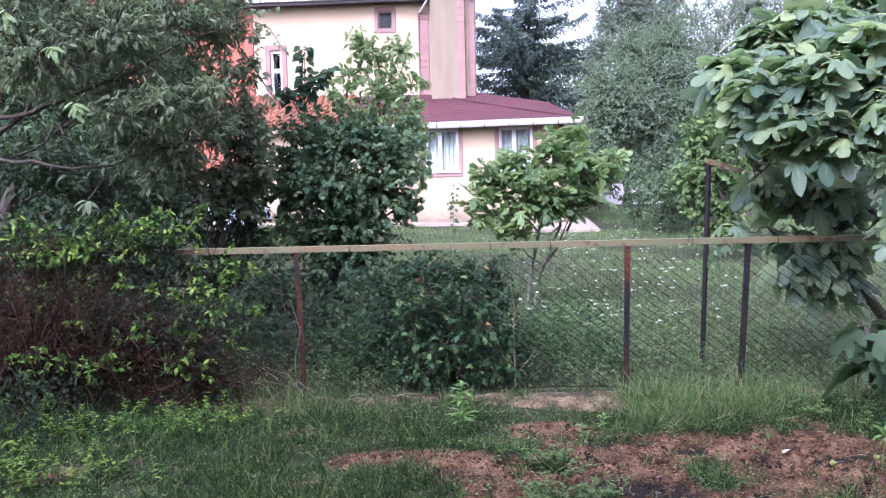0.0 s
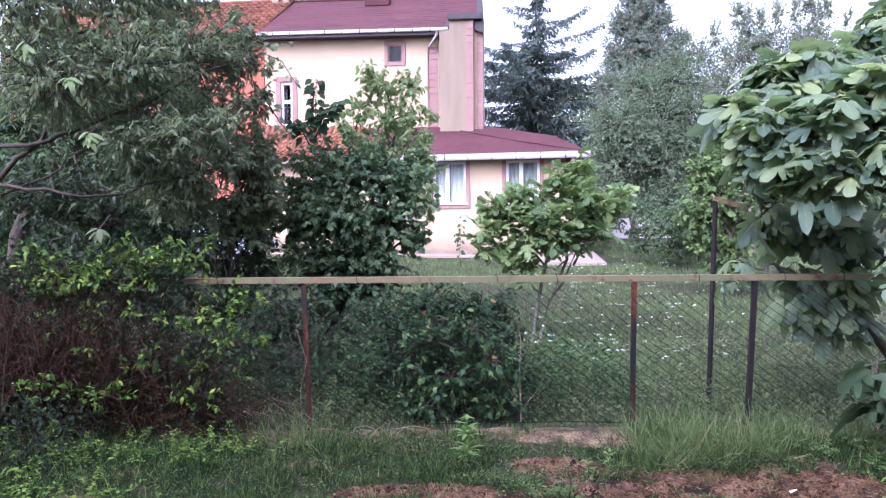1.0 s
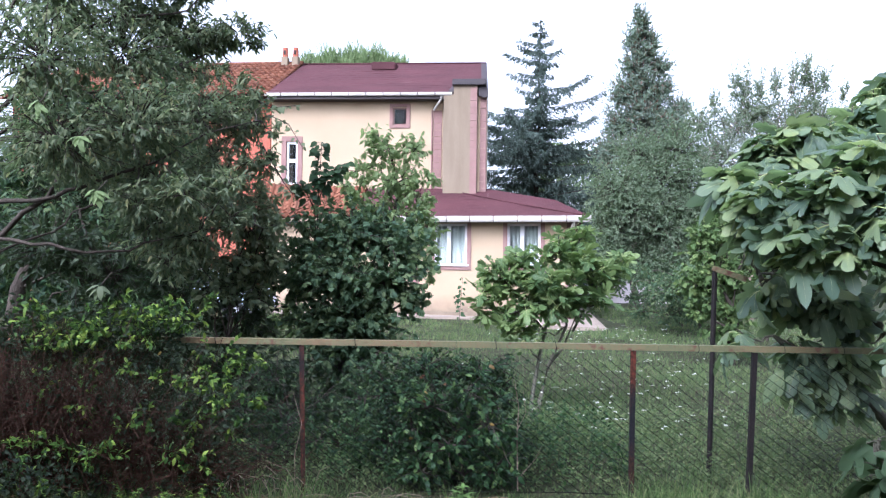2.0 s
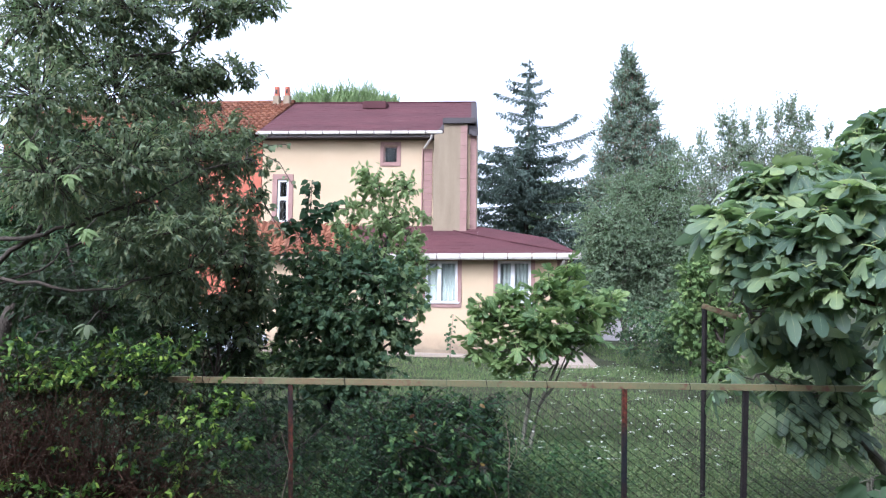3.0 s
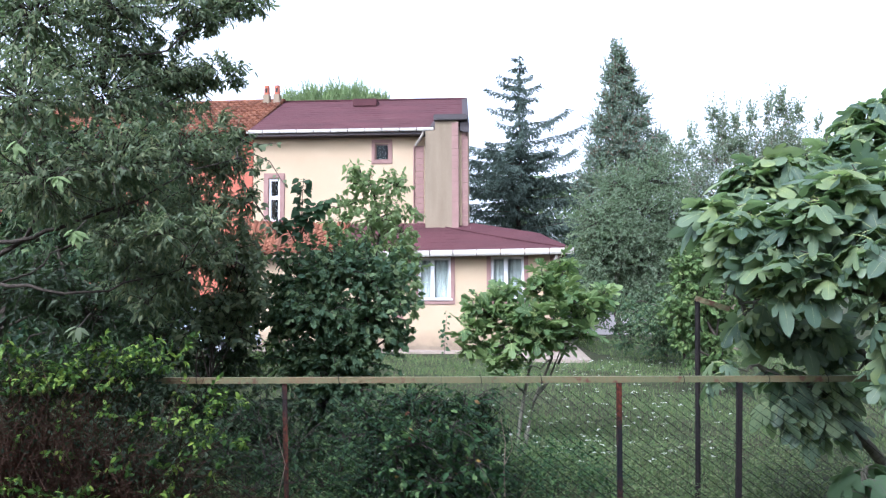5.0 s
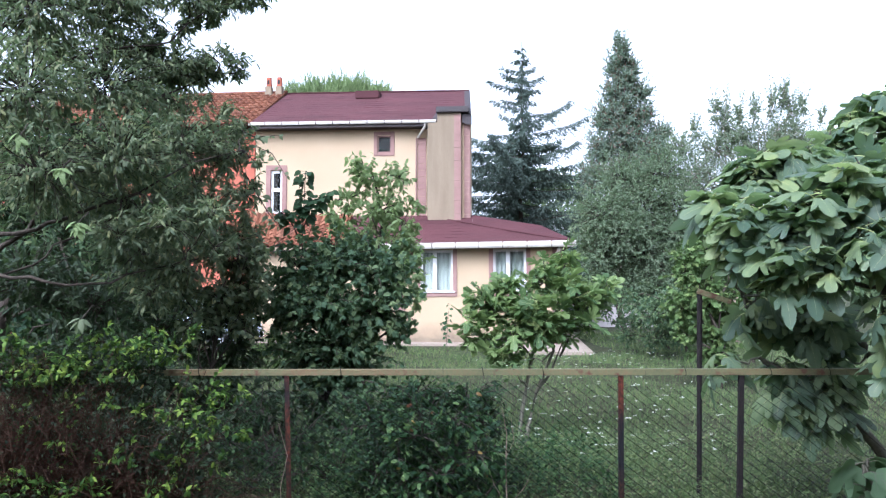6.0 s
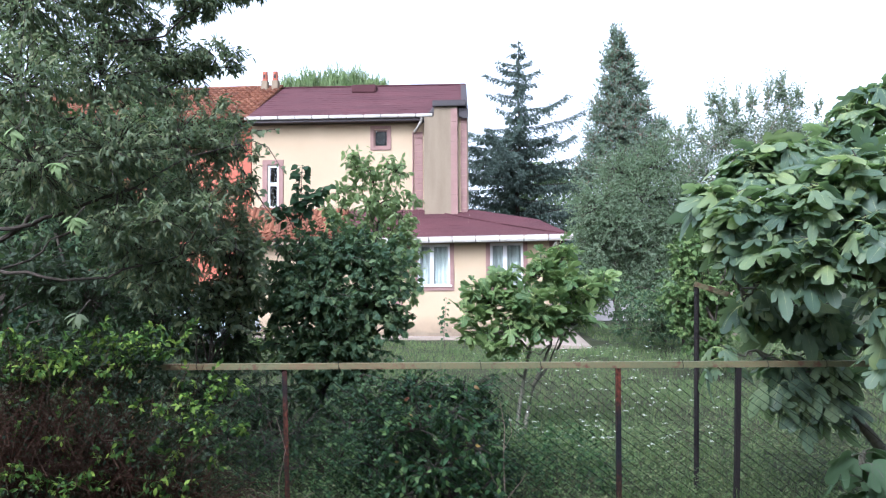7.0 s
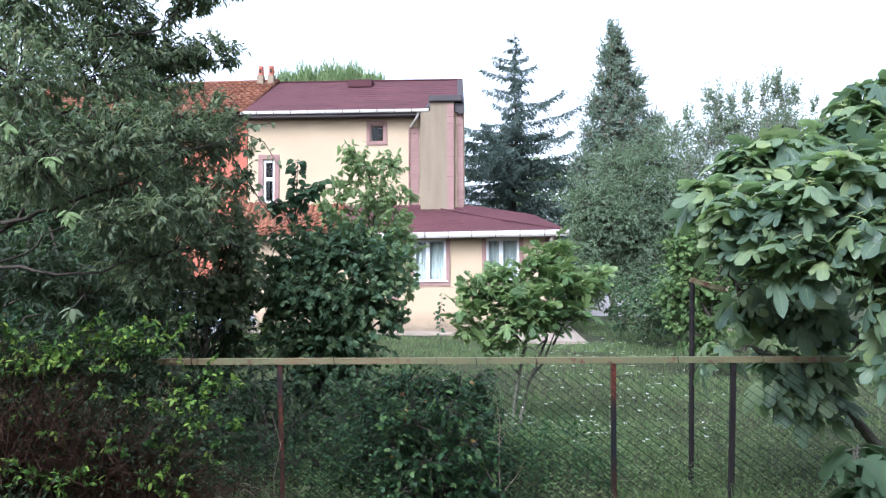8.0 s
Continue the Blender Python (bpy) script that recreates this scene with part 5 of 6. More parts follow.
tree("stone_pine", "rounded green pine crown behind the roof ridge", "tree", (-7.6, 48, 0), (-7.6, 48, 12), 0.35, [
    (-9.43, 48, 13.37, 1.06, 0.78), (-7.99, 48, 13.51, 1.41, 0.92), (-6.2, 48, 13.65, 1.56, 0.92), (-4.59, 48, 13.49, 1.2, 0.78), (-3.55, 48, 13.27, 0.78, 0.49), (-6.55, 48, 12.77, 3.18, 0.85)],
    SLIM, G_PINE, 37, per_m2=22, leaves=12, size=0.42, droop=-1.8, up=1.2, flat=0.0, slim=0.45)


def cedar(base, height, seed):
    """A conifer of level boughs in uneven whorls, each with hanging sprays of needles."""
    rng = np.random.default_rng(seed)
    base = np.array(base, float)
    ob = thing("cedar_tree", "tall dark cedar with level drooping boughs", "tree", pose(*base))
    trunk = bend((0, 0, -0.1), (0.1, 0, height), 0, 0.004, 10, rng)
    lines = [(trunk, np.linspace(0.17, 0.012, 10))]
    P, A, N, S, boughs = [], [], [], [], []
    z = 1.0
    while z < height - 0.15:
        f = 1 - z / height
        reach = 0.08 + 5.2 * f + 6 * f * f if f < 0.40 else 3.5
        count = int(rng.integers(4, 6) if f < 0.36 else rng.integers(9, 12))
        turn = rng.uniform(0, 2 * np.pi)
        for k in range(count):
            a = turn + 2 * np.pi * k / count + rng.uniform(-0.5, 0.5)
            ln = reach * rng.choice([1.0, 0.75, 0.45, 1.4]) * rng.uniform(0.8, 1.1)
            zz = z + rng.uniform(-0.15, 0.15)
            way = np.array([np.cos(a), np.sin(a), 0])
            t = np.linspace(0, 1, 9)[:, None]
            rise = rng.uniform(0.15, 0.55) * max(0.0, 1 - f / 0.45) + rng.uniform(-0.05, 0.14)
            line = np.array([0.1 * zz / height, 0, zz]) + way * ln * t + np.array([0, 0, 1]) * ln * ((rise - 0.12) * t + 0.14 * t**3)
            line[1:] += rng.normal(0, 0.012 * ln, (8, 3)) * [1, 1, 0.5]
            v, fq = tubes([(line, np.linspace(0.03 * f + 0.008, 0.004, 9))], 5)
            boughs.append((v, fq))
            for d in np.arange(0.06, ln, 0.1):
                for sd in (-1, 1):
                    u = d / ln
                    root = np.array([np.interp(u, t[:, 0], line[:, i]) for i in range(3)])
                    out = way * rng.uniform(0.5, 1.0) + np.cross(way, [0, 0, 1]) * sd * rng.uniform(0.2, 0.8)
                    long = (0.12 + 0.16 * ln * (1.05 - u) ** 0.7) * rng.uniform(0.5, 1.25)
                    m = int(5 + 17 * long)
                    w = (np.arange(m) + 0.5)[:, None] / m
                    q = root + out * long * w - np.array([0, 0, 1]) * long * (0.25 * w + rng.uniform(0.2, 0.7) * w**2)
                    ax = out * 0.5 + rng.normal(0, 0.35, (m, 3)) - [0, 0, 0.45]
                    P.append(q + rng.normal(0, 0.015, (m, 3))), A.append(ax), N.append(rng.normal(0, 0.7, (m, 3)) + [0, 0, 0.5]), S.append(rng.uniform(0.10, 0.2, m))
        z += 0.45 + 0.27 * f
    for v, fq in boughs:
        child("bough", mesh_of("bough", v, fq, [BARK], None, True), ob)
    v, f = tubes(lines, 5)
    child("trunk", mesh_of("trunk", v, f, [BARK], None, True), ob)
    P, A, N, S = (np.concatenate(k) for k in (P, A, N, S))
    v, f = scatter(*NEEDLES, P, A, N, S)
    tagged(child("crown", mesh_of("crown", v, f, [G_CEDAR]), ob), kind="stuff")


cedar((3.5, 36, 0), 13.5, 41)

# distant woods that close the garden
rng = np.random.default_rng(51)
cl = []
for k in range(70):
    a = radians(-60 + 120 * k / 69)
    d = rng.uniform(58, 75)
    for h in (1.5, 4.0):
        cl.append(((d * np.sin(a), d * np.cos(a), h), (3.2, 3.0, rng.uniform(2.0, 3.4))))
for k in range(14):
    cl.append(((-9 - 0.9 * k, 15 + 0.7 * rng.normal(), rng.uniform(1.2, 3.0)), (1.3, 1.2, 1.5)))
P, A, N, S, tw = sprays(rng, cl, 0.2, 8, 1.0)
v, f = scatter(*OVAL, P, A, N, S)
tagged(new("distant_woods", mesh_of("distant_woods", v, f, [G_FAR])), "band of distant green woods round the garden", "woods", kind="stuff")

# ---- fig trees: each leaf is a piece of its own ----
HALF = [(0.16, -0.10), (0.34, -0.07), (0.47, 0.08), (0.43, 0.22), (0.26, 0.28), (0.42, 0.41), (0.50, 0.57), (0.45, 0.69), (0.33, 0.68), (0.19, 0.56), (0.26, 0.78), (0.18, 0.97), (0.0, 1.06)]


SLENDER = [(0.09, -0.06), (0.28, -0.08), (0.42, 0.04), (0.36, 0.15), (0.16, 0.20), (0.36, 0.36), (0.52, 0.56), (0.48, 0.68), (0.34, 0.66), (0.15, 0.42), (0.20, 0.65), (0.24, 0.88), (0.14, 1.02), (0.0, 1.06)]


def fig_leaf_mesh(seed, green, outline, vein):
    """A lobed leaf, cupped and drooping, with raised pale veins and its stalk."""
    r = random.Random(seed)
    cup, bow, fold = r.uniform(0.3, 1.5), r.uniform(0.7, 2.1), r.uniform(-0.3, 0.45)
    if outline is SLENDER:
        cup, bow = cup * 0.6, bow * 0.4
    bm = bmesh.new()

    def height(x, y):
        return -cup * x * x - bow * max(0, y) ** 2 * 0.55 + fold * abs(x) + 0.09 * math.sin(8 * y + seed + (2 if x > 0 else 0)) * abs(x) * 2

    def put(x, y, h=0.0):
        return bm.verts.new((x, y, height(x, y) + h))

    middle = [bm.verts.new((0, y, 0)) for y in (0, 0.2, 0.5, 0.75, outline[-1][1])]
    for side in (1, -1):
        rim = [bm.verts.new((side * x * r.uniform(0.9, 1.1), y * r.uniform(0.96, 1.04), 0)) for x, y in outline[:-1]]
        bm.faces.new((middle + rim[::-1])[::side])
    bmesh.ops.triangulate(bm, faces=bm.faces[:], ngon_method="EAR_CLIP")
    for v in bm.verts:
        v.co.z = height(v.co.x, v.co.y)
    n = len(bm.faces)
    for x, y, w in ((0, 0.98, 0.011), (0.40, 0.60, 0.008), (-0.40, 0.60, 0.008), (0.38, 0.15, 0.006), (-0.38, 0.15, 0.006)):
        px, py = -y * w, x * w
        steps = [(0.0, 1.0), (0.35, 0.8), (0.7, 0.5), (1.0, 0.15)]
        pairs = [(put(x * s + px * k, y * s + py * k, 0.012), put(x * s - px * k, y * s - py * k, 0.012)) for s, k in steps]
        for (a, b), (c, d) in zip(pairs, pairs[1:]):
            bm.faces.new((a, b, d, c))
    st = [[bm.verts.new((0.024 * math.cos(t), -0.46 * s, -0.03 * s + 0.024 * math.sin(t) - 0.16 * s * s)) for t in (0.5, 2.6, 4.7)] for s in (0, 0.5, 1)]
    for a, b in zip(st, st[1:]):
        for i in range(3):
            bm.faces.new((a[i], a[(i + 1) % 3], b[(i + 1) % 3], b[i]))
    bm.faces.ensure_lookup_table()
    for i, f in enumerate(bm.faces):
        f.material_index, f.smooth = (0 if i < n else 1), True
    me = bpy.data.meshes.new("leaf")
    bm.to_mesh(me)
    bm.free()
    me.materials.append(green)
    me.materials.append(vein)
    return me


def fig_tree(label, base, stems, clumps, shoots, size, green, seed, per=6, spread=(0.1, 0.9), ray_up=0.35, outline=HALF, bark=None, twist=0.5, vein=None, hang=0.0):
    """A fig: crooked stems, shoots in the clumps, and a rosette of drooping leaves at each shoot's end."""
    rng = np.random.default_rng(seed)
    base = np.array(base, float)
    ob = thing("fig_tree", label, "tree", pose(*base))
    meshes = [fig_leaf_mesh(seed * 10 + k, green, outline, vein or VEIN) for k in range(7)]
    for pts, r0, r1 in stems:
        pts = np.array(pts, float) - base
        v, f = tubes([(pts, np.linspace(r0, r1, len(pts)))], 8)
        child("stem", mesh_of("stem", v, f, [bark or FIG_BARK], None, True), ob)
    tips = np.array([p for pts, _, _ in stems for p in pts[1:]])
    weight = np.array([c[3] * c[4] for c in clumps])
    count = np.maximum(1, np.round(shoots * weight / weight.sum())).astype(int)
    lines, placed = [], []
    for (x, y, z, rx, rz), n in zip(clumps, count):
        for _ in range(n):
            d = unit(rng, 1)[0]
            tip = np.array([x, y, z]) + d * np.array([rx, (rx + rz) / 2, rz]) * rng.uniform(0.2, 0.85)
            root = tips[np.argmin(np.linalg.norm(tips - tip, axis=1) + 0.5 * np.maximum(0, tips[:, 2] - tip[2]))]
            lines.append((bend(root - base, tip - base, -0.06, 0.04, 6, rng), np.linspace(0.010, 0.005, 6)))
            for k in range(per):
                a = k * 2.4 + rng.uniform(-0.4, 0.4)
                out = np.array([np.cos(a), np.sin(a), rng.uniform(-0.35, ray_up)])
                s = size * rng.uniform(0.6, 1.3)
                at = tip - base - np.array([0, 0, 0.035 * k]) * size / 0.2
                yv = out / np.linalg.norm(out)
                at = at + yv * 0.36 * s
                droop = np.array([0, 0, -rng.uniform(*spread) - hang * (tip[2] < 1.65)])
                yv = (yv + droop) / np.linalg.norm(yv + droop)
                up = np.array([0, 0, 1.0]) + rng.normal(0, twist, 3) + 0.2 * out
                xv = np.cross(yv, up)
                xv /= np.linalg.norm(xv)
                zv = np.cross(xv, yv)
                placed.append((at[1], rng.integers(7), Matrix((*[(xv[i] * s, yv[i] * s, zv[i] * s, at[i]) for i in range(3)], (0, 0, 0, 1)))))
    placed.sort(key=lambda k: k[0])
    for _, k, m in placed[:300]:
        leaf = new("leaf", meshes[k])
        leaf.parent = ob
        leaf.matrix_basis = m
    if len(placed) > 300:
        bm = bmesh.new()
        for _, k, m in placed[300:]:
            old = len(bm.verts)
            bm.from_mesh(meshes[k])
            bm.verts.ensure_lookup_table()
            for i in range(old, len(bm.verts)):
                bm.verts[i].co = m @ bm.verts[i].co
        inner = part("foliage", bm, green, ob, "leaves further inside the crown")
        inner.data.materials.append(vein or VEIN)
        tagged(inner, kind="stuff")
    v, f = tubes(lines, 5)
    tagged(child("shoot_tangle", mesh_of("shoot_tangle", v, f, [FIG_BARK], None, True), ob), kind="stuff")
    return ob


# the small fig on the lawn
fig_tree("small fig tree with light green deeply lobed leaves on the lawn", (0.78, 8.1, 0),
    [([(0.8, 8.1, -0.05), (0.88, 8.2, 0.25), (0.96, 8.25, 0.55), (1.11, 8.3, 0.72), (1.31, 8.3, 1.21), (1.44, 8.3, 1.45)], 0.026, 0.01),
     ([(0.74, 8.1, -0.05), (0.81, 8.25, 0.37), (0.86, 8.3, 0.61), (0.98, 8.3, 1.21), (0.88, 8.2, 1.57), (0.71, 8.3, 1.7)], 0.024, 0.009),
     ([(0.96, 8.25, 0.55), (1.14, 8.2, 0.98), (1.06, 8.2, 1.33), (1.08, 8.3, 1.75)], 0.018, 0.008),
     ([(0.94, 8.3, 0.88), (0.7, 8.2, 1.16), (0.49, 8.3, 1.45)], 0.014, 0.007),
     ([(1.22, 8.3, 0.91), (1.39, 8.4, 1.2), (1.59, 8.3, 1.54)], 0.014, 0.007)],
    [(0.4, 8.3, 1.57, 0.21, 0.18), (0.29, 8.2, 1.36, 0.12, 0.12), (0.62, 8.3, 1.74, 0.17, 0.13), (0.7, 8.2, 1.45, 0.27, 0.21), (1.01, 8.3, 1.82, 0.24, 0.13), (1.25, 8.4, 1.95, 0.16, 0.09), (1.3, 8.2, 1.63, 0.3, 0.21), (1.57, 8.3, 1.6, 0.16, 0.16), (0.97, 8.0, 1.46, 0.29, 0.21), (0.7, 8.2, 1.21, 0.23, 0.13)] + [(1.18, 8.2, 1.27, 0.27, 0.14), (1.02, 8.15, 1.3, 0.25, 0.14), (1.48, 8.2, 1.33, 0.13, 0.12), (0.36, 8.2, 1.19, 0.19, 0.14), (0.57, 8.1, 1.01, 0.17, 0.12), (0.74, 8.1, 0.92, 0.12, 0.1), (1.08, 8.35, 2.0, 0.1, 0.09), (1.25, 8.4, 2.1, 0.07, 0.07), (1.75, 8.3, 1.72, 0.09, 0.1)],
    122, 0.135, G_FIG_PALE, 61, per=7, spread=(-0.7, 0.6), ray_up=1.0, outline=SLENDER)
# the large fig by the fence
# Clumps at y 4.5 and 4.6 are unseen, added to shade lower leaves.
fig_tree("large fig tree with broad lobed leaves spreading over the fence", (3.55, 5.8, 0),
    [([(3.64, 5.8, -0.38), (3.41, 5.8, 0.15), (3.18, 5.8, 0.48), (2.93, 5.8, 0.75), (2.62, 5.75, 0.95), (2.33, 5.75, 1.11)], 0.06, 0.012),
     ([(3.41, 5.8, 0.15), (3.4, 5.8, 0.73), (3.16, 5.8, 1.15), (2.86, 5.75, 1.61), (2.58, 5.75, 2.04), (2.31, 5.8, 2.3)], 0.045, 0.01),
     ([(3.4, 5.8, 0.73), (3.31, 5.6, 1.49), (3.21, 5.6, 2.07), (3.23, 5.9, 2.53), (3.26, 6.1, 2.75)], 0.035, 0.01)] + [([(3.35, 5.4, 0.56), (2.98, 5.0, 1.21), (2.83, 4.95, 1.65), (2.79, 5.0, 1.94)], 0.03, 0.01),
     ([(2.86, 5.75, 1.61), (2.54, 5.8, 1.57), (2.24, 5.8, 1.57)], 0.018, 0.008),
     ([(3.23, 5.9, 2.53), (2.93, 6.0, 2.55), (2.48, 6.1, 2.61)], 0.018, 0.008),
     ([(3.62, 5.8, -0.1), (3.55, 5.75, 0.1), (3.35, 5.4, 0.56)], 0.05, 0.03)],
    [(1.94, 5.5, 2.33, 0.15, 0.13), (2.28, 5.7, 2.56, 0.2, 0.14), (2.62, 5.7, 2.64, 0.26, 0.16), (3.07, 5.9, 2.89, 0.21, 0.14), (3.36, 5.9, 3.13, 0.12, 0.1), (2.07, 5.2, 2.15, 0.22, 0.2), (2.32, 5.0, 2.19, 0.29, 0.21), (2.66, 5.0, 2.33, 0.29, 0.25), (2.05, 5.4, 1.97, 0.12, 0.11), (2.19, 5.1, 1.9, 0.23, 0.16), (2.41, 4.9, 1.94, 0.27, 0.19), (2.65, 4.7, 1.96, 0.19, 0.21), (2.96, 5.0, 2.39, 0.22, 0.29), (3.35, 5.2, 2.5, 0.31, 0.34), (3.13, 4.9, 1.9, 0.29, 0.32)] + [(2.36, 5.8, 1.53, 0.11, 0.15), (2.62, 5.9, 1.49, 0.2, 0.17), (2.85, 5.8, 1.44, 0.26, 0.19), (2.73, 4.8, 1.49, 0.1, 0.13), (2.54, 5.75, 1.03, 0.15, 0.13), (2.85, 5.7, 1.07, 0.19, 0.15), (2.72, 4.8, 1.12, 0.04, 0.1), (2.68, 5.7, 0.77, 0.1, 0.08), (2.97, 5.7, 0.81, 0.12, 0.08), (2.08, 5.8, 1.15, 0.03, 0.03), (3.2, 4.6, 2.29, 0.3, 0.34), (3.17, 4.5, 1.64, 0.3, 0.3), (3.25, 5.9, 3.09, 0.08, 0.05), (3.36, 5.9, 2.89, 0.12, 0.12), (3.0, 5.9, 2.84, 0.1, 0.06)],
    270, 0.16, G_FIG, 62, per=8, spread=(-0.4, 0.6), ray_up=0.6, twist=0.45, hang=0.35)
fig_tree("low fig sucker with large dull leaves at the fence", (2.8, 4.65, 0),
    [([(2.8, 4.65, -0.03), (2.74, 4.65, 0.14), (2.56, 4.6, 0.37), (2.46, 4.6, 0.58)], 0.018, 0.008)],
    [(2.5, 4.6, 0.61, 0.07, 0.06), (2.44, 4.6, 0.49, 0.05, 0.05), (2.56, 4.6, 0.35, 0.06, 0.09)], 6, 0.165, G_MULBERRY, 63, per=4, spread=(-0.1, 0.9), vein=FIG_BARK)


def leaf_cluster(label, at, stem_from, leaves, length, seed):
    """A hanging shoot that ends in a few long drooping leaves, each a piece of its own."""
    r = np.random.default_rng(seed)
    at = np.array(at, float)
    ob = thing("leaf_cluster", label, "shoot", pose(*at))
    v, f = tubes([(bend(np.array(stem_from) - at, (0, 0, 0), 0.0, 0.012, 6, r), np.linspace(0.005, 0.003, 6))], 5)
    child("stem", mesh_of("stem", v, f, [BARK], None, True), ob)
    for k in range(leaves):
        a = math.pi * (k + 0.5) / leaves
        ax = np.array([[math.cos(a), -0.35 * math.sin(a) + r.normal(0, 0.15), -0.25 - 0.75 * math.sin(a) + r.normal(0, 0.1)]])
        v, f = scatter(*LEAF, [(r.normal(0, 0.01), 0, r.normal(0, 0.015))], ax, [(0.3 * math.cos(a), -0.6, 1)], [length * r.uniform(0.7, 1.1)], [length * 0.8])
        child("leaf", mesh_of("leaf", v, f, [G_DARK if length < 0.105 else G_PINE], None, True), ob)


leaf_cluster("pale green drooping leaves above the vine", (-2.38, 5, 1.42), (-2.34, 5.1, 1.52), 6, 0.10, 98)
leaf_cluster("yellow-green drooping leaves on the fruit tree", (-2.52, 5.2, 2.06), (-2.48, 5.3, 2.16), 8, 0.11, 99)
leaf_cluster("yellow-green young leaves on the fruit tree", (-2.69, 5.3, 2.46), (-2.66, 5.4, 2.55), 6, 0.11, 100)
leaf_cluster("yellow-green young leaves on the fruit tree", (-2.92, 5.2, 2.68), (-2.92, 5.3, 2.78), 6, 0.11, 101)

# bare twigs standing in the low bush and by the post
dead = thing("dead_branch", "bare pale dead branch standing in the low bush", "branch", pose(0.43, 5.5, 0))
db = np.array([0.43, 5.5, 0])
for pts, r0 in (([(0.43, 5.5, 0), (0.42, 5.5, 0.39), (0.43, 5.5, 0.59), (0.4, 5.5, 0.77)], 0.006), ([(0.42, 5.5, 0.43), (0.48, 5.5, 0.55), (0.46, 5.5, 0.71)], 0.004), ([(0.43, 5.5, 0.1), (0.34, 5.5, 0.24), (0.3, 5.48, 0.36)], 0.004), ([(0.43, 5.5, 0.08), (0.56, 5.5, 0.24), (0.61, 5.48, 0.36)], 0.004)):
    v, f = tubes([(np.array(pts) - db, np.linspace(r0, r0 * 0.4, len(pts)))], 5)
    child("twig", mesh_of("twig", v, f, [PALE_BARK], None, True), dead)
dry = thing("dry_stalk", "pale dry stalk curling up beside the rusty post", "stalk", pose(-1.06, 5.2, 0))
ds = np.array([-1.06, 5.2, 0])
r_ = np.random.default_rng(17)
arcs = []
for k in range(26):
    x = r_.uniform(-1.75, -0.95) if k % 3 else r_.uniform(-0.8, 0.0)
    h, w = r_.uniform(0.05, 0.30 if k % 3 else 0.09), r_.normal(0, 0.12)
    y = 5.16 + r_.normal(0, 0.04)
    arcs.append([(x, y, 0), (x + w * 0.3, y, h * 0.75), (x + w * 0.8, y - 0.02, h), (x + w * 1.3, y - 0.04, h * r_.uniform(0.4, 0.95))])
for pts in (*arcs, [(-1.1, 5.2, 0), (-1.11, 5.22, 0.3), (-1.07, 5.24, 0.5), (-1.13, 5.22, 0.72)], [(-1.02, 5.2, 0), (-1.16, 5.2, 0.2), (-1.3, 5.18, 0.26)], [(-1.0, 5.18, 0), (-0.93, 5.18, 0.2), (-0.86, 5.16, 0.24)]):
    v, f = tubes([(np.array(pts) - ds, 0.0022)], 4)
    child("stalk", mesh_of("stalk", v, f, [PALE_BARK], None, True), dry)

# ---- overgrown end of the fence ----
rng = np.random.default_rng(71)
vine = thing("climbing_vine", "dry brown vine tangle with bright green leaves over the fence", "vine", pose(-2.6, 5.2, 0))
vb = np.array([-2.6, 5.2, 0])
lines = []
for k in range(1500):
    x = rng.uniform(-4.0, -1.55) if k % 4 else rng.uniform(-4.0, -2.6)
    edge = np.clip((x + 1.45) / -0.9, 0.25, 1)
    z1 = rng.uniform(0.5, 1.25) * edge
    y = 5.18 + rng.normal(0, 0.06)
    a = np.array([x + rng.normal(0, 0.15), y + rng.normal(0, 0.05) - 0.05, rng.uniform(0.0, 0.35)])
    b = np.array([x + rng.normal(0, 0.34), y + rng.normal(0, 0.05), z1])
    ln = bend(a, b, 0, 0.14, 6, rng)
    lines.append((ln - vb, np.linspace(0.0032, 0.0016, 6)))
v, f = tubes(lines, 3)
tagged(child("stem_tangle", mesh_of("stem_tangle", v, f, [DRY]), vine, "dry brown stems"), kind="stuff")
cl = fill([(-2.8, 5.15, 1.13, 0.25, 0.11), (-2.46, 5.15, 1.14, 0.25, 0.11), (-2.13, 5.15, 1.19, 0.21, 0.12), (-1.88, 5.2, 1.18, 0.14, 0.12), (-2.69, 5.1, 1.04, 0.26, 0.11), (-1.63, 5.15, 0.92, 0.19, 0.14), (-1.4, 5.15, 0.92, 0.14, 0.08), (-1.66, 5.15, 0.66, 0.19, 0.14), (-1.98, 5.1, 0.78, 0.1, 0.1),
           (-2.51, 5.05, 0.64, 0.1, 0.15), (-2.04, 5, 0.55, 0.15, 0.11), (-2.63, 4.95, 0.42, 0.22, 0.11), (-2.35, 4.9, 0.32, 0.22, 0.11), (-1.75, 5, 0.3, 0.22, 0.11), (-2.05, 5.12, 1.12, 0.19, 0.08), (-2.73, 5.1, 1.1, 0.23, 0.07), (-2.4, 5.1, 1.12, 0.19, 0.06)])
cl += fill([(-2.2, 5.08, 0.87, 0.08, 0.07), (-2.51, 5.08, 0.88, 0.1, 0.06), (-1.76, 5.02, 0.47, 0.13, 0.11), (-1.41, 5.1, 0.69, 0.09, 0.08), (-2.79, 5.05, 0.75, 0.08, 0.13), (-2.25, 4.98, 0.44, 0.11, 0.1), (-1.5, 5.05, 0.46, 0.1, 0.1), (-2.78, 4.75, 0.38, 0.12, 0.1), (-2.62, 4.8, 0.22, 0.1, 0.08), (-2.95, 4.6, 0.2, 0.14, 0.1), (-2.7, 4.55, 0.1, 0.12, 0.06), (-2.5, 4.3, 0.06, 0.12, 0.05)])
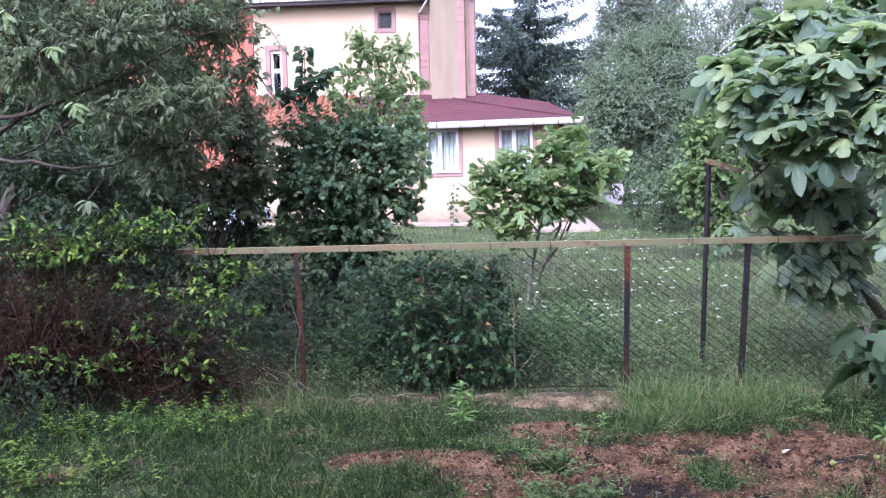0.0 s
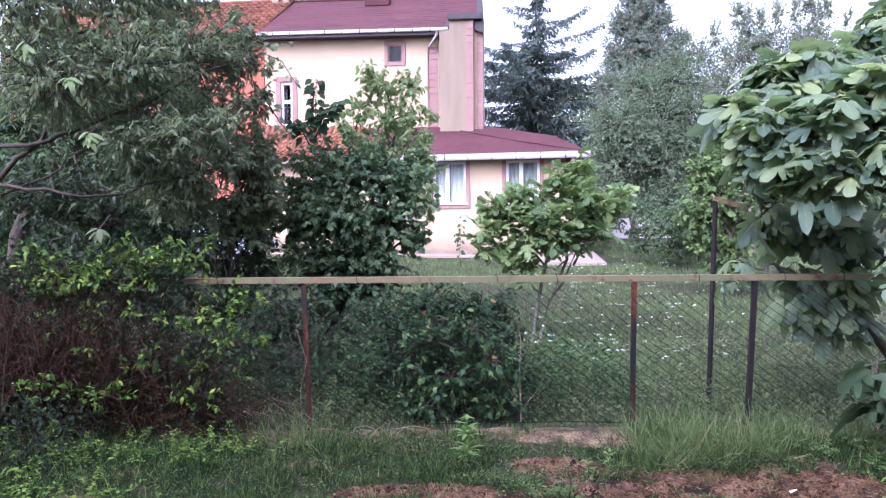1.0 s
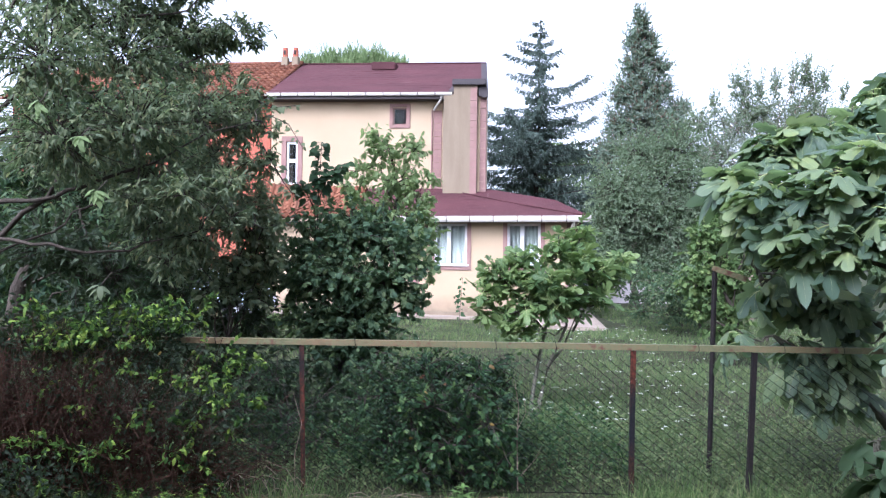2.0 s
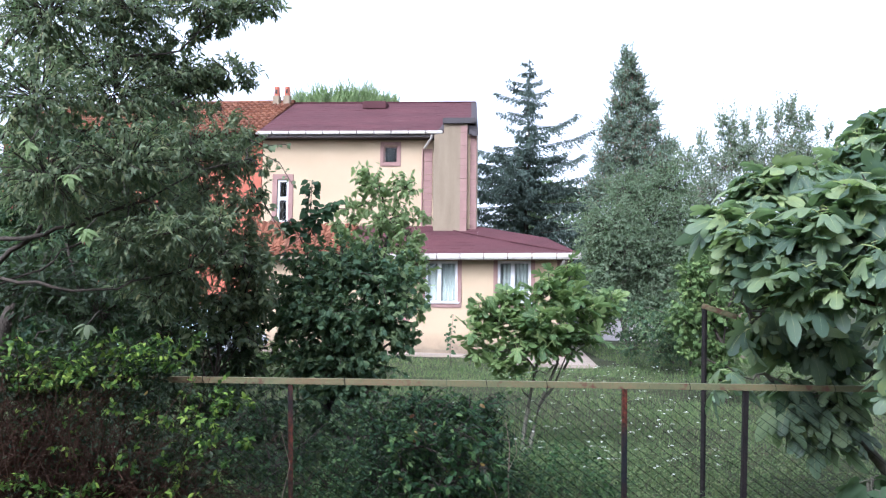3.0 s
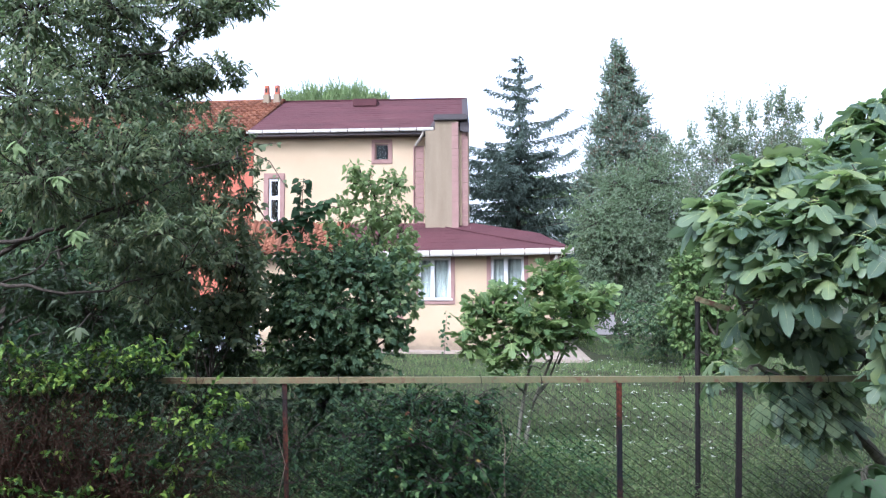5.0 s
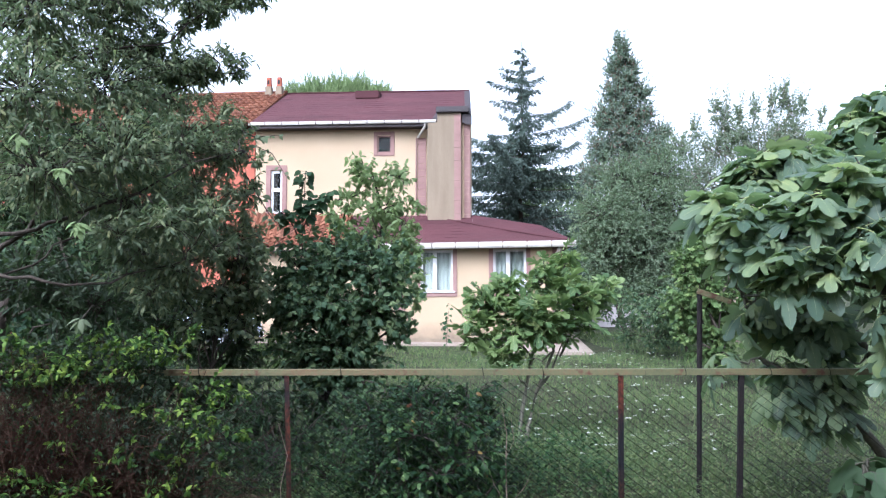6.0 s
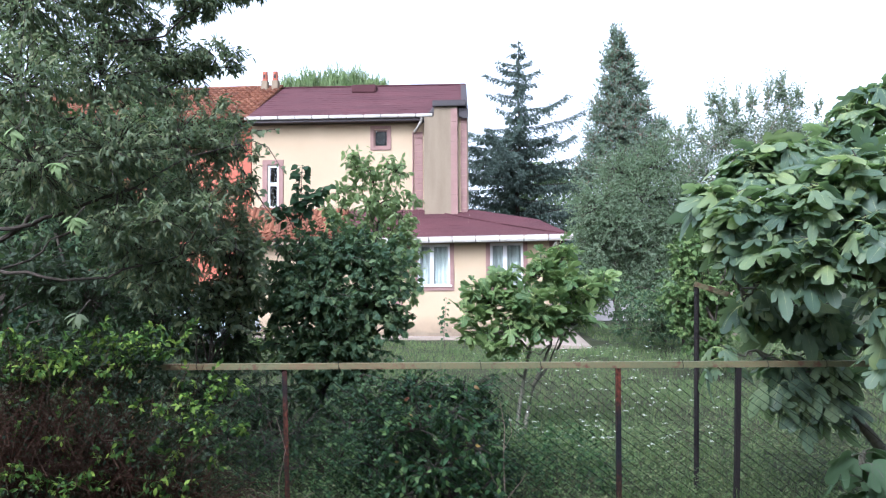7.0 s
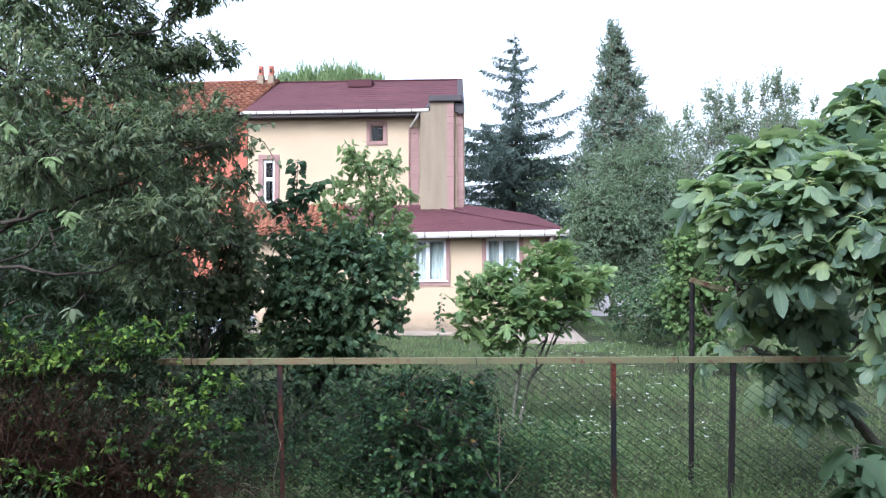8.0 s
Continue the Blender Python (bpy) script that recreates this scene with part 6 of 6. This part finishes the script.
cl += fill([(-2.86, 5.1, 1.22, 0.19, 0.1), (-2.52, 5.1, 1.16, 0.19, 0.1), (-2.23, 5.1, 1.28, 0.17, 0.08), (-2.02, 5.1, 1.22, 0.17, 0.09), (-1.82, 5.1, 1.22, 0.13, 0.08), (-1.71, 5.12, 1.32, 0.06, 0.05), (-2.7, 5.08, 1.04, 0.22, 0.07), (-2.33, 5.08, 1.04, 0.19, 0.07), (-2.27, 5.1, 1.35, 0.04, 0.05), (-1.9, 5.1, 1.33, 0.07, 0.05), (-1.44, 5.12, 0.92, 0.15, 0.06), (-1.32, 5.1, 0.67, 0.04, 0.04), (-1.82, 5.05, 0.79, 0.11, 0.06), (-1.61, 5.08, 0.82, 0.15, 0.09), (-1.56, 5.05, 0.64, 0.08, 0.07)])
P, A, N, S, tw = sprays(rng, cl, 46, 7, 0.046, 0.15, (0.5, 1.45), 0.3, 0.3, 0.5)
v, f = scatter(*LEAF, P, A, N, S)
tagged(child("foliage", mesh_of("foliage", v - vb, f, [G_BRIGHT]), vine, "bright green vine leaves"), kind="stuff")
# Dark leaves put into the vine stand in for shade between its stems.
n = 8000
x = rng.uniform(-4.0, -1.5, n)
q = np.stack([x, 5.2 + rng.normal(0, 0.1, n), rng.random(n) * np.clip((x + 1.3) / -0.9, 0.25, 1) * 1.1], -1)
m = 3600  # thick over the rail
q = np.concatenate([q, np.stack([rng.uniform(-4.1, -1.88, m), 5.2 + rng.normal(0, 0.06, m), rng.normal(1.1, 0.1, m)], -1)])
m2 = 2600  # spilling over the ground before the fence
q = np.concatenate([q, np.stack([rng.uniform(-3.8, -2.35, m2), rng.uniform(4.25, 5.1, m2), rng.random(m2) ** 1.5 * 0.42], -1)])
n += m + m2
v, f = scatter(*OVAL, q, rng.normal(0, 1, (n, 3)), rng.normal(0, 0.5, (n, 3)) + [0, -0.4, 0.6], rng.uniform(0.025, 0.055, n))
tagged(child("old_foliage", mesh_of("old_foliage", v - vb, f, [G_VINE_SHADE]), vine, "dull dark leaves standing in for shade inside the vine"), kind="stuff")


# ---- grass and weeds ----
def blades(name, label, x, y, h, w, mat, seed, lean=0.45, shape=BLADE):
    r = np.random.default_rng(seed)
    n = len(x)
    pos = np.stack([x, y, ground_height(x, y) - 0.01], -1)
    ax = r.normal(0, lean, (n, 3)) + [0, 0, 1]
    ax[:, 2] = np.abs(ax[:, 2]) + 0.2
    nn = r.normal(0, 1, (n, 3)) * [1, 1, 0.2]
    v, f = scatter(*shape, pos, ax, nn, h, w)
    return tagged(new(name, mesh_of(name, v, f, [mat])), label, "grass", kind="stuff")


rng = np.random.default_rng(81)
n = 9000
tx = np.concatenate([rng.uniform(-3.4, 3.2, 6000), rng.uniform(-7, 7, 3000)])
ty = np.concatenate([3.0 + 2.2 * rng.random(6000), rng.uniform(-2.2, 4.9, 3000)])
patch = 0.5 + 0.3 * np.sin(3.1 * tx + 0.8) * np.sin(4.3 * ty + 1.1 * tx) + 0.2 * np.sin(7.3 * tx - 3 * ty)
keep = rng.random(n) > np.clip(bare(tx, ty) * 0.95 + 0.6 * patch ** 1.5, 0, 0.97)
keep &= ~((tx > 0.15) & (tx < 1.1) & (ty > 4.85) & (rng.random(n) < 0.7))
tx, ty, patch = tx[keep], ty[keep], patch[keep]
tall = rng.uniform(0.5, 1.1, len(tx)) * rng.choice([0.7, 1.0, 1.35], len(tx)) * (1.15 - 0.6 * patch)
k = rng.integers(0, len(tx), 115000)
x, y = tx[k] + rng.normal(0, 0.024, len(k)), ty[k] + rng.normal(0, 0.02, len(k))
blades("grass", "short near lawn grass with thin patches", x, y, rng.uniform(0.04, 0.17, len(k)) * tall[k], rng.uniform(0.0022, 0.0055, len(k)), G_GRASS, 82, 0.85, ARCH)
# long tufts along the footing
cx_ = np.concatenate([rng.uniform(-1.6, -0.9, 7), rng.uniform(1.12, 2.1, 54), rng.uniform(2.0, 2.6, 10)])
cy_ = np.concatenate([rng.uniform(5.0, 5.15, 7), rng.uniform(4.62, 5.18, 54), rng.uniform(4.7, 5.1, 10)])
tall = rng.uniform(0.45, 1.15, len(cx_))
k = rng.integers(0, len(cx_), 5200)
x, y = cx_[k] + rng.normal(0, 0.05, len(k)), cy_[k] + rng.normal(0, 0.04, len(k))
blades("tall_grass", "tufts of long pale grass along the fence footing", x, y, rng.uniform(0.08, 0.40, len(k)) * tall[k], rng.uniform(0.0025, 0.0055, len(k)), G_TUFT, 83, 0.95, ARCH)
# the lawn beyond the fence
n = 195000
y = 5.4 + 24 * rng.random(n) ** 1.6
x = (rng.random(n) - 0.42) * np.where(np.arange(n) < 155000, 4 + y * 1.05, 30)
patch = 0.5 + 0.5 * np.sin(1.1 * x + 0.5) * np.sin(0.8 * y + 0.6 * x) + 0.3 * np.sin(3.3 * x) * np.sin(2.1 * y)
keep = rng.random(n) < 0.35 + 0.65 * patch
keep &= ~((x < 0.3) & (y < 9) & (rng.random(n) < 0.75))
keep &= ~((x > 1.7) & (x < 4.6) & (y > 19.6)) & ~((x <= 1.7) & (y > 22.4 - 0.1 * x))
x, y, patch = x[keep], y[keep], patch[keep]
s = 0.75 + y / 34
blades("lawn_grass", "long uncut lawn grass beyond the fence", x, y, rng.uniform(0.05, 0.15, len(x)) * (0.6 + 0.6 * patch) * s, rng.uniform(0.004, 0.007, len(x)) * (0.7 + y / 14), G_LAWN, 84, 0.6)

# litter and clods on the bare soil
n = 13000
x, y = rng.uniform(-0.8, 2.9, n), rng.uniform(3.2, 4.85, n)
keep = bare(x, y) > 0.25
x, y = x[keep], y[keep]
n = len(x)
CLOD = ([(0.5, 0, 0), (0, 0.45, 0.05), (-0.5, 0.05, 0), (0, -0.5, 0), (0.1, 0.05, 0.42), (0, 0, -0.3)], [(0, 1, 4), (1, 2, 4), (2, 3, 4), (3, 0, 4), (1, 0, 5), (2, 1, 5), (3, 2, 5), (0, 3, 5)])
v, f = scatter(*CLOD, np.stack([x, y, ground_height(x, y) - 0.006], -1), rng.normal(0, 1, (n, 3)) * [1, 1, 0.2], rng.normal(0, 0.3, (n, 3)) + [0, 0, 1], 0.005 + 0.036 * rng.random(n) ** 3.5)
tagged(new("soil_clods", mesh_of("soil_clods", v, f, [SOIL])), "crumbled clods of reddish soil", "soil", kind="stuff")
n = 9000
x, y = rng.uniform(-2.6, 3.0, n), 5.34 - 2.1 * rng.random(n) ** 1.6
keep = (bare(x, y) > 0.15) | (y > 4.9) | (rng.random(n) < 0.3)
x, y = x[keep], y[keep]
n = len(x)
v, f = scatter(*SLIM, np.stack([x, y, ground_height(x, y) + 0.006], -1), rng.normal(0, 1, (n, 3)) * [1, 1, 0.15], rng.normal(0, 0.5, (n, 3)) + [0, 0, 1], rng.uniform(0.015, 0.09, n), rng.uniform(0.004, 0.022, n))
tagged(new("dry_litter", mesh_of("dry_litter", v, f, [LITTER])), "dry straw and dead leaves on the soil", "litter", kind="stuff")

# white flower heads in the lawn
n = 230
y = 6.6 + 11 * rng.random(n) ** 1.1
x = 0.20 * y + rng.normal(0, 0.10, n) * y + 0.35 * np.sin(y * 2.3)
z = rng.uniform(0.14, 0.34, n)
pv, pf, lines, m = [], [], [], 0
for i in range(n):
    lines.append(([(x[i], y[i], 0), (x[i] + rng.normal(0, 0.02), y[i], z[i])], 0.002))
    for k in range(9):
        a, r = k * 2.4, 0.009 * np.sqrt(k) * rng.uniform(0.6, 1.4) * (0.5 + (i * 0.618) % 1)
        c = np.array([x[i] + r * np.cos(a), y[i] + r * np.sin(a), z[i] + 0.004 - 2 * r * r + rng.normal(0, 0.003)])
        e = rng.uniform(0.002, 0.0048)
        pv += [c + (-e, -e * 0.6, 0), c + (e, -e * 0.6, 0), c + (e, e * 0.6, 0.004), c + (-e, e * 0.6, 0.004)]
        pf.append((m, m + 1, m + 2, m + 3))
        m += 4
flowers = thing("wild_flowers", "scattered white wild carrot flowers in the lawn", "flowers", kind="stuff")
tagged(child("bloom", mesh_of("bloom", pv, pf, [PETAL]), flowers, "small white flower heads"), kind="stuff")
v, f = tubes(lines, 3)
tagged(child("stalk_mass", mesh_of("stalk_mass", v, f, [G_LAWN]), flowers), kind="stuff")


def weed(name, label, spots, size, leaf, mat, seed, per=14, height=0.12):
    """Low leafy weeds: a few stems from each spot with leaves up them."""
    r = np.random.default_rng(seed)
    P, A, N, S = [], [], [], []
    for x, y in spots:
        for _ in range(per):
            d = unit(r, 1)[0] * [1, 1, 0]
            t = r.random()
            P.append(np.array([x, y, float(ground_height(x, y))]) + d * 0.09 * t + [0, 0, height * t * r.uniform(0.6, 1.2)])
            A.append(d + r.normal(0, 0.3, 3) + [0, 0, 0.3]), N.append(r.normal(0, 0.3, 3) + [0, 0, 1]), S.append(size * r.uniform(0.6, 1.3))
    v, f = scatter(*leaf, P, A, N, S)
    return tagged(new(name, mesh_of(name, v, f, [mat])), label, "weeds", kind="stuff")


def spots(n, x0, x1, y0, y1, thin=0.0):
    x, y = rng.uniform(x0, x1, n), rng.uniform(y0, y1, n)
    keep = rng.random(n) > bare(x, y) * thin
    return np.stack([x, y], -1)[keep]


def sprigs(name, label, places, size, mat, seed, tall=0.22):
    """Leaning leafy stems with leaves in pairs, a few from each place."""
    r = np.random.default_rng(seed)
    ob = thing(name, label, "weeds", kind="stuff")
    P, A, N, S, stems = [], [], [], [], []
    for x, y in places:
        for _ in range(r.integers(2, 6)):
            a = np.array([x + r.normal(0, 0.04), y + r.normal(0, 0.04), 0])
            a[2] = float(ground_height(a[0], a[1]))
            b = a + r.normal(0, 1, 3) * [0.13, 0.1, 0] * tall / 0.2 + [0, 0, tall * r.uniform(0.4, 1.2)]
            line = bend(a, b, 0.02, 0.05, 5, r)
            stems.append((line, np.linspace(0.0025, 0.001, 5)))
            turn = r.uniform(0, 3.1)
            for k in range(8):
                t = 0.3 + 0.7 * k / 7
                at = np.array([np.interp(t, np.linspace(0, 1, 5), line[:, c]) for c in range(3)])
                for side in (0, np.pi):
                    d = np.array([np.cos(turn + side + 1.57 * k), np.sin(turn + side + 1.57 * k), r.uniform(0.0, 0.6)])
                    P.append(at), A.append(d), N.append(r.normal(0, 0.3, 3) + [0, -0.2, 1]), S.append(size * r.uniform(0.7, 1.2) * (1.15 - 0.5 * t))
    v, f = scatter(*LEAF, P, A, N, S)
    tagged(child("foliage", mesh_of("foliage", v, f, [mat]), ob), kind="stuff")
    v, f = tubes(stems, 3)
    tagged(child("stem_mass", mesh_of("stem_mass", v, f, [mat]), ob), kind="stuff")


def round_spots(n, a, b, rx, ry):
    """n places round the point (a, b)."""
    return np.stack([rng.normal(a, rx * 0.6, n), rng.normal(b, ry * 0.6, n)], -1)


sprigs("creeping_weeds", "creeping weeds with paired yellow-green leaves in the shaded grass", np.concatenate([round_spots(7, -2.35, 4.6, 0.25, 0.2), round_spots(7, -1.95, 4.55, 0.3, 0.2), round_spots(7, -1.5, 4.6, 0.25, 0.2), round_spots(10, -2.35, 3.8, 0.22, 0.25), round_spots(5, -1.8, 3.85, 0.2, 0.1), spots(10, -3.2, -2.5, 4.0, 4.9), spots(6, -2.4, -1.2, 4.75, 5.0)]), 0.032, G_BRIGHT, 91, 0.16)
sprigs("leafy_weeds", "low leafy green weeds on the dug soil", np.concatenate([round_spots(13, 2.38, 4.85, 0.3, 0.12), round_spots(4, 2.55, 4.45, 0.12, 0.1), round_spots(6, 0.46, 3.97, 0.1, 0.06), round_spots(9, 0.55, 3.58, 0.2, 0.06)]), 0.03, G_LIME, 90, 0.11)
weed("clover", "low small-leaved clover among the grass", spots(1500, -3.2, 3.0, 3.2, 4.95, 1.0), 0.016, BROAD, G_GRASS, 96, 18, 0.045)
weed("lawn_weeds", "small green weeds on the bare soil", np.concatenate([spots(26, -0.2, 2.6, 3.4, 4.7), round_spots(26, 1.36, 3.93, 0.15, 0.22), round_spots(14, 0.26, 4.28, 0.12, 0.08)]), 0.024, SLIM, G_LIME, 92, 22, 0.07)
weed("meadow_weeds", "broad-leaved weeds among the long grass", spots(1100, -2.5, 4.2, 5.45, 8.5), 0.035, OVAL, G_LAWN, 93, 20, 0.2)
weed("tall_weeds", "tall soft weeds round the low bush", spots(300, -1.0, 1.3, 5.55, 7.2), 0.045, OVAL, G_HAZEL, 94, 20, 0.42)


def spiky_weed(at, tiers, seed):
    """An upright weed: one stem with whorls of narrow leaves."""
    r = np.random.default_rng(seed)
    ob = thing("spiky_weed", "upright bright green weed with whorls of narrow leaves", "weed", pose(at[0], at[1], float(ground_height(*at))))
    top = tiers[-1][0]
    v, f = tubes([([(0, 0, -0.01), (0.01, 0, top * 0.5), (0.0, 0.01, top)], (0.004, 0.003, 0.002))], 5)
    child("stem", mesh_of("stem", v, f, [G_FRESH], None, True), ob)
    for z, count, size in tiers:
        a = np.arange(count) * 2.4 + r.uniform(0, 6)
        ax = np.stack([np.cos(a), np.sin(a), r.uniform(-0.1, 0.6, count)], -1)
        at_ = np.stack([0 * a, 0 * a, z + r.normal(0, 0.012, count)], -1)
        for i in range(count):
            v, f = scatter(*NARROW, at_[i:i + 1], ax[i:i + 1], [(0, 0, 1)], [size * r.uniform(0.8, 1.2)])
            child("leaf", mesh_of("leaf", v, f, [G_FRESH], None, True), ob)


spiky_weed((0.03, 4.55), [(0.05, 9, 0.08), (0.09, 11, 0.10), (0.13, 10, 0.085), (0.21, 12, 0.095), (0.26, 10, 0.08), (0.31, 8, 0.05)], 97)
spiky_weed((0.75, 4.52), [(0.03, 7, 0.06), (0.07, 8, 0.05)], 98)
spiky_weed((0.9, 4.66), [(0.03, 6, 0.05), (0.09, 7, 0.045)], 99)
spiky_weed((2.42, 4.3), [(0.02, 5, 0.09), (0.06, 5, 0.08)], 100)

# figs, scraps and a loose wire on the ground
FIG_FRUIT = surface("green_fig_skin", [(0.3, (0.13, 0.17, 0.035)), (0.7, (0.24, 0.26, 0.06))], 0.55, 20, 90, 0.4, 0.1)
for x, y, size in ((1.98, 3.98, 0.017), (2.22, 4.0, 0.016), (2.36, 4.12, 0.017)):
    ob = thing("fallen_fig", "small unripe green fig lying on the soil", "fig", pose(x, y, float(ground_height(x, y)) + size * 0.8, 70, 0, 200 * x), "fallen figs")
    bm = bmesh.new()
    bmesh.ops.create_uvsphere(bm, u_segments=10, v_segments=8, radius=size)
    for v in bm.verts:
        k = max(0.0, v.co.z / size)
        v.co.x, v.co.y, v.co.z = v.co.x * (1 - 0.55 * k), v.co.y * (1 - 0.55 * k), v.co.z * (1 + 0.3 * k)
    part("fruit", bm, FIG_FRUIT, ob)
    v, f = tubes([([(0, 0, size * 1.25), (0.002, 0, size * 1.6)], 0.0025)], 5)
    child("stalk", mesh_of("stalk", v, f, [G_LIME]), ob)
bm = bmesh.new()
bmesh.ops.create_grid(bm, x_segments=5, y_segments=3, size=0.02)
for v in bm.verts:
    v.co.y *= 0.45
    v.co.z = 0.006 * math.sin(90 * v.co.x) + 0.004 * math.cos(130 * v.co.y + 40 * v.co.x)
bmesh.ops.solidify(bm, geom=bm.faces[:], thickness=0.001)
me = bpy.data.meshes.new("paper_scrap")
bm.to_mesh(me)
bm.free()
me.materials.append(WHITE)
scrap = new("paper_scrap", me)
scrap.matrix_basis = pose(1.82, 4.19, float(ground_height(1.82, 4.19)) + 0.008, 6, 0, 10)
tagged(scrap, "crumpled scrap of white paper on the soil", "scrap")
v, f = tubes([([(-0.25, 5.36, 0.02), (0.1, 5.34, 0.035), (0.4, 5.36, 0.03), (0.75, 5.33, 0.045), (1.15, 5.32, 0.04)], 0.003)], 5)
loose = new("loose_wire", mesh_of("loose_wire", v, f, [WIRE], None, True))
tagged(loose, "loose grey wire lying along the fence footing", "wire")
leafy_shoot("thin young sapling by the house wall", (0.05, 20, 0), [
    ([(0.02, 20, -0.02), (0, 20, 0.37), (0.04, 20, 0.81), (0.07, 20, 1.32)], 0.25, 18), ([(0, 20, 0.4), (-0.08, 20, 0.66), (-0.12, 20, 0.84)], 0.4, 6)], 0.13, G_BUSH, 95)

rng = np.random.default_rng(120)
tint = leaf_material("turned_leaves", [(0.2, (0.16, 0.05, 0.03)), (0.6, (0.22, 0.10, 0.04)), (0.9, (0.34, 0.25, 0.06))], 0.5, 0.3)
for who, count, x0, x1, y0, z0, z1 in ((vine, 26, -3.9, -1.7, 5.05, 0.2, 1.1), (bush, 12, -0.5, 0.5, 5.48, 0.3, 0.95)):
    base = np.array(who.matrix_basis.translation)
    at = np.stack([rng.uniform(x0, x1, count), np.full(count, y0), rng.uniform(z0, z1, count)], -1)
    v, f = scatter(*LEAF, at - base, rng.normal(0, 1, (count, 3)) - [0, 0, 0.6], rng.normal(0, 0.4, (count, 3)) - [0, 0.8, 0], rng.uniform(0.03, 0.055, count))
    tagged(child("turned_foliage", mesh_of("turned_foliage", v, f, [tint]), who, "yellowed and reddened leaves"), kind="stuff")

# ---- roof tiles ----
PITCH, COURSE = 0.24, 0.36


def tile_shape(length):
    """One barrel tile with its channel, its lower end raised over the next course: vertices and quads."""
    prof = [(-0.12, 0.004), (-0.085, 0.01), (-0.065, 0.042), (-0.03, 0.068), (0.0, 0.074), (0.03, 0.068), (0.065, 0.042), (0.085, 0.01), (0.12, 0.004)]
    rows = [(0.0, 0.012), (0.0, 0.05), (length, 0.0)]
    v = [(x, y, z + up) for y, up in rows for x, z in prof]
    n = len(prof)
    return np.array(v), [(k * n + i, k * n + i + 1, (k + 1) * n + i + 1, (k + 1) * n + i) for k in range(2) for i in range(n - 1)]


def lay_tiles(parent, x0, x1, y0, z0, y1, z1, depth, limit=290):
    """Tiles on a slope from the eave to its top; those past the limit, farthest from the garden, are joined."""
    r = random.Random(7)
    v, f = tile_shape(COURSE * 1.18)
    me = mesh_of("tile", v, f, [TILE])
    rows, cols = int(math.hypot(y1 - y0, z1 - z0) / COURSE), int((x1 - x0) / PITCH)
    spots = []
    for i in range(cols):
        for k in range(rows):
            x, y, z = x1 - (i + 0.5) * PITCH, y0 + (y1 - y0) * k / rows, z0 + (z1 - z0) * k / rows
            at = Vector((x, depth(x, y), z + 0.01))
            across = Vector((1, depth(x + 0.5, y) - depth(x - 0.5, y), 0)).normalized()
            up = (Vector((x, depth(x, y + 0.2), z + 0.2 * (z1 - z0) / (y1 - y0))) + Vector((0, 0, 0.01)) - at).normalized()
            face = across.cross(up).normalized()
            m = Matrix((across, face.cross(across), face)).transposed().to_4x4()
            spots.append(Matrix.Translation(at + Vector((0, 0, r.uniform(-0.006, 0.006)))) @ m @ pose(0, 0, 0, r.uniform(-1.5, 1.5), 0, r.uniform(-2, 2)))
    for m in spots[:limit]:
        tile = new("tile", me)
        tile.parent = parent
        tile.matrix_basis = m
    if len(spots) > limit:
        vs, fs = [], []
        for k, m in enumerate(spots[limit:]):
            vs += [m @ Vector(c) for c in v]
            fs += [tuple(i + k * len(v) for i in q) for q in f]
        tagged(child("tile_field", mesh_of("tile_field", vs, fs, [TILE]), parent), kind="stuff")


lay_tiles(low_tiles, -7.3, -3.6, -0.46, 3.08, 2.45, 4.24, view_sheared)
lay_tiles(red_tiles, -17.3, -7.1, 1.95, 7.40, 5.95, 9.53, lambda x, y: y)
